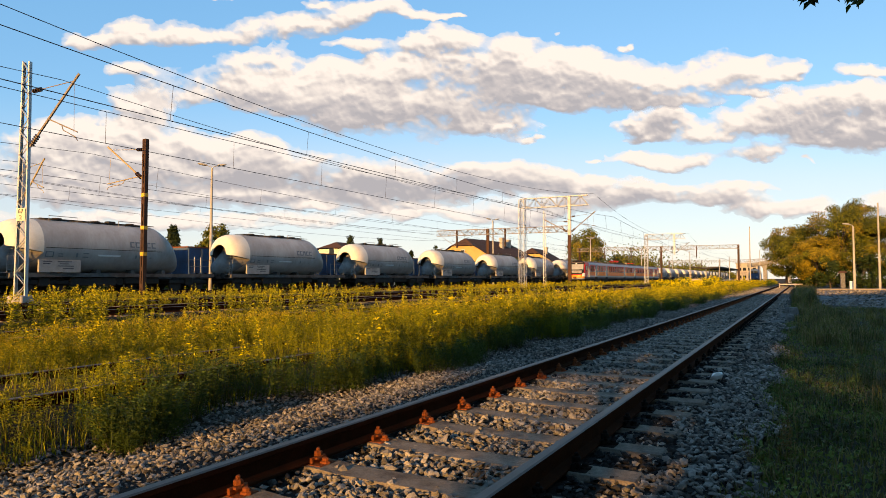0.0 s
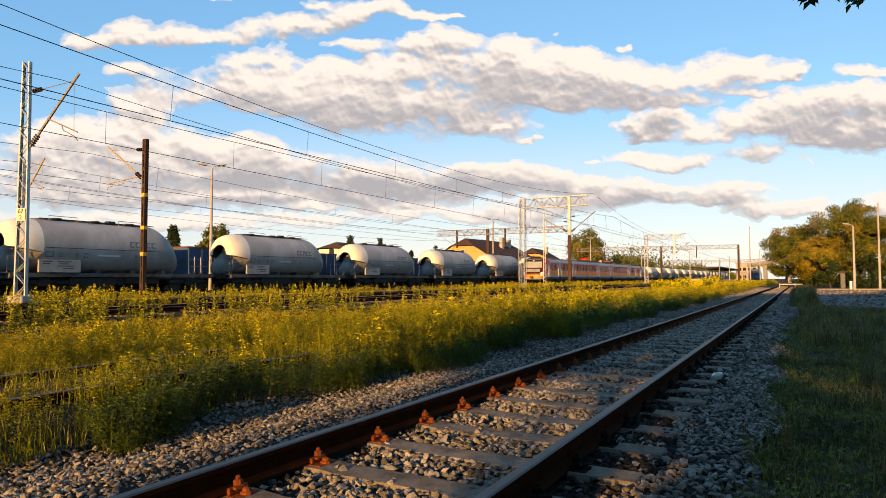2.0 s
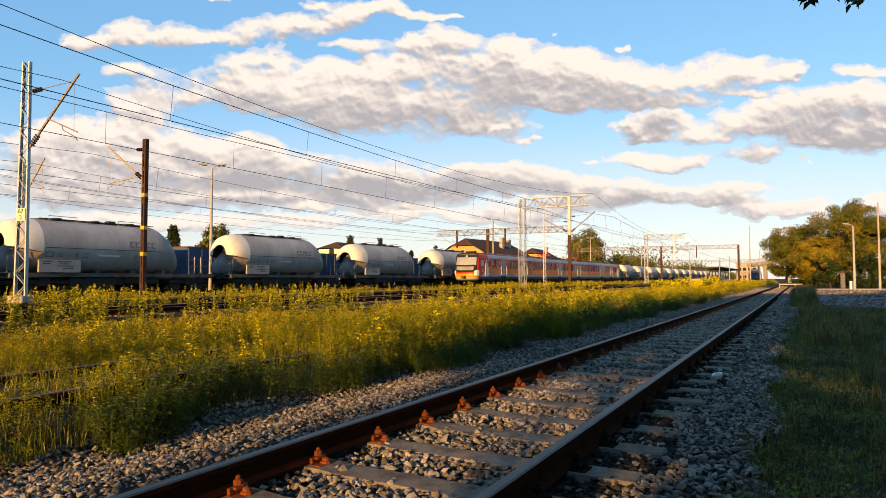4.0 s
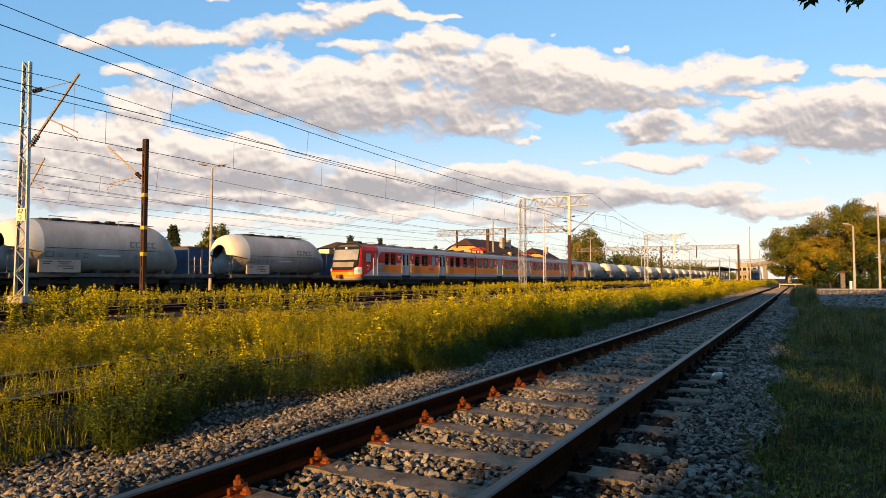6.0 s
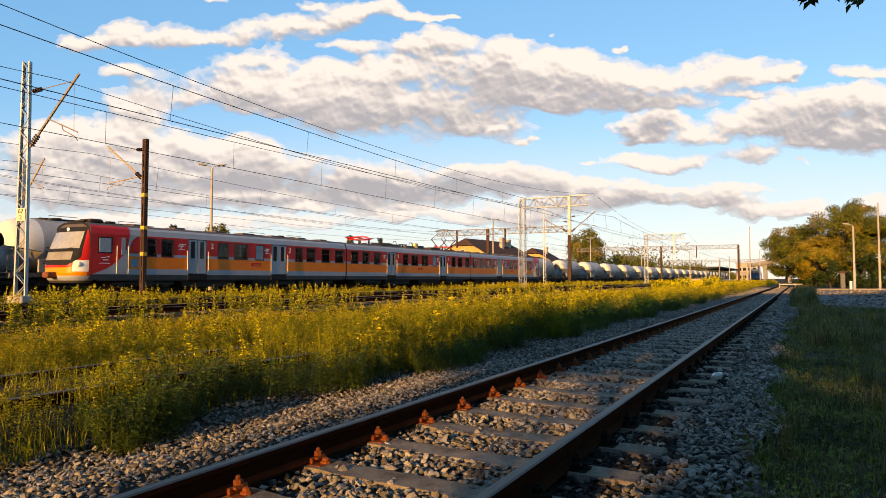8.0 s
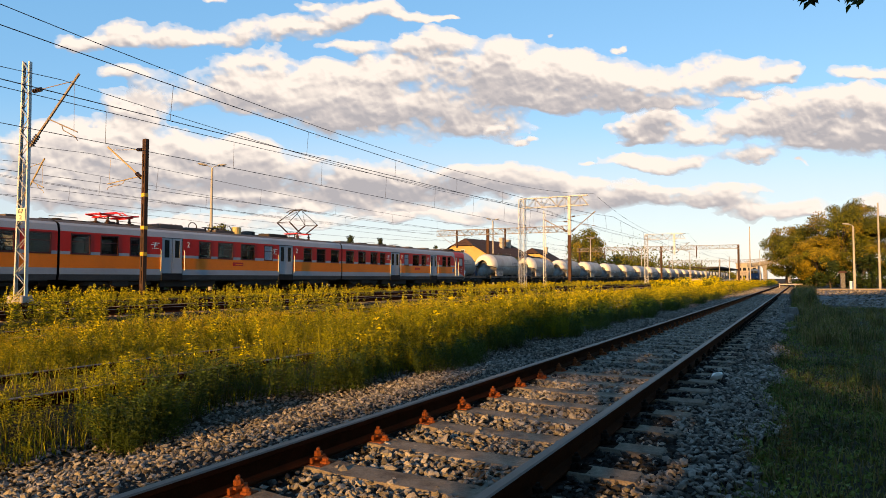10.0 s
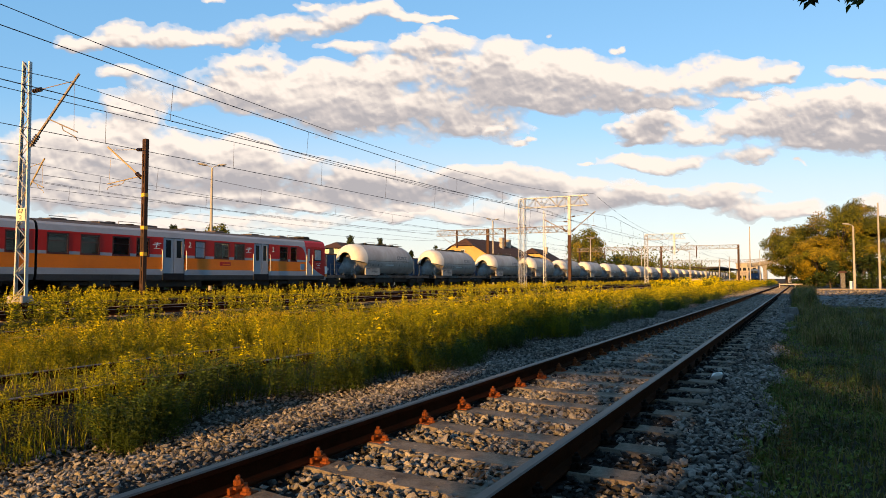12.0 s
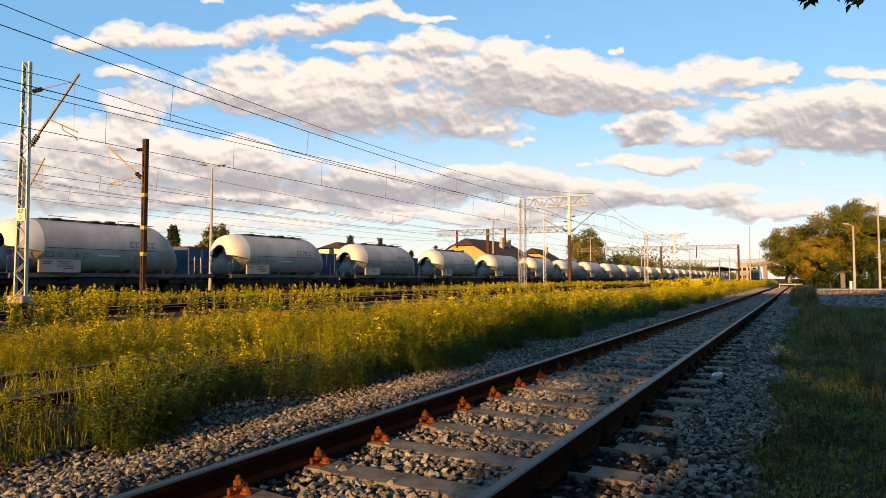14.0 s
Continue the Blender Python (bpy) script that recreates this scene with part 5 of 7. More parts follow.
def weed_field(name, label, seed, n, xr, yr, protos, size, thin, top="weed_gold"):
    rng = np.random.default_rng(seed)
    x, y = rng.uniform(*xr, n), rng.uniform(*yr, n)
    f = fbm2(x, y, 0.33)
    keep = (x < EDGE + 0.25 * np.sin(y * 0.9) + 0.2 * np.sin(y * 2.3)) & (f + rng.uniform(-0.5, 0.5, n) > -0.42)
    for tx, w, p in ((-4.74, 1.0, 0.62), (-10.45, 1.05, 0.75), (-15.0, 1.75, 0.96), (-20.3, 1.7, 0.95), (-17.6, 1.2, 0.65), (-12.9, 0.9, 0.55), (-29.65, 1.7, 1.0)):
        keep &= ~((np.abs(x - tx) < w) & (rng.random(n) < p * (np.interp(y, [4.5, 9.0], [1.0, 0.25]) if tx > -6 else np.interp(y, [8.0, 22.0], [1.0, 0.35]) if tx > -12 else 1.0)))
    # a bare patch of trodden soil, and ragged gaps
    keep &= ~((((x + 4.3) / 0.95) ** 2 + ((y - 3.3) / 0.55) ** 2 < 1) & (rng.random(n) < 0.9))
    keep &= (f > -0.18) | (rng.random(n) < 0.35)
    keep &= y > 0.40 * (1.5 - x)
    keep &= rng.random(n) < thin(x, y)
    x, y, f = x[keep], y[keep], f[keep]
    n = len(x)
    h = size * np.clip(0.70 + 0.6 * f + rng.normal(0, 0.2, n), 0.25, 1.6)
    h *= np.interp(x, [-30, -22, -17, -14, -11, -9, -6.5, -5.8, -3.6, -3.0], [0.70, 0.55, 0.45, 0.20, 0.26, 0.62, 0.66, 0.55, 0.95, 0.75])
    h *= np.where((np.abs(x + 4.74) < 0.95) & (y < 7.5), 0.62, 1.0)
    w = h ** 0.5 * size ** 0.5
    pos = np.stack([x, y, np.interp(x, GROUND_X, GROUND_Z) - 0.02 + np.where((x < -13) & (x > -24), 0.10, 0)], 1)
    # gold follows the flower strips, and rises with distance to paint sunlight
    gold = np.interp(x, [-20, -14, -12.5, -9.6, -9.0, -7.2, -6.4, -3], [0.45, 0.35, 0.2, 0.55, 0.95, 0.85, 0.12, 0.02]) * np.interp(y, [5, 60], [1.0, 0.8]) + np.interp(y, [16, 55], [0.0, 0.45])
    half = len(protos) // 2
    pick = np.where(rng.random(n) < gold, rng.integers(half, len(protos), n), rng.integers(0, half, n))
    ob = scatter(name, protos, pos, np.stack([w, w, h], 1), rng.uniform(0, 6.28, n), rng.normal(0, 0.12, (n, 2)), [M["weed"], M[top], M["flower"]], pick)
    return tagged(ob, label, "weeds", kind="stuff")


rng0 = np.random.default_rng(5)
near = [weed_proto(rng0, 130, 0.075, 0.0125, 0, 0.24) for _ in range(4)] + [weed_proto(rng0, 100, 0.07, 0.012, 58, 0.22) for _ in range(4)]
mid = [weed_proto(rng0, 56, 0.12, 0.020, 0, 0.25) for _ in range(4)] + [weed_proto(rng0, 46, 0.11, 0.018, 14, 0.24) for _ in range(4)]
distant = [weed_proto(rng0, 20, 0.22, 0.045, 0, 0.26) for _ in range(3)] + [weed_proto(rng0, 18, 0.20, 0.045, 6, 0.24) for _ in range(3)]
spires = [spire_proto(rng0, 90, 0.13, 0.016) for _ in range(6)]
weed_field("tall_weeds", "dense yellow-green tall weeds beside the gravel", 11, 8600, (-11, -2.5), (1.8, 16), near, 0.62, lambda x, y: np.full(len(x), 0.95), "weed_sunlit_top")
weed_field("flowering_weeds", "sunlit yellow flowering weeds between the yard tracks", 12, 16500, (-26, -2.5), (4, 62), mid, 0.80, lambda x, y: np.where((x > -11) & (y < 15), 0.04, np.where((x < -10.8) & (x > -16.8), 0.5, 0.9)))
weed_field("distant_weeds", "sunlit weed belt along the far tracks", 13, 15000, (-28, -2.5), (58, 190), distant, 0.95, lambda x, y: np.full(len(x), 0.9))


def spire_field(seed, n):
    """Loose groups of upright weeds between the yard tracks."""
    rng = np.random.default_rng(seed)
    x = rng.choice([-13.0, -11.9, -12.6, -17.6, -8.0, -6.6, -3.6, -23.2], n, p=[0.2, 0.16, 0.14, 0.12, 0.13, 0.09, 0.06, 0.1]) + rng.normal(0, 0.45, n)
    y = 5 + 45 * rng.random(n) ** 1.4
    f = fbm2(x, y, 0.5)
    k = (f + rng.uniform(-0.15, 0.15, n) > 0.0) & (x < EDGE - 0.1) & (y > 0.42 * (1.5 - x))
    x, y = x[k], y[k]
    n = len(x)
    h = rng.uniform(0.45, 1.0, n) * np.where(x < -10, 1.0, 0.75)
    pos = np.stack([x, y, np.interp(x, GROUND_X, GROUND_Z) - 0.02], 1)
    ob = scatter("upright_weeds", spires, pos, np.stack([h, h, h], 1), rng.uniform(0, 6.28, n), rng.normal(0, 0.10, (n, 2)), [M["weed"], M["weed_gold"], M["flower"]], rng.integers(0, len(spires), n))
    return tagged(ob, "tall narrow green weeds standing between the tracks", "weeds", kind="stuff")


spire_field(14, 1700)


def edge_herbs(seed, n):
    """Low dark leafy plants along the foot of the weeds."""
    rng = np.random.default_rng(seed)
    y = 3.2 + 45 * rng.random(n) ** 1.5
    x = EDGE + 0.25 * np.sin(y * 0.9) + 0.2 * np.sin(y * 2.3) + 0.18 - np.abs(rng.normal(0, 0.30, n))
    h = rng.uniform(0.18, 0.48, n)
    pos = np.stack([x, y, np.interp(x, GROUND_X, GROUND_Z) - 0.01], 1)
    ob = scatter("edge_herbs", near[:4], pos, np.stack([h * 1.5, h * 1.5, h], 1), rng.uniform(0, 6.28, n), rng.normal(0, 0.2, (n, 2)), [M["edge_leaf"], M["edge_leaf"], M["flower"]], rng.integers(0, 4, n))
    return tagged(ob, "low dark green herbs at the foot of the weeds", "herbs", kind="stuff")


edge_herbs(17, 1250)


def blade_field(name, label, seed, n, region, height, mats, slot_share, clump=0.0):
    """Single grass blades, each a bent narrow quad pair."""
    rng = np.random.default_rng(seed)
    x, y = region(rng, n)
    n = len(x)
    h = height * rng.uniform(0.4, 1.3, n)
    a = rng.uniform(0, 2 * np.pi, n)
    lean = rng.uniform(0.1, 0.8, n)
    wx, wy = -np.sin(a) * 0.0045, np.cos(a) * 0.0045
    z = np.interp(x, GROUND_X, GROUND_Z) + 0.02
    base = np.stack([x, y, z], 1)
    w = np.stack([wx, wy, np.zeros(n)], 1)
    midp = base + np.stack([np.cos(a) * h * lean * 0.3, np.sin(a) * h * lean * 0.3, h * 0.6], 1)
    tip = base + np.stack([np.cos(a) * h * lean, np.sin(a) * h * lean, h * (1 - 0.35 * lean)], 1)
    V = np.stack([base - w, base + w, midp + w * 0.8, midp - w * 0.8, tip], 1).reshape(-1, 3)
    k = np.arange(n)[:, None] * 5
    F = np.concatenate([k + np.array([[0, 1, 2]]), k + np.array([[0, 2, 3]]), k + np.array([[3, 2, 4]])], 1).reshape(-1)
    S = np.repeat((rng.random(n) < slot_share).astype(int), 3)
    return tagged(bulk(name, V, F, 3, mats, S), label, "grass", kind="stuff")


def verge_region(rng, n):
    y = 1.0 + 38 * rng.random(n) ** 2.2
    x = 1.75 + rng.random(n) ** 1.1 * (3.2 + 0.15 * y) - 0.012 * y + 0.12 * np.sin(y * 3)
    f = fbm2(x, y, 0.8)
    k = f + rng.uniform(-0.4, 0.4, n) > -0.25
    k &= ~((x > 2.7) & (y > 33) & (rng.random(n) < 0.93))
    return x[k], y[k]


blade_field("verge_grass", "short dark verge grass with dry stalks, in shade", 21, 130000, verge_region, 0.115, [M["grass"], M["straw"]], 0.26)


def rear_verge(rng, n):
    return rng.uniform(1.8, 9.0, n), rng.uniform(-14.0, 1.2, n)


blade_field("verge_grass", "short shaded verge grass under the trees", 24, 9000, rear_verge, 0.12, [M["grass"], M["straw"]], 0.16)


def field_grass(rng, n):
    x, y = -2.8 - 10 * rng.random(n) ** 1.3, 1.8 + 24 * rng.random(n) ** 1.4
    k = (y > 0.40 * (1.5 - x)) & ~((((x + 4.3) / 1.0) ** 2 + ((y - 3.3) / 0.6) ** 2 < 1) & (rng.random(n) < 0.4)) & (x < EDGE + 0.25 * np.sin(y * 0.9) + 0.1)
    return x[k], y[k]


blade_field("tall_grass", "tall yellow-green grass among the weeds", 22, 30000, field_grass, 0.17, [M["weed"], M["straw"]], 0.07)


def clover(seed, n):
    """Low broad-leaved herbs in the verge."""
    rng = np.random.default_rng(seed)
    x, y = verge_region(rng, n)
    n = len(x)
    cen = np.stack([x, y, np.interp(x, GROUND_X, GROUND_Z) + rng.uniform(0.02, 0.11, n)], 1)
    d = rng.normal(size=(n, 3)) * np.array([1, 1, 0.35])
    V, F = leaf_quads(rng, cen, d, rng.uniform(0.025, 0.06, n), rng.uniform(0.008, 0.02, n))
    return tagged(bulk("verge_herbs", V, F.reshape(-1), 4, [M["herb"]]), "low broad-leaved herbs in the shaded verge", "herbs", kind="stuff")


clover(23, 75000)



def grass_tufts(seed, n, near_x, near_y, far_x, far_y, height):
    """Tall tufts of half-dry grass along the verge and round the end of the siding."""
    rng = np.random.default_rng(seed)

    def clumps(rng_, total):
        cx = np.concatenate([rng.uniform(*near_x, n // 2), rng.uniform(*far_x, n - n // 2)])
        cy = np.concatenate([rng.uniform(*near_y, n // 2), rng.uniform(*far_y, n - n // 2)])
        i = rng_.integers(0, n, total)
        return cx[i] + rng_.normal(0, 0.10, total), cy[i] + rng_.normal(0, 0.10, total)

    return blade_field("grass_tufts", "tall half-dry grass tufts in the shaded verge", seed + 1, n * 110, clumps, height, [M["grass"], M["straw"]], 0.35)


grass_tufts(61, 170, (1.9, 2.9), (14, 62), (2.2, 5.5), (4, 30), 0.34)
grass_tufts(65, 70, (1.9, 2.6), (33, 52), (2.0, 2.9), (36, 70), 0.85)


def yard_stones(seed, n):
    """Loose pale stones trodden into the gravel yard."""
    rng = np.random.default_rng(seed)
    x, y = rng.uniform(2.9, 16, n), 33 + 45 * rng.random(n) ** 1.5
    k = (fbm2(x, y, 0.35) + rng.uniform(-0.3, 0.3, n) > -0.1) & (y > 31 + 0.5 * np.abs(x - 12))
    x, y = x[k], y[k]
    n = len(x)
    v = np.array([(a, b, c) for c in (-1, 1) for b in (-1, 1) for a in (-1, 1)], float) * np.array([1.0, 0.8, 0.5]) + rng.normal(0, 0.15, (8, 3))
    f = np.array([(0, 2, 3, 1), (4, 5, 7, 6), (0, 1, 5, 4), (2, 6, 7, 3), (0, 4, 6, 2), (1, 3, 7, 5)])
    sc = rng.uniform(0.03, 0.08, n)
    ob = scatter("yard_stones", [(v, f, np.zeros(6, int))], np.stack([x, y, np.interp(x, GROUND_X, GROUND_Z) + 0.07], 1), np.stack([sc, sc, sc], 1), rng.uniform(0, 6.28, n), rng.normal(0, 0.2, (n, 2)), [M["stone"]], np.zeros(n, int))
    return tagged(ob, "loose pale stones on the gravel yard", "gravel", kind="stuff")


yard_stones(63, 6000)


def verge_plants(name, label, seed, n, xr, yr, h0, h1, mats):
    """Single taller plants standing in the verge."""
    rng = np.random.default_rng(seed)
    for i in range(n):
        x, y, h = rng.uniform(*xr), rng.uniform(*yr), rng.uniform(h0, h1)
        k = int(rng.integers(0, 4))
        ob = scatter(name, [near[k]], np.array([[x, y, ground_z(x) + 0.01]]), np.array([[h * 0.9, h * 0.9, h]]), rng.uniform(0, 6.28, 1), rng.normal(0, 0.15, (1, 2)), mats, np.zeros(1, int))
        tagged(ob, label, "plant", group=label)


verge_plants("dock_plant", "withered brown dock plant at the ballast edge", 51, 5, (1.75, 2.05), (4.6, 6.6), 0.22, 0.36, [M["brown_leaf"], M["brown_leaf"], M["straw"]])
verge_plants("verge_weed", "slender green weed standing in the shaded verge", 52, 22, (2.2, 4.6), (4.0, 16), 0.25, 0.55, [M["herb"], M["grass"], M["straw"]])


def tree(name, label, x, y, z0, height, radius, leaf, clumps, per, mats, seed, base_frac=0.3, lean=(0, 0), shape="round", group="", share=0.0, aim=None):
    """Tapered trunk, limbs to each leaf clump, and a crown of many single leaves."""
    rng = np.random.default_rng(seed)
    t = thing(name, label, "tree", pose(x, y, z0), group=group)
    g = Geo()
    top = Vector((lean[0], lean[1], height * 0.72))
    r0 = height * 0.013 + 0.05
    pts = [Vector((0, 0, -0.2))] + [Vector((lean[0] * f + 0.15 * math.sin(3 * f + seed), lean[1] * f + 0.15 * math.cos(4 * f + seed), height * 0.72 * f)) for f in (0.15, 0.4, 0.7, 1.0)]
    g.tube(pts, [r0 * 1.3, r0, r0 * 0.8, r0 * 0.5, r0 * 0.25], 8)
    cen = []
    for i in range(clumps):
        f = rng.random()
        if shape == "cone":
            zz = height * (base_frac + (1 - base_frac) * f)
            rr = radius * (1.02 - f) * (0.55 + 0.45 * rng.random())
        else:
            zz = height * (base_frac + (1 - base_frac) * f)
            q = 2 * f - 0.9
            rr = radius * math.sqrt(max(0.06, 1 - 0.80 * q * q)) * (0.45 + 0.55 * rng.random() ** 0.5) * (0.85 + 0.3 * noise.noise((i * 0.7, seed, 0)))
        a = rng.uniform(0, 2 * np.pi)
        cen.append((lean[0] * f + rr * math.cos(a), lean[1] * f + rr * math.sin(a), zz * (0.94 + 0.06 * rng.random())))
    if aim:
        cen += aim
    for i, c in enumerate(cen):
        if i % 3 == 0 or i >= clumps:
            c = Vector(c)
            f = min(0.95, max(0.3, c.z / height * 0.75))
            a = Vector((lean[0] * f, lean[1] * f, height * 0.72 * f))
            m = a.lerp(c, 0.5) + Vector((0, 0, -0.05 * height * (0.5 if shape != "cone" else -0.5)))
            g.tube([a, m, c], [r0 * 0.35, r0 * 0.2, 0.015], 5)
    part("trunk", g, M["bark"], t, "brown trunk and limbs")
    cen = np.array(cen)
    n = len(cen) * per
    cr = radius * (0.25 if shape != "cone" else 0.26)
    off = rng.normal(size=(n, 3))
    off *= (rng.random(n) ** 0.4 / np.linalg.norm(off, axis=1))[:, None] * cr * rng.uniform(0.7, 1.25, len(cen)).repeat(per)[:, None] * np.array([1, 1, 0.72])
    P = cen.repeat(per, 0) + off
    V, F = leaf_quads(rng, P, rng.normal(size=(n, 3)) + off / cr * 0.8, leaf * rng.uniform(0.7, 1.3, n), leaf * 0.42 * rng.uniform(0.7, 1.2, n), 0.15, off + 0.35 * (P - cen.mean(0)))
    S = (rng.random(len(cen)) < share).repeat(per).astype(int)
    bulk("crown", V, F.reshape(-1), 4, mats, S, t)
    return t


OAKS = [M["oak"], M["gold"]]
# row of trees beyond the gravel yard
# last value: share of clumps painted in the sunlit gold
for i, (tx, ty, th, tr, gsh) in enumerate(((7.0, 104, 11.4, 5.2, 0.12), (12.2, 101, 9.3, 4.6, 0.05), (2.6, 108, 8.4, 4.2, 0.1), (4.0, 98, 6.6, 3.2, 0.75), (17.5, 98, 9.0, 4.6, 0.1), (23.5, 96, 8.8, 4.8, 0.1), (9.6, 112, 12.4, 4.6, 0.2), (30, 92, 11, 5.5, 0.1), (0.4, 113, 9.6, 3.6, 0.15))):
    tree("oak_tree", "broad evening-lit tree beyond the gravel yard, " + ("lit golden" if gsh > 0.5 else "dark green"), tx, ty, -0.3, th, tr, 0.19, 62, 380, OAKS, 40 + i, 0.22, group="trees beyond the yard", share=gsh)
for i, (tx, ty, th, tr) in enumerate(((5.5, 95, 3.4, 2.4), (8.8, 94, 4.2, 2.6), (12.0, 93, 4.0, 2.6), (15.5, 91, 4.2, 2.8), (20, 89, 4.0, 2.8), (25, 87, 4.4, 3.0), (2.8, 99, 3.2, 2.0))):
    tree("bush", "dense dark green bush under the trees", tx, ty, -0.3, th, tr, 0.22, 45, 70, [M["bush"], M["gold"]], 60 + i, 0.08, group="bushes under the trees", share=0.06)

for i, (tx, ty, th, tr) in enumerate(((-6.8, 57, 1.1, 1.4), (-5.6, 62, 1.2, 1.5), (-8.4, 60, 1.1, 1.5), (-5.4, 68, 1.4, 1.5), (-7.6, 66, 1.3, 1.6))):
    tree("shrub", "sunlit yellow-green shrub among the weeds", tx, ty, -0.3, th, tr, 0.14, 40, 60, [M["weed"], M["weed_gold"]], 160 + i, 0.1, group="shrubs among the weeds", share=0.5)

# trees behind the wagons
for i, (tx, ty, th, tr) in enumerate(((-53, 44, 6.6, 1.5), (-58, 80, 7.8, 1.7), (-58, 88, 7.6, 1.3), (-60, 110, 7.4, 1.4), (-60, 101, 6.2, 1.2), (-52, 22, 7.3, 1.8))):
    tree("conifer", "dark green conifer behind the freight wagons", tx, ty, -0.1, th, tr, 0.28, 60, 50, [M["fir"]], 80 + i, 0.12, shape="cone", group="conifers behind the wagons")
tree("birch", "light green garden tree behind the wagons", -54, 50.5, -0.1, 7.2, 2.0, 0.26, 55, 55, [M["oak"]], 91, 0.25)
tree("lime_tree", "large round green tree behind the rail yard", -58, 205, -0.1, 16.8, 6.4, 0.55, 100, 70, [M["oak"], M["gold"]], 92, 0.25, share=0.06)
tree("lime_tree", "low round tree behind the far wagons", -60, 255, -0.1, 10.5, 4.5, 0.55, 60, 50, [M["oak"]], 93, 0.15)


def far_woods(seed):
    rng = np.random.default_rng(seed)
    n = 420
    y = rng.uniform(225, 850, n)
    x = -54 - 0.02 * y + rng.normal(0, 4, n)
    h = rng.uniform(6, 12, n) * (0.85 + 0.25 * np.sin(y * 0.03))
    per = 110
    cen = np.stack([x, y, h * 0.55], 1).repeat(per, 0)
    P = cen + rng.normal(size=(n * per, 3)) * np.stack([h * 0.32, h * 0.32, h * 0.24], 1).repeat(per, 0)
    P[:, 2] = np.maximum(P[:, 2], 0)
    V, F = leaf_quads(rng, P, rng.normal(size=(n * per, 3)), rng.uniform(0.5, 1.0, n * per), rng.uniform(0.25, 0.5, n * per))
    return tagged(bulk("far_woods", V, F.reshape(-1), 4, [M["oak"]]), "distant belt of evening-lit woods", "woods", kind="stuff")


far_woods(31)


def wild_hedge(seed):
    """Unkempt undergrowth along the far side of the yard."""
    rng = np.random.default_rng(seed)
    n = 42000
    y = rng.uniform(-5, 330, n)
    h = 1.5 + 0.6 * np.sin(y * 0.35) + 0.4 * np.sin(y * 1.1)
    P = np.stack([rng.normal(-48, 0.9, n), y, -0.1 + h * rng.random(n)], 1)
    V, F = leaf_quads(rng, P, rng.normal(size=(n, 3)), rng.uniform(0.2, 0.45, n), rng.uniform(0.09, 0.18, n))
    return tagged(bulk("undergrowth", V, F.reshape(-1), 4, [M["bush"]]), "dark undergrowth along the far side of the yard", "undergrowth", kind="stuff")


wild_hedge(33)

# unseen trees added behind and beside the camera to cast shade; one limb hangs into the upper corner of the view
SHADE = ((0.8, -12.0, 13.0, 3.7, 0.36), (4.6, -22.0, 15.5, 4.6, 0.46), (8.8, -10.0, 14.0, 5.0, 0.10), (9.8, -21.0, 15.0, 5.3, 0.12), (11.5, -31.0, 15.0, 5.0, 0.1), (14.5, -16.0, 15.0, 6.0, 0.1), (15, -42.0, 17.0, 6.0, 0.1), (19, -4.0, 14.0, 5.5, 0.1), (24, 14.0, 14.0, 5.5, 0.1), (31, 34.0, 13.0, 5.5, 0.1), (6.0, -3.8, 12.5, 4.8, 0.30), (12.5, 7.0, 13.0, 5.0, 0.22), (-0.35, -14.0, 7.4, 1.6, 0.66), (17, 60, 13.0, 4.6, 0.1), (15.5, 52, 11.0, 3.6, 0.1))
for i, (tx, ty, th, tr, tb) in enumerate(SHADE):
    tree("shade_tree", "unseen tall leafy tree added to cast shade", tx, ty, -0.3, th, tr, 0.34, 120, 80, [M["leaf_near"]], 70 + i, tb, lean=(2.0, 0.0) if i == 0 else (0, 0), group="shade trees")

# bushes out of view, added to keep low sun off the verge
tree("hedge_bush", "unseen dense bush added to block low sun", 3.5, -5.2, -0.3, 4.2, 2.5, 0.2, 60, 80, [M["leaf_near"]], 170, 0.04)
tree("hedge_bush", "unseen low dense bush added to block low sun", 2.9, -4.0, -0.3, 2.3, 1.5, 0.16, 50, 70, [M["leaf_near"]], 172, 0.02)
tree("hedge_bush", "unseen dense bush added to block low sun", 7.5, -6.5, -0.3, 4.6, 3.0, 0.2, 60, 80, [M["leaf_near"]], 171, 0.04)


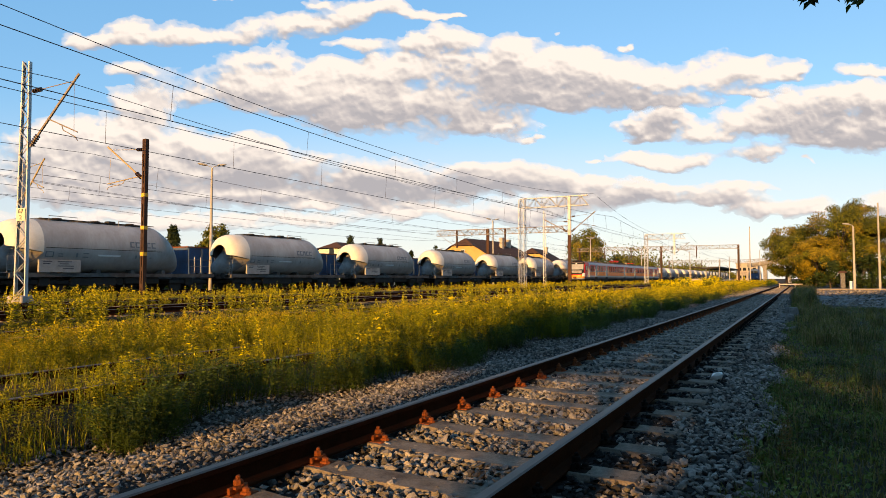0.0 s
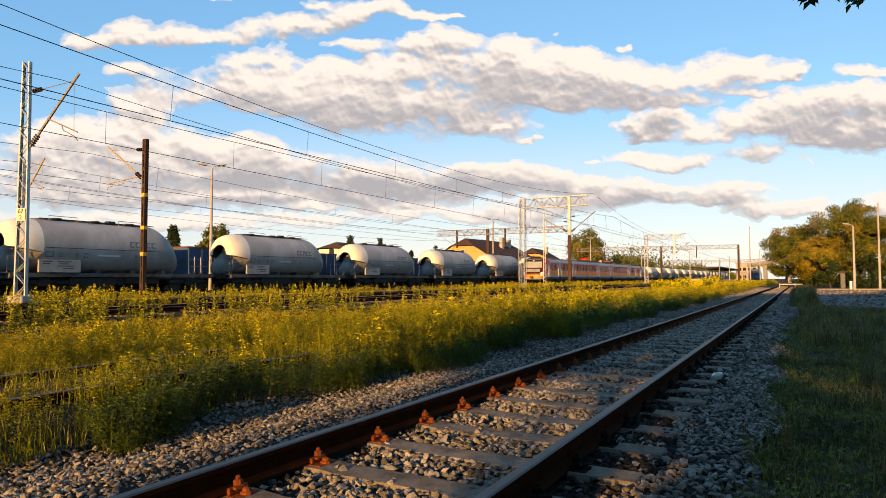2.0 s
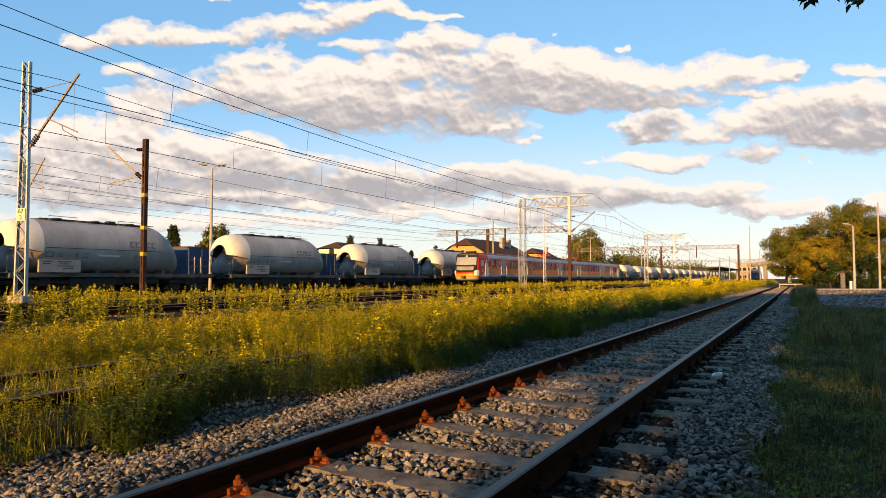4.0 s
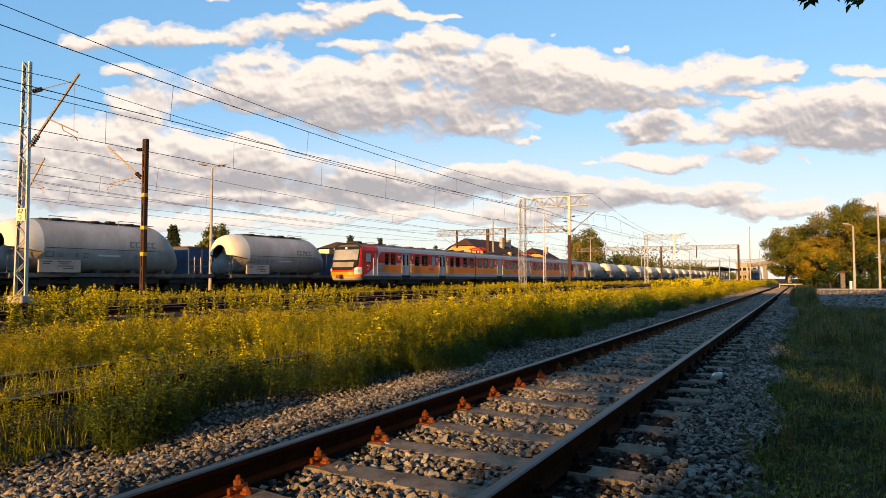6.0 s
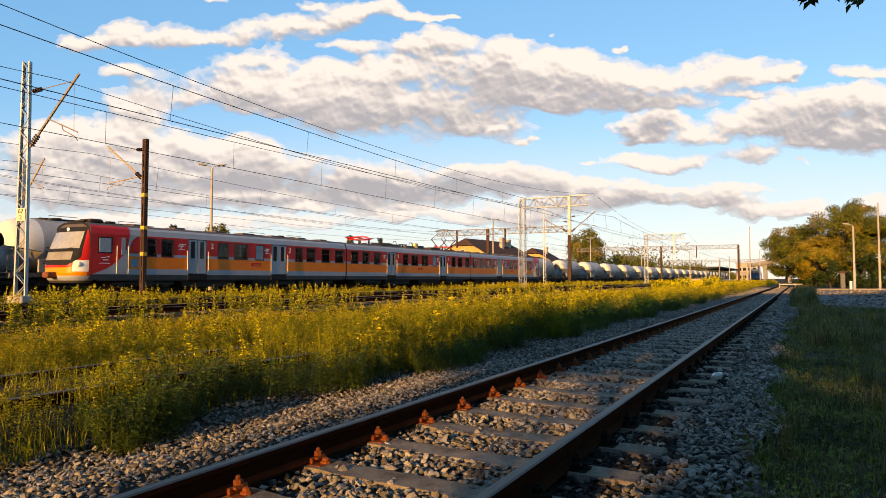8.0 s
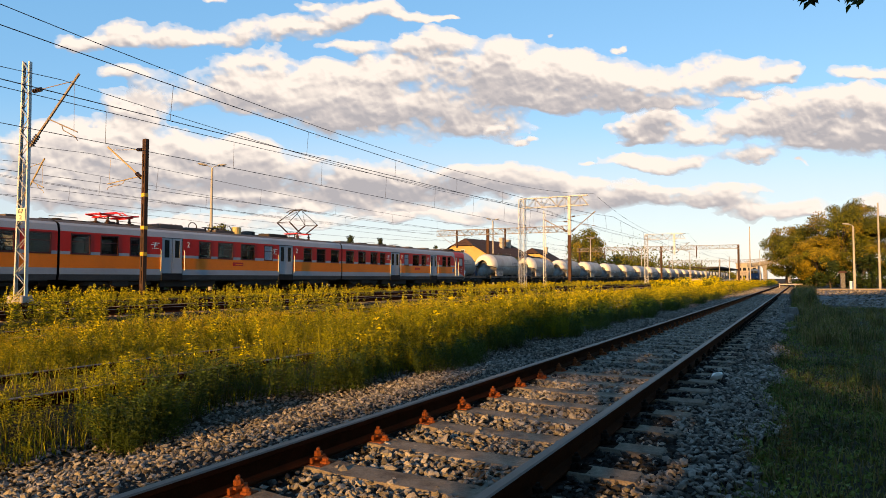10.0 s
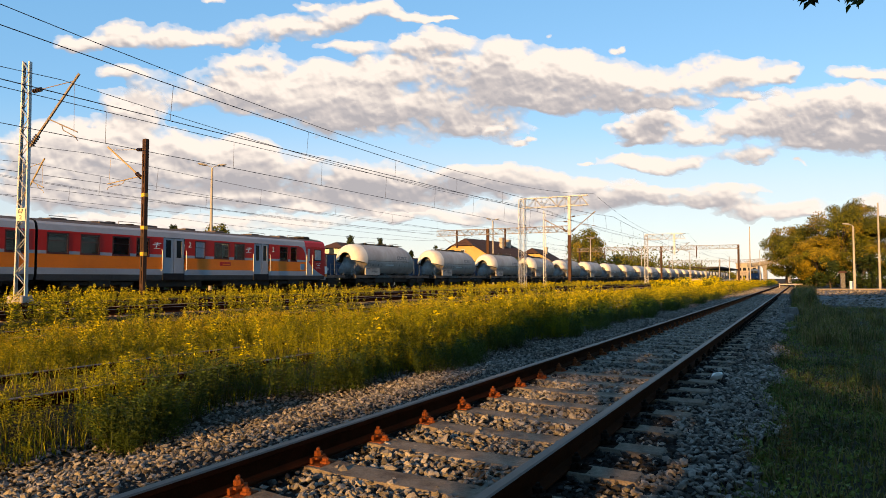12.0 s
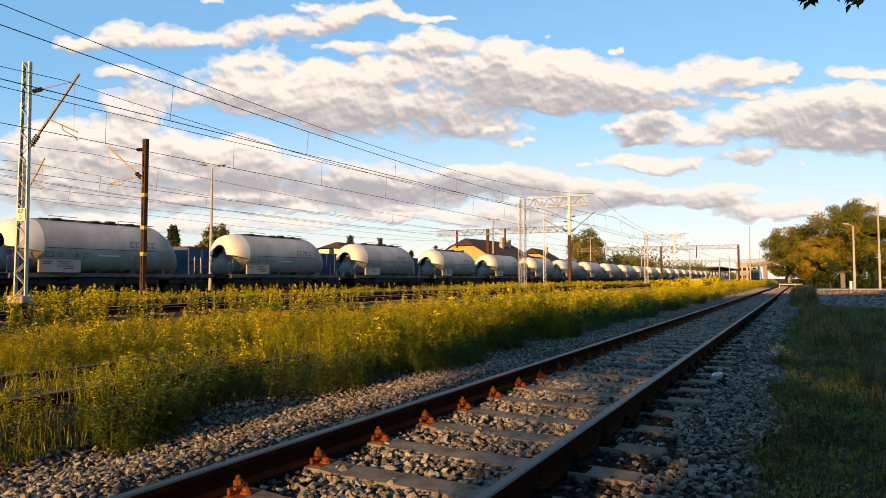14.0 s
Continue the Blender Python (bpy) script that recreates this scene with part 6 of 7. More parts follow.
def overhead_limb():
    t = thing("overhanging_tree", "leafy oak whose limb hangs over the siding", "tree", pose(7.6, 2.2, -0.25))
    rng = np.random.default_rng(77)
    g = Geo().tube([(0, 0, -0.2), (0.1, 0, 2.5), (0.0, 0.2, 5.5), (-0.2, 0.1, 8)], [0.34, 0.26, 0.2, 0.12], 10)
    tips = []
    g.tube([(0, 0, 3.6), (-1.6, 1.4, 4.9), (-3.4, 2.9, 4.9), (-4.6, 3.55, 4.25), (-5.2, 3.55, 3.75)], [0.11, 0.08, 0.06, 0.035, 0.012], 7)
    for i in range(16):
        f = rng.uniform(0, 1)
        p = Vector((-5.50 + 0.52 * f, 3.40 + 0.28 * f, 3.53)) + Vector((rng.normal(0, 0.03), rng.normal(0, 0.05), rng.normal(0, 0.03)))
        tips.append(tuple(p))
        g.tube([(-4.8, 3.6, 4.0), tuple(p)], [0.012, 0.004], 4)
    for i in range(110):
        tips.append((rng.uniform(-6.0, 4.0), rng.uniform(-9.0, -1.5), rng.uniform(4.9, 9.5)) if i % 3 else (rng.uniform(-3.2, 4.0), rng.uniform(-1.5, 5.0), rng.uniform(5.0, 9.5)))
        g.tube([(0, 0, 5.0), tips[-1]], [0.05, 0.01], 4)
    part("trunk", g, M["bark"], t)
    P = np.concatenate([np.array(tips[:16]).repeat(9, 0) + rng.normal(0, 0.035, (144, 3)), np.array(tips[16:]).repeat(110, 0) + rng.normal(0, 0.40, (110 * 110, 3))])
    L = np.concatenate([np.full(144, 0.075), np.full(110 * 110, 0.17)]) * rng.uniform(0.7, 1.2, len(P))
    V, F = leaf_quads(rng, P, rng.normal(size=P.shape), L, L * 0.36)
    bulk("crown", V, F.reshape(-1), 4, [M["leaf_near"]], None, t)


overhead_limb()


# ---- houses and station beyond the yard ----
def house(label, x, y, w, d, eave, ridge, wall, turn=0, chimneys=()):
    t = thing("house", label, "house", pose(x, y, -0.1, 0, 0, turn), group="houses beyond the yard")
    part("wall", Geo().box(-w / 2, w / 2, -d / 2, d / 2, 0, eave), wall, t)
    o, k, m = 0.5, 1.6, 0.58
    zc = eave - 0.1 + (ridge - eave + 0.1) * m
    xe, ye = w / 2 + o, d / 2 + o
    g = Geo()
    g.add([(-xe, -ye, eave - 0.1), (xe, -ye, eave - 0.1), (xe, ye, eave - 0.1), (-xe, ye, eave - 0.1), (0, -ye + k, ridge), (0, ye - k, ridge), (-xe * (1 - m), -ye, zc), (xe * (1 - m), -ye, zc), (xe * (1 - m), ye, zc), (-xe * (1 - m), ye, zc)],
          [(1, 2, 8, 5, 4, 7), (3, 0, 6, 4, 5, 9), (6, 7, 4), (8, 9, 5)])
    for s in (-1, 1):
        gable = [(-w / 2, s * d / 2, eave), (w / 2, s * d / 2, eave), (w / 2 * (1 - m), s * d / 2, zc - 0.12), (-w / 2 * (1 - m), s * d / 2, zc - 0.12)]
        part("gable", Geo().loft([gable, [(x, y - s * 0.3, z) for x, y, z in gable]]), wall, t)
        pane = part("window", Geo().box(-0.55, 0.55, s * d / 2 - 0.03, s * d / 2 + 0.03, eave + 0.3, eave + 1.4), M["white"], t)
        part("pane", Geo().box(-0.46, 0.46, s * d / 2 - 0.04, s * d / 2 + 0.04, eave + 0.38, eave + 1.32), M["glass"], pane)
    roof = part("roof", g, M["tile_roof"], t, "dark brown tiled roof")
    for cx, cy, h in chimneys:
        part("chimney", Geo().box(cx - 0.4, cx + 0.4, cy - 0.5, cy + 0.5, eave, ridge + h, bevel=0.03).box(cx - 0.5, cx + 0.5, cy - 0.6, cy + 0.6, ridge + h - 0.2, ridge + h), M["chimney"], roof)
    for s, n in ((1, int(d / 3)),):
        for i in range(n):
            yy = -d / 2 + (i + 0.7) * d / n
            wn_ = part("window", Geo().box(w / 2 - 0.02, w / 2 + 0.03, yy - 0.5, yy + 0.5, eave - 1.9, eave - 0.5), M["white"], t)
            part("pane", Geo().box(w / 2 + 0.03, w / 2 + 0.035, yy - 0.42, yy + 0.42, eave - 1.82, eave - 0.58), M["glass"], wn_)
    for i in range(max(1, int(w / 3.5))):
        xx = -w / 2 + (i + 0.6) * w / max(1, int(w / 3.5))
        wn_ = part("window", Geo().box(xx - 0.55, xx + 0.55, -d / 2 - 0.03, -d / 2 + 0.02, eave - 2.0, eave - 0.5), M["white"], t)
        part("pane", Geo().box(xx - 0.46, xx + 0.46, -d / 2 - 0.036, -d / 2 - 0.03, eave - 1.9, eave - 0.6), M["glass"], wn_)
    return t


house("low white house with a red-brown hipped roof", -62, 88, 11, 15, 4.6, 6.9, M["plaster_white"], 0)
house("ochre house with a dark hipped roof and pale chimneys", -63, 140, 13, 22, 6.2, 10.2, M["plaster"], -4, ((3, 2, 0.6), (2.5, 6.5, 0.4), (-2, -4, -0.4)))
house("ochre house with a dark roof, partly hidden by wagons", -62, 172, 11, 16, 5.8, 9.4, M["plaster"], 6, ((2, 1, 0.5), (-2, 3, 0.2)))


def canopy(x, y0, y1):
    t = thing("platform_canopy", "long dark platform canopy on steel columns", "canopy", pose(x, 0, 0))
    g = Geo()
    g.along_y([(-4.5, 4.55), (0, 4.15), (4.5, 4.55), (4.5, 4.95), (0, 4.6), (-4.5, 4.95)], [y0, y1])
    part("roof", g, M["under"], t)
    for y in np.arange(y0 + 3, y1, 9):
        part("column", Geo().box(-0.15, 0.15, y - 0.15, y + 0.15, 0, 4.3, bevel=0.02), M["pole_conc"], t)
    part("platform", Geo().box(-3.5, 3.5, y0 - 30, y1 + 20, -0.3, 1.0, bevel=0.03), M["pole_conc"], t, "grey platform slab")
    return t


canopy(-24.9, 225, 300)


def station():
    t = thing("station_building", "pale flat-roofed station building in the distance", "building", pose(-17, 300, -0.2))
    part("wall", Geo().box(-4, 4, -6, 14, 0, 7.4), M["chimney"], t)
    part("roof", Geo().box(-4.4, 4.4, -6.4, 14.4, 7.4, 7.8), M["board"], t)
    for zz in (1.2, 4.4):
        for xx in (-2.7, -0.9, 0.9, 2.7):
            w = part("window", Geo().box(xx - 0.7, xx + 0.7, -6.05, -5.98, zz, zz + 1.4), M["board"], t)
            part("pane", Geo().box(xx - 0.6, xx + 0.6, -6.08, -6.05, zz + 0.1, zz + 1.3), M["glass"], w)


station()


def viaduct():
    """Concrete ramp on piers that crosses behind the trees."""
    t = thing("viaduct", "grey concrete road ramp on piers behind the trees", "viaduct", pose(0, 205, 0))
    xs = np.linspace(-11, 14, 26)
    top = [5.2 + 0.12 * (x + 11) for x in xs]
    g = Geo()
    g.loft([[(x, -3, z - 0.9), (x, 3, z - 0.9), (x, 3.3, z - 0.3), (x, 3.3, z + 0.1), (x, -3.3, z + 0.1), (x, -3.3, z - 0.3)] for x, z in zip(xs, top)])
    part("deck", g, M["frame_grey"], t)
    for x in (-6.5, -0.5, 5.5, 11.5):
        z = 5.2 + 0.12 * (x + 11) - 0.85
        part("pier", Geo().loft([[(x - w, -2.4, zz), (x + w, -2.4, zz), (x + w, 2.4, zz), (x - w, 2.4, zz)] for zz, w in ((-0.2, 0.45), (z - 1.2, 0.45), (z - 0.5, 0.8), (z, 1.7))]), M["frame_grey"], t)
    g = Geo()
    for z in (0.6, 1.05):
        g.tube([(x, -3.2, tz + z) for x, tz in zip(xs, top)], 0.035, 4)
    for x, tz in zip(xs, top):
        g.tube([(x, -3.2, tz), (x, -3.2, tz + 1.05)], 0.03, 4)
    part("railing", g, M["arm"], t)


viaduct()


def locomotive():
    t = thing("locomotive", "dark blue locomotive parked near the station", "locomotive", pose(-10.45, 222, 0.02))
    g = Geo()
    prof = [(-1.45, 1.0), (1.45, 1.0), (1.48, 2.4), (1.3, 3.5), (0.8, 3.95), (-0.8, 3.95), (-1.3, 3.5), (-1.48, 2.4)]
    g.loft([[(x * k, y, 1.0 + (z - 1.0) * k2) for x, z in prof] for y, k, k2 in ((0, 0.9, 0.9), (0.5, 1, 1), (15.5, 1, 1), (16, 0.9, 0.9))])
    part("body", g, M["blue"], t)
    for s in (-0.6, 0.6):
        part("windscreen", Geo().box(s - 0.5, s + 0.5, -0.05, 0.35, 2.6, 3.3, bevel=0.02), M["glass"], t)
        part("headlight", Geo().tube([(s * 1.5, -0.1, 1.5), (s * 1.5, 0.1, 1.5)], 0.14, 10), M["lamp_glass"], t)
    part("underframe", Geo().box(-1.3, 1.3, 0.2, 15.8, 0.5, 1.0), M["under"], t)
    for y in (2.5, 5, 11, 13.5):
        part("wheelset", Geo().tube([(-0.84, y, 0.5), (0.84, y, 0.5)], 0.5, 16), M["under"], t)


locomotive()


def barrier():
    t = thing("track_barrier", "low red and white barrier boards at the siding's end", "barrier", pose(0, 96, -0.2))
    for i, x in enumerate(np.arange(-0.3, 1.6, 0.9)):
        part("board", Geo().box(x, x + 0.86, -0.03, 0.03, 0.40, 0.56, bevel=0.005), M["board"] if i % 2 else M["chimney"], t)
        if i % 2 == 0:
            part("post", Geo().box(x - 0.05, x + 0.05, 0.03, 0.1, 0, 0.6), M["pole_conc"], t)


barrier()


def kiosk():
    t = thing("brick_gatepost", "weathered plastered gatepost hut by the trees", "hut", pose(6.6, 92, -0.2))
    part("wall", Geo().box(-0.25, 0.25, -0.25, 0.25, 0, 1.9, bevel=0.02), M["rubble"], t)
    part("roof", Geo().loft([[(-0.5, -0.5, 1.9), (0.5, -0.5, 1.9), (0.5, 0.5, 1.9), (-0.5, 0.5, 1.9)], [(-0.3, -0.3, 2.15), (0.3, -0.3, 2.15), (0.3, 0.3, 2.15), (-0.3, 0.3, 2.15)]]), M["tile_roof"], t)


kiosk()
tagged(part("white_cabinet", Geo().box(7.0, 7.6, 86.8, 87.3, -0.25, 0.75, bevel=0.04), M["white"]), "small white utility cabinet beside the lamp post", "cabinet")


def rubble():
    rng = random.Random(8)
    for i, (x, y, w, h) in enumerate(((1.55, 20.5, 0.42, 0.16), (1.8, 22.0, 0.34, 0.28), (1.65, 23.6, 0.46, 0.20), (1.9, 25.2, 0.34, 0.36), (1.7, 27.0, 0.30, 0.30), (1.95, 18.9, 0.3, 0.12))):
        g = Geo()
        g.loft([[(w * 0.5 * k * math.cos(a) * rng.uniform(0.85, 1.15), w * 0.42 * k * math.sin(a) * rng.uniform(0.85, 1.15), z) for a in [2 * math.pi * j / 7 for j in range(7)]] for z, k in ((-0.1, 1.05), (h * 0.3, 1.0), (h * 0.8, 0.85), (h, 0.6))])
        ob = tagged(part("broken_stone", g, M["rubble"]), "broken concrete block lying beside the siding", "rubble", group="rubble beside the siding")
        ob.matrix_basis = pose(x, y, ground_z(x), rng.uniform(-12, 12), rng.uniform(-12, 12), rng.uniform(0, 90))


rubble()


# ---- clouds ----
CLOUD_EXPOSURE = 0.51
LATTICE = np.random.default_rng(404).random((257, 257))


def lattice_noise(x, y):
    xi, yi = np.floor(x).astype(int), np.floor(y).astype(int)
    u, v = x - xi, y - yi
    u, v = u * u * (3 - 2 * u), v * v * (3 - 2 * v)
    a, b, c, d = (LATTICE[(yi + j) % 257, (xi + i) % 257] for j, i in ((0, 0), (0, 1), (1, 0), (1, 1)))
    return (a * (1 - u) + b * u) * (1 - v) + (c * (1 - u) + d * u) * v


def fbm(x, y, octaves=4, gain=0.5, billow=False):
    total, amp, norm = 0.0, 1.0, 0.0
    for o in range(octaves):
        n = lattice_noise(x, y)
        total = total + amp * (1 - np.abs(2 * n - 1) if billow else n)
        norm += amp
        amp *= gain
        x, y = 1.62 * x + 1.21 * y + 17.3, -1.21 * x + 1.62 * y + 5.1
    return total / norm


def cloud_material(name, size, ragged_by):
    m = bpy.data.materials.new(name)
    m.use_nodes = True
    n = m.node_tree
    n.nodes.clear()
    out = n.nodes.new("ShaderNodeOutputMaterial")

    def attr(nm):
        a = n.nodes.new("ShaderNodeAttribute")
        a.attribute_name = nm
        return a.outputs["Fac"]

    def math_(op, a, b):
        q = n.nodes.new("ShaderNodeMath")
        q.operation = op
        for s, v in zip(q.inputs, (a, b)):
            if isinstance(v, (int, float)):
                s.default_value = v
            else:
                n.links.new(v, s)
        return q.outputs[0]

    fine = noise_node(n, 1 / (26 * size), 8, 0.6)
    fine.inputs["Distortion"].default_value = 0.4
    rough = math_("SUBTRACT", fine.outputs[0], 0.5)
    d = math_("ADD", attr("puff"), math_("MULTIPLY", rough, ragged_by))
    a = ramp(n, d, [(0.0, (0, 0, 0)), (0.32, (0.45, 0.45, 0.45)), (0.75, (1, 1, 1))])
    a.color_ramp.interpolation = "EASE"
    lit = math_("ADD", attr("lit"), math_("MULTIPLY", rough, 0.14))
    col = ramp(n, lit, [(0.05, (0.46, 0.49, 0.59)), (0.36, (0.62, 0.63, 0.71)), (0.62, (0.82, 0.82, 0.87)), (0.9, (1.01, 0.99, 1.02))])
    em = n.nodes.new("ShaderNodeEmission")
    em.inputs["Strength"].default_value = CLOUD_EXPOSURE
    n.links.new(col.outputs[0], em.inputs["Color"])
    tr = n.nodes.new("ShaderNodeBsdfTransparent")
    ms = n.nodes.new("ShaderNodeMixShader")
    n.links.new(a.outputs[0], ms.inputs[0])
    n.links.new(tr.outputs[0], ms.inputs[1])
    n.links.new(em.outputs[0], ms.inputs[2])
    n.links.new(ms.outputs[0], out.inputs["Surface"])
    return m


AXIS = pose(*CAM, 92.61, 0, 28.79)
CLOUDS = []


def cloud_sheet(name, label, far, U, V, puff, lit, material):
    """A far sheet of vapour on a grid; empty cells are left out."""
    k = far / 1150
    ny, nx = U.shape
    idx = np.arange(nx * ny).reshape(ny, nx)
    quads = np.stack([idx[:-1, :-1], idx[:-1, 1:], idx[1:, 1:], idx[1:, :-1]], -1).reshape(-1, 4)
    flat = puff.ravel()
    quads = quads[flat[quads].max(1) > -0.12]
    used, inv = np.unique(quads, return_inverse=True)
    verts = np.stack([(U.ravel() - 784) * k, (441 - V.ravel()) * k, np.zeros(nx * ny)], 1)[used]
    ob = bulk(name, verts, inv.reshape(-1), 4, [material])
    for nm, val in (("puff", puff), ("lit", lit)):
        at = ob.data.attributes.new(nm, "FLOAT", "POINT")
        at.data.foreach_set("value", np.ascontiguousarray(val.ravel()[used], np.float32))
    tagged(ob, label, "cloud", group="evening clouds", kind="structure")
    ob.matrix_basis = AXIS @ Matrix.Translation((0, 0, -far))
    return ob


def cloud(label, far, puffs, cover=1.0, size=1.0, ragged_by=0.45, seed=0.0, light=0.0):
    """Heaped vapour. Each puff: bearing and height in hundredths of the lens's length, half width and height, and how bright it stands."""
    P = np.array([p + (0.0,) * (5 - len(p)) for p in puffs], float)
    cx, cy, rx, ry, br = P.T
    rx, ry = rx * 1.5, ry * 1.65
    u0, u1, v0, v1 = (cx - 1.5 * rx).min(), (cx + 1.5 * rx).max(), (cy - 1.5 * ry).min() - 12, (cy + 1.5 * ry).max() + 12
    step = 2.6
    U, V = np.meshgrid(np.arange(u0, u1, step), np.arange(v0, v1, step))

    def density(U, V, octaves=6):
        wx = U + 75 * size * (fbm(U / (85 * size) + seed, V / (50 * size), 5, 0.6) - 0.5)
        wy = V + 44 * size * (fbm(U / (85 * size) + 31 + seed, V / (50 * size), 5, 0.6) - 0.5)
        E, tone = np.zeros_like(U), np.zeros_like(U)
        for a, b, c, d, e in zip(cx, cy, rx, ry, br):
            q = ((wx - a) / c) ** 2 + ((wy - b) / np.where(wy > b, d * 0.85, d)) ** 2
            p = np.clip(1 - q, 0, 1) ** 1.5
            E = E + p * (1 - np.clip(E, 0, 1))
            tone = tone + e * p
        B = fbm(U / (52 * size) + 7 + seed, V / (30 * size), octaves, 0.58, True)
        F = fbm(U / (120 * size) + 3 + seed, V / (60 * size), 3)
        return cover * (1.25 * E + 1.15 * (B - 0.60) + 0.85 * (F - 0.5) - 0.21) - 0.5 * np.clip(0.22 - E, 0, 0.22) / 0.22, tone

    d, tone = density(U, V)
    here, _ = density(U, V, 4)
    up, _ = density(U + 3, V - 7, 4)
    far_up, _ = density(U + 6, V - 24 * size, 3)
    # sunlit tops and grey bellies are painted into the cloud's own glow
    lit = 0.62 + light + 0.80 * np.clip(here - up, -0.5, 0.5) + 0.40 * np.clip(d - far_up, -0.9, 0.9) - 0.12 * np.clip(d, 0, 1) + 1.15 * tone
    ob = cloud_sheet("cloud", label, far, U, V, d, np.clip(lit, 0, 1), cloud_material("cloud_vapour", far / 1150 * size, ragged_by))
    CLOUDS.append((ob, far))
    return ob


cloud("long cream-lit cloud streak high in the sky", 3300, [(150, 78, 50, 14, -0.1), (215, 58, 45, 24, 0.1), (300, 64, 70, 24), (390, 66, 80, 22, 0.05), (480, 52, 60, 20, 0.1), (535, 44, 45, 20), (605, 22, 40, 22, 0.1), (660, 16, 50, 12, 0.1), (730, 30, 60, 9), (785, 34, 30, 6), (540, 8, 24, 8), (375, 2, 26, 7)], seed=2.0)
cloud("broad heaped evening cloud, cream above and grey below", 3400, [
    (410, 118, 34, 22, 0.1), (462, 108, 38, 22, 0.15), (430, 160, 75, 40), (330, 165, 80, 34, -0.05), (240, 128, 50, 14, -0.1), (540, 140, 70, 30, 0.12), (610, 150, 90, 36, 0.1), (700, 118, 50, 26, 0.12), (730, 72, 34, 16, 0.05), (800, 66, 40, 20, 0.12), (790, 120, 110, 40, 0.05), (720, 195, 130, 42, -0.12), (830, 225, 110, 26, -0.22), (900, 92, 70, 28, 0.15),
    (900, 150, 110, 40, -0.22), (980, 120, 60, 26, 0.1), (1060, 132, 80, 30, 0.25), (1170, 140, 90, 26, 0.25), (1280, 125, 75, 26, 0.28), (1355, 122, 45, 20, 0.25), (1030, 178, 120, 18, -0.25), (1170, 180, 100, 15, -0.22), (1330, 160, 60, 10, -0.1), (600, 205, 90, 30, -0.15), (500, 185, 70, 26, -0.05), (640, 80, 60, 10, -0.05), (1400, 125, 26, 10)], seed=5.0)
cloud("grey-bellied heaped cloud with a cream rim", 3500, [
    (1225, 240, 60, 22, 0.12), (1290, 215, 50, 26, 0.15), (1370, 190, 60, 24, 0.12), (1460, 180, 70, 22, 0.15), (1545, 178, 50, 22, 0.15), (1400, 230, 110, 28, -0.15), (1510, 232, 110, 36, -0.25), (1600, 225, 60, 50, -0.15), (1130, 288, 50, 12, 0.25), (1180, 284, 50, 14, 0.2), (1225, 290, 40, 12, -0.25), (1330, 276, 70, 13, -0.3), (1160, 215, 45, 22, -0.35), (1140, 245, 40, 12, -0.28), (1110, 228, 26, 10, -0.25), (1430, 282, 14, 5, -0.2)], seed=9.0)
cloud("small bright cloud wisp", 3300, [(1515, 120, 42, 12, 0.1), (1560, 122, 40, 11, 0.1), (1100, 78, 12, 7), (965, 58, 12, 5)], seed=11.0)
cloud("small dark cloud shreds", 3350, [(922, 254, 16, 7, -0.4), (944, 247, 16, 6, -0.4), (868, 228, 26, 9, -0.3), (1048, 292, 12, 5, 0.1)], seed=12.0)
cloud("low pale cloud bank over the rail yard", 3600, [
    (150, 232, 60, 24, 0.15), (230, 225, 60, 24, 0.15), (60, 265, 90, 36, 0.05), (190, 265, 110, 30), (310, 258, 60, 26, 0.1), (430, 268, 60, 22, 0.12), (230, 185, 50, 18, 0.1), (200, 305, 220, 34, -0.08), (450, 305, 130, 30, -0.12), (600, 320, 170, 32, -0.18), (740, 330, 150, 28, -0.22), (870, 325, 120, 24, -0.22), (990, 330, 90, 20, -0.2), (1040, 318, 80, 9, 0.15), (880, 305, 110, 9, 0.05), (100, 345, 220, 28, -0.05), (380, 350, 230, 24, -0.12), (560, 372, 60, 9, 0.2), (700, 366, 60, 8, 0.2), (490, 345, 40, 7, 0.15), (640, 345, 200, 20, -0.2)], cover=0.92, size=1.1, seed=15.0)
cloud("thin grey cloud band near the horizon", 3700, [(1070, 352, 120, 16, -0.25), (1180, 352, 120, 15, -0.25), (1260, 354, 80, 13, -0.2), (1200, 334, 120, 8, 0.15), (1300, 340, 60, 7, 0.12), (950, 368, 160, 14, -0.2), (1350, 378, 70, 14, -0.12), (1420, 372, 50, 12), (780, 385, 200, 13, -0.1), (300, 395, 300, 14, -0.05), (1555, 372, 40, 22, 0.15)], cover=0.85, size=1.1, seed=19.0)


def haze_veil():
    """Glowing sheet that paints pale haze over the sky, thickening towards the horizon."""
    U, V = np.meshgrid(np.linspace(-1200, 2800, 40), np.linspace(150, 560, 60))
    puff = np.interp(V, [150, 240, 330, 420, 500, 560], [0.0, 0.10, 0.26, 0.42, 0.52, 0.55])
    CLOUDS.append((cloud_sheet("haze", "pale evening haze above the horizon", 3900, U, V, puff, np.full(U.shape, 0.70), cloud_material("haze_vapour", 20.0, 0.0)), 3900))


haze_veil()


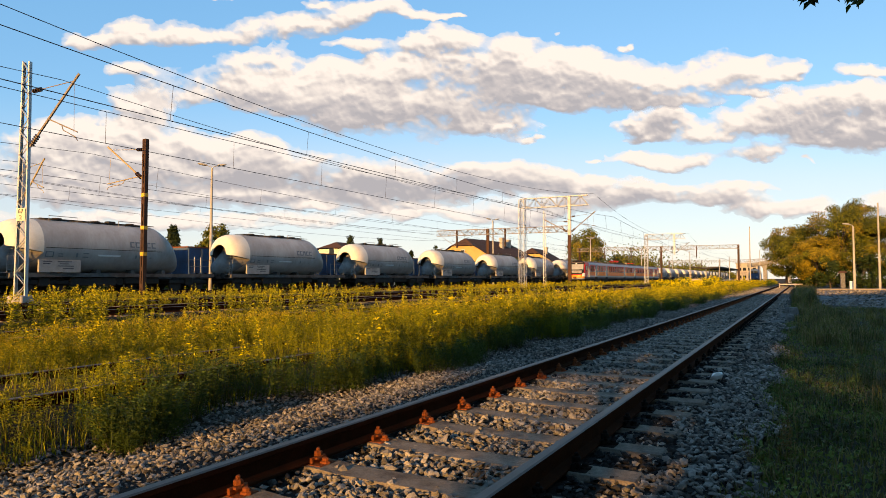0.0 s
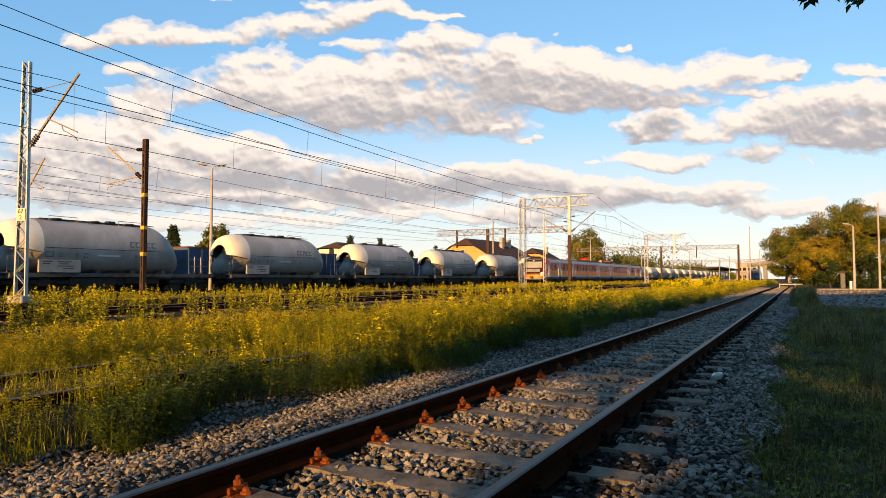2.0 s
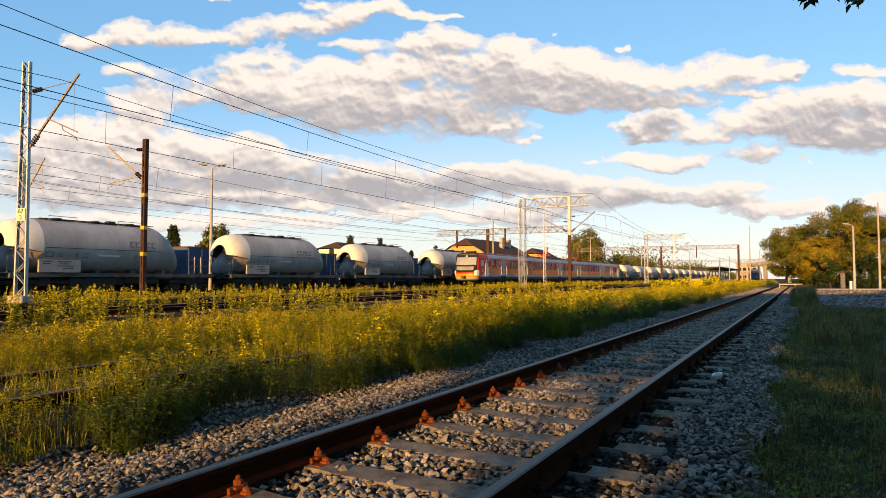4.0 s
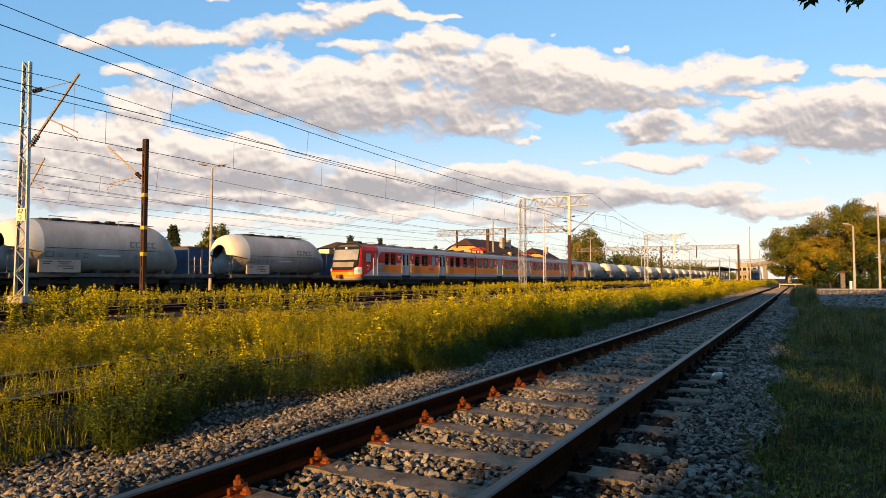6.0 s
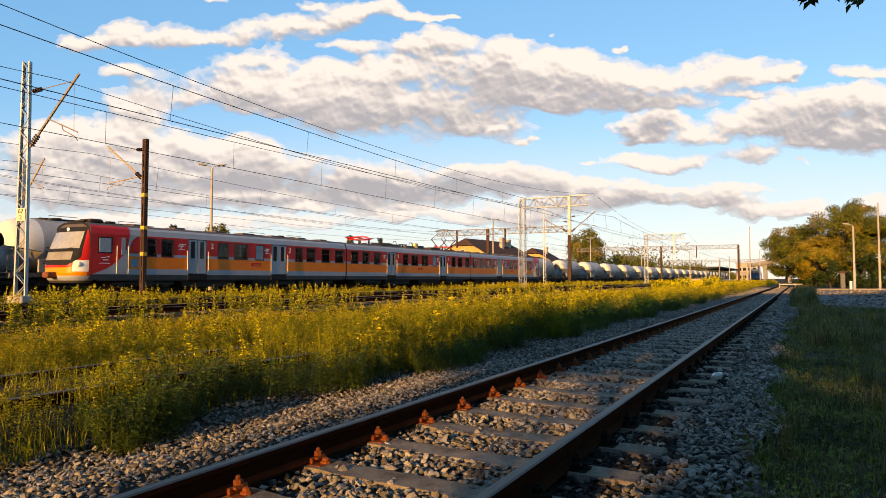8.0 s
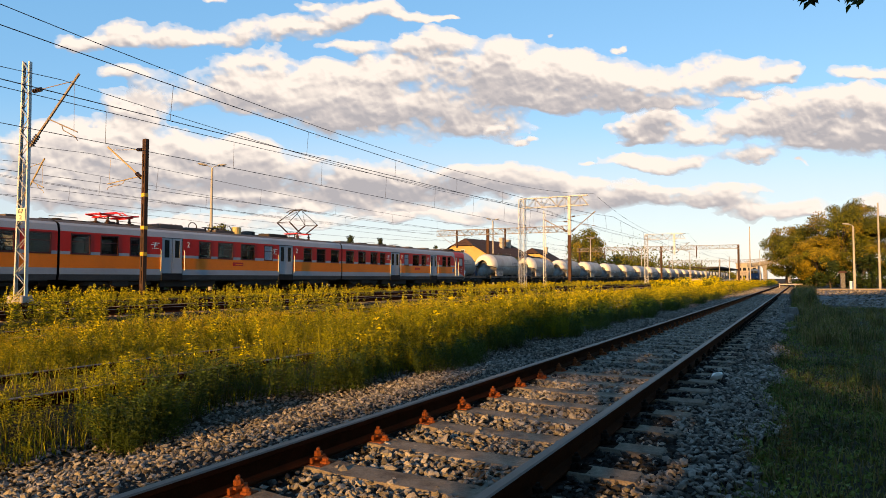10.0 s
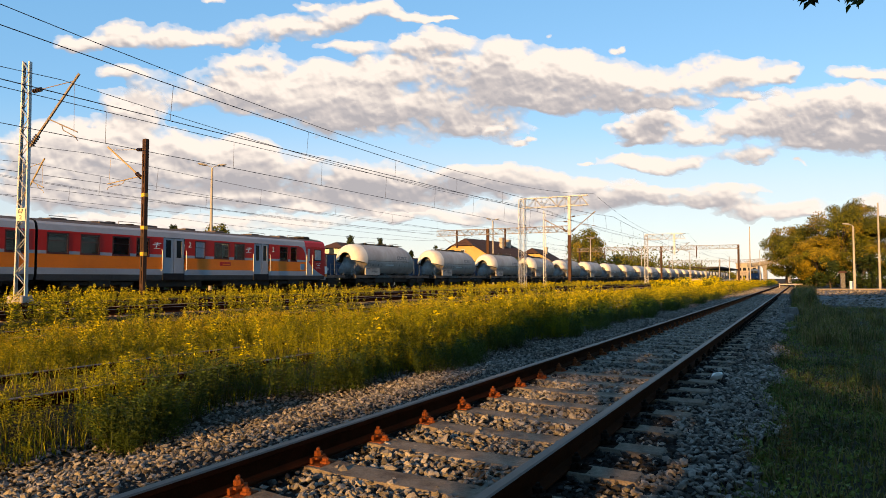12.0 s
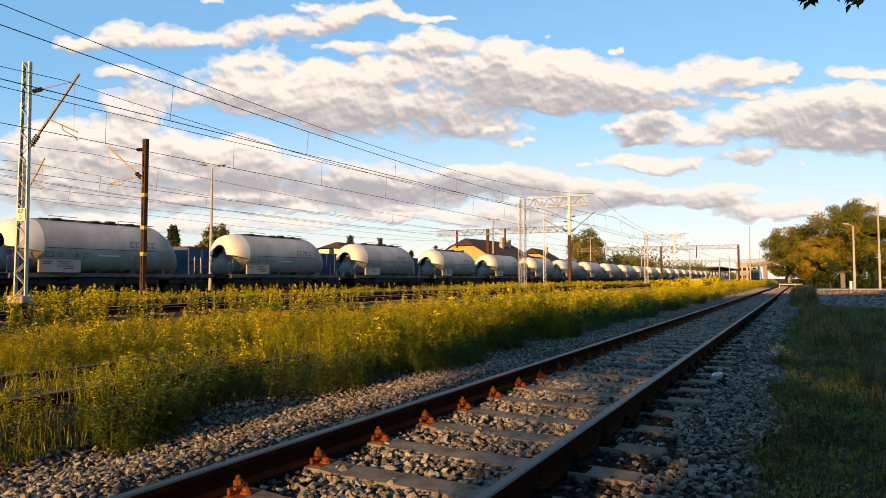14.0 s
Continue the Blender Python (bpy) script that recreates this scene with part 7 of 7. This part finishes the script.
def fill_cloud_deck():
    """Unseen glowing cloud sheet, added overhead and behind the view as neutral fill light."""
    n = 30
    xs, ys = np.linspace(-3600, 3600, n), np.linspace(-3600, 1100, n)
    g = Geo().add([(x, y, 1600.0) for y in ys for x in xs], [(j * n + i, j * n + i + 1, (j + 1) * n + i + 1, (j + 1) * n + i) for j in range(n - 1) for i in range(n - 1)])
    me = g.mesh("fill_cloud_deck", [cloud_material("cloud_vapour", 14.0, 4.0)])
    for nm, val in (("puff", -0.1), ("lit", 0.28)):
        at = me.attributes.new(nm, "FLOAT", "POINT")
        at.data.foreach_set("value", np.full(n * n, val, np.float32))
    tagged(new("fill_cloud_deck", me), "unseen glowing cloud sheet added overhead as fill light", "cloud", kind="structure")


fill_cloud_deck()


# ---- ballast stones, pieces of the ballast bed ----
def stone_proto(rng):
    """A sharp-edged crushed stone of 20 facets."""
    p = (1 + 5 ** 0.5) / 2
    v = np.array([(-1, p, 0), (1, p, 0), (-1, -p, 0), (1, -p, 0), (0, -1, p), (0, 1, p), (0, -1, -p), (0, 1, -p), (p, 0, -1), (p, 0, 1), (-p, 0, -1), (-p, 0, 1)], float) / 1.9
    f = np.array([(0, 11, 5), (0, 5, 1), (0, 1, 7), (0, 7, 10), (0, 10, 11), (1, 5, 9), (5, 11, 4), (11, 10, 2), (10, 7, 6), (7, 1, 8), (3, 9, 4), (3, 4, 2), (3, 2, 6), (3, 6, 8), (3, 8, 9), (4, 9, 5), (2, 4, 11), (6, 2, 10), (8, 6, 7), (9, 8, 1)])
    v = v + rng.normal(0, 0.12, v.shape)
    for _ in range(6):
        d = rng.normal(size=3)
        d /= np.linalg.norm(d)
        h = v @ d
        lim = rng.uniform(0.30, 0.62)
        v = v - np.outer(np.clip(h - lim, 0, None), d)
    q, _ = np.linalg.qr(rng.normal(size=(3, 3)))
    v = (v * rng.uniform(0.55, 1.1, 3)) @ q
    return v, f, np.zeros(20, int)


def chip_proto(rng):
    """A plainer crushed stone of 12 facets, for the farther ballast."""
    v = np.array([(x, y, z) for z in (-1, 1) for y in (-1, 1) for x in (-1, 1)], float) * 0.55 + rng.normal(0, 0.16, (8, 3))
    f = np.array([(0, 2, 3), (0, 3, 1), (4, 5, 7), (4, 7, 6), (0, 1, 5), (0, 5, 4), (2, 6, 7), (2, 7, 3), (0, 4, 6), (0, 6, 2), (1, 3, 7), (1, 7, 5)])
    q, _ = np.linalg.qr(rng.normal(size=(3, 3)))
    return (v * rng.uniform(0.6, 1.15, 3)) @ q, f, np.zeros(12, int)


def bed_z(x):
    return np.interp(x, [-3.4, -2.9, -2.6, -2.25, -1.65, 1.65, 2.2, 2.6], [-0.22, -0.28, -0.32, -0.30, -0.20, -0.20, -0.31, -0.33])


def ballast_stones():
    rng = np.random.default_rng(99)
    protos = [stone_proto(rng) for _ in range(24)]
    bed_ob = bpy.data.objects["siding_ballast"]

    def spread(n, xr, yr, power, s0, s1):
        x, y = rng.uniform(*xr, n), yr[0] + (yr[1] - yr[0]) * rng.random(n) ** power
        k = (x > EDGE - 0.25 + 0.25 * np.sin(y * 0.9)) & (x < 1.95 + 0.12 * np.sin(y * 2.1) - 0.012 * y)
        # sleepers stay clear but for a few stray stones
        ph = np.abs((y - 0.61 + 0.3425) % 0.685 - 0.3425)
        k &= ~((ph < 0.125) & (np.abs(x) < 1.22) & (rng.random(n) < np.where(x > 0.9, 0.6, 0.90)))
        for rx in (-0.7525, 0.7525):
            k &= np.abs(x - rx) > 0.085
        x, y = x[k], y[k]
        s = rng.uniform(s0, s1, len(x)) * rng.uniform(0.7, 1.3, len(x))
        s *= np.where(x < -0.95, 0.72, 1.0)
        z = bed_z(x) + rng.uniform(-0.02, 0.022, len(x)) + np.where(np.abs(x) < 1.3, 0.005, 0)
        return x, y, z, s

    sets = [spread(38000, (-3.4, 2.1), (1.6, 8.5), 1.15, 0.021, 0.042), spread(38000, (-3.2, 2.0), (8.5, 40.0), 1.5, 0.026, 0.044), spread(10000, (-3.2, 1.8), (40.0, 90.0), 1.2, 0.05, 0.08), spread(5000, (-3.2, 2.1), (-8.0, 1.6), 1.0, 0.03, 0.05)]
    x, y, z, s = (np.concatenate(c) for c in zip(*sets))
    first = np.zeros(len(x), bool)
    zone = np.nonzero((np.abs(x + 0.2) < 0.6) & (y > 2.0) & (y < 4.2) & (s > 0.024))[0][:290]
    first[zone] = True
    meshes = []
    for v, f, _ in protos:
        me = bpy.data.meshes.new("stone")
        me.from_pydata(v.tolist(), [], f.tolist())
        me.materials.append(M["stone"])
        meshes.append(me)
    for i in zone:
        o = new("stone", meshes[int(rng.integers(len(meshes)))])
        o.parent = bed_ob
        o.matrix_basis = Matrix.LocRotScale((x[i], y[i], z[i]), Euler((0, 0, rng.uniform(0, 6.28))), (s[i], s[i], s[i] * 0.8))
    chips = [chip_proto(rng) for _ in range(20)]
    near_by = (y > 1.6) & (y < 8.5)
    # strips along the rails where shade is put into the stone colour
    shade_band = (x > 0.8) & (x < 1.18 + 0.12 * np.sin(y * 1.7)) & (y < 30) & (rng.random(len(x)) < 0.85) | (np.abs(x) < 0.72) & (np.abs(x) > 0.60) & (rng.random(len(x)) < 0.6)
    for kinds, r, label, stuff in ((protos, ~first & near_by & ~shade_band, "angular grey ballast stones", "stone"), (protos, ~first & near_by & shade_band, "ballast stones along the rail, darkened with painted shade", "shaded_stone"), (chips, ~first & ~near_by & ~shade_band, "farther grey ballast stones", "stone"), (chips, ~first & ~near_by & shade_band, "farther ballast stones darkened with painted shade", "shaded_stone")):
        n = int(r.sum())
        ob = scatter("loose_stones", kinds, np.stack([x, y, z], 1)[r], np.stack([s[r], s[r], s[r] * rng.uniform(0.5, 0.95, n)], 1), rng.uniform(0, 6.28, n), rng.normal(0, 0.3, (n, 2)), [M[stuff]], rng.integers(0, len(kinds), n))
        ob.parent = bed_ob
        tagged(ob, label, kind="stuff")
    big = Geo()
    v, f, _ = protos[3]
    rock = tagged(part("white_stone", big.add((v * 0.13).tolist(), f.tolist()), M["white"]), "large pale stone lying beside the rail", "stone")
    rock.location = (1.22, 8.4, -0.13)


ballast_stones()


# ---- what moves: the train along the main line, the clouds drifting slowly ----
def motions():
    walk(TRAIN, [(t / 4, pose(TRAIN_X, train_y(t / 4), YARD_Z)) for t in range(0, 57)])
    for ob, far in CLOUDS:
        k = far / 1150
        walk(ob, [(t, AXIS @ Matrix.Translation((8.5 * k * (1 - t / 7), 2.6 * k * (1 - t / 7), -far))) for t in (0, 7, 14)])


motions()
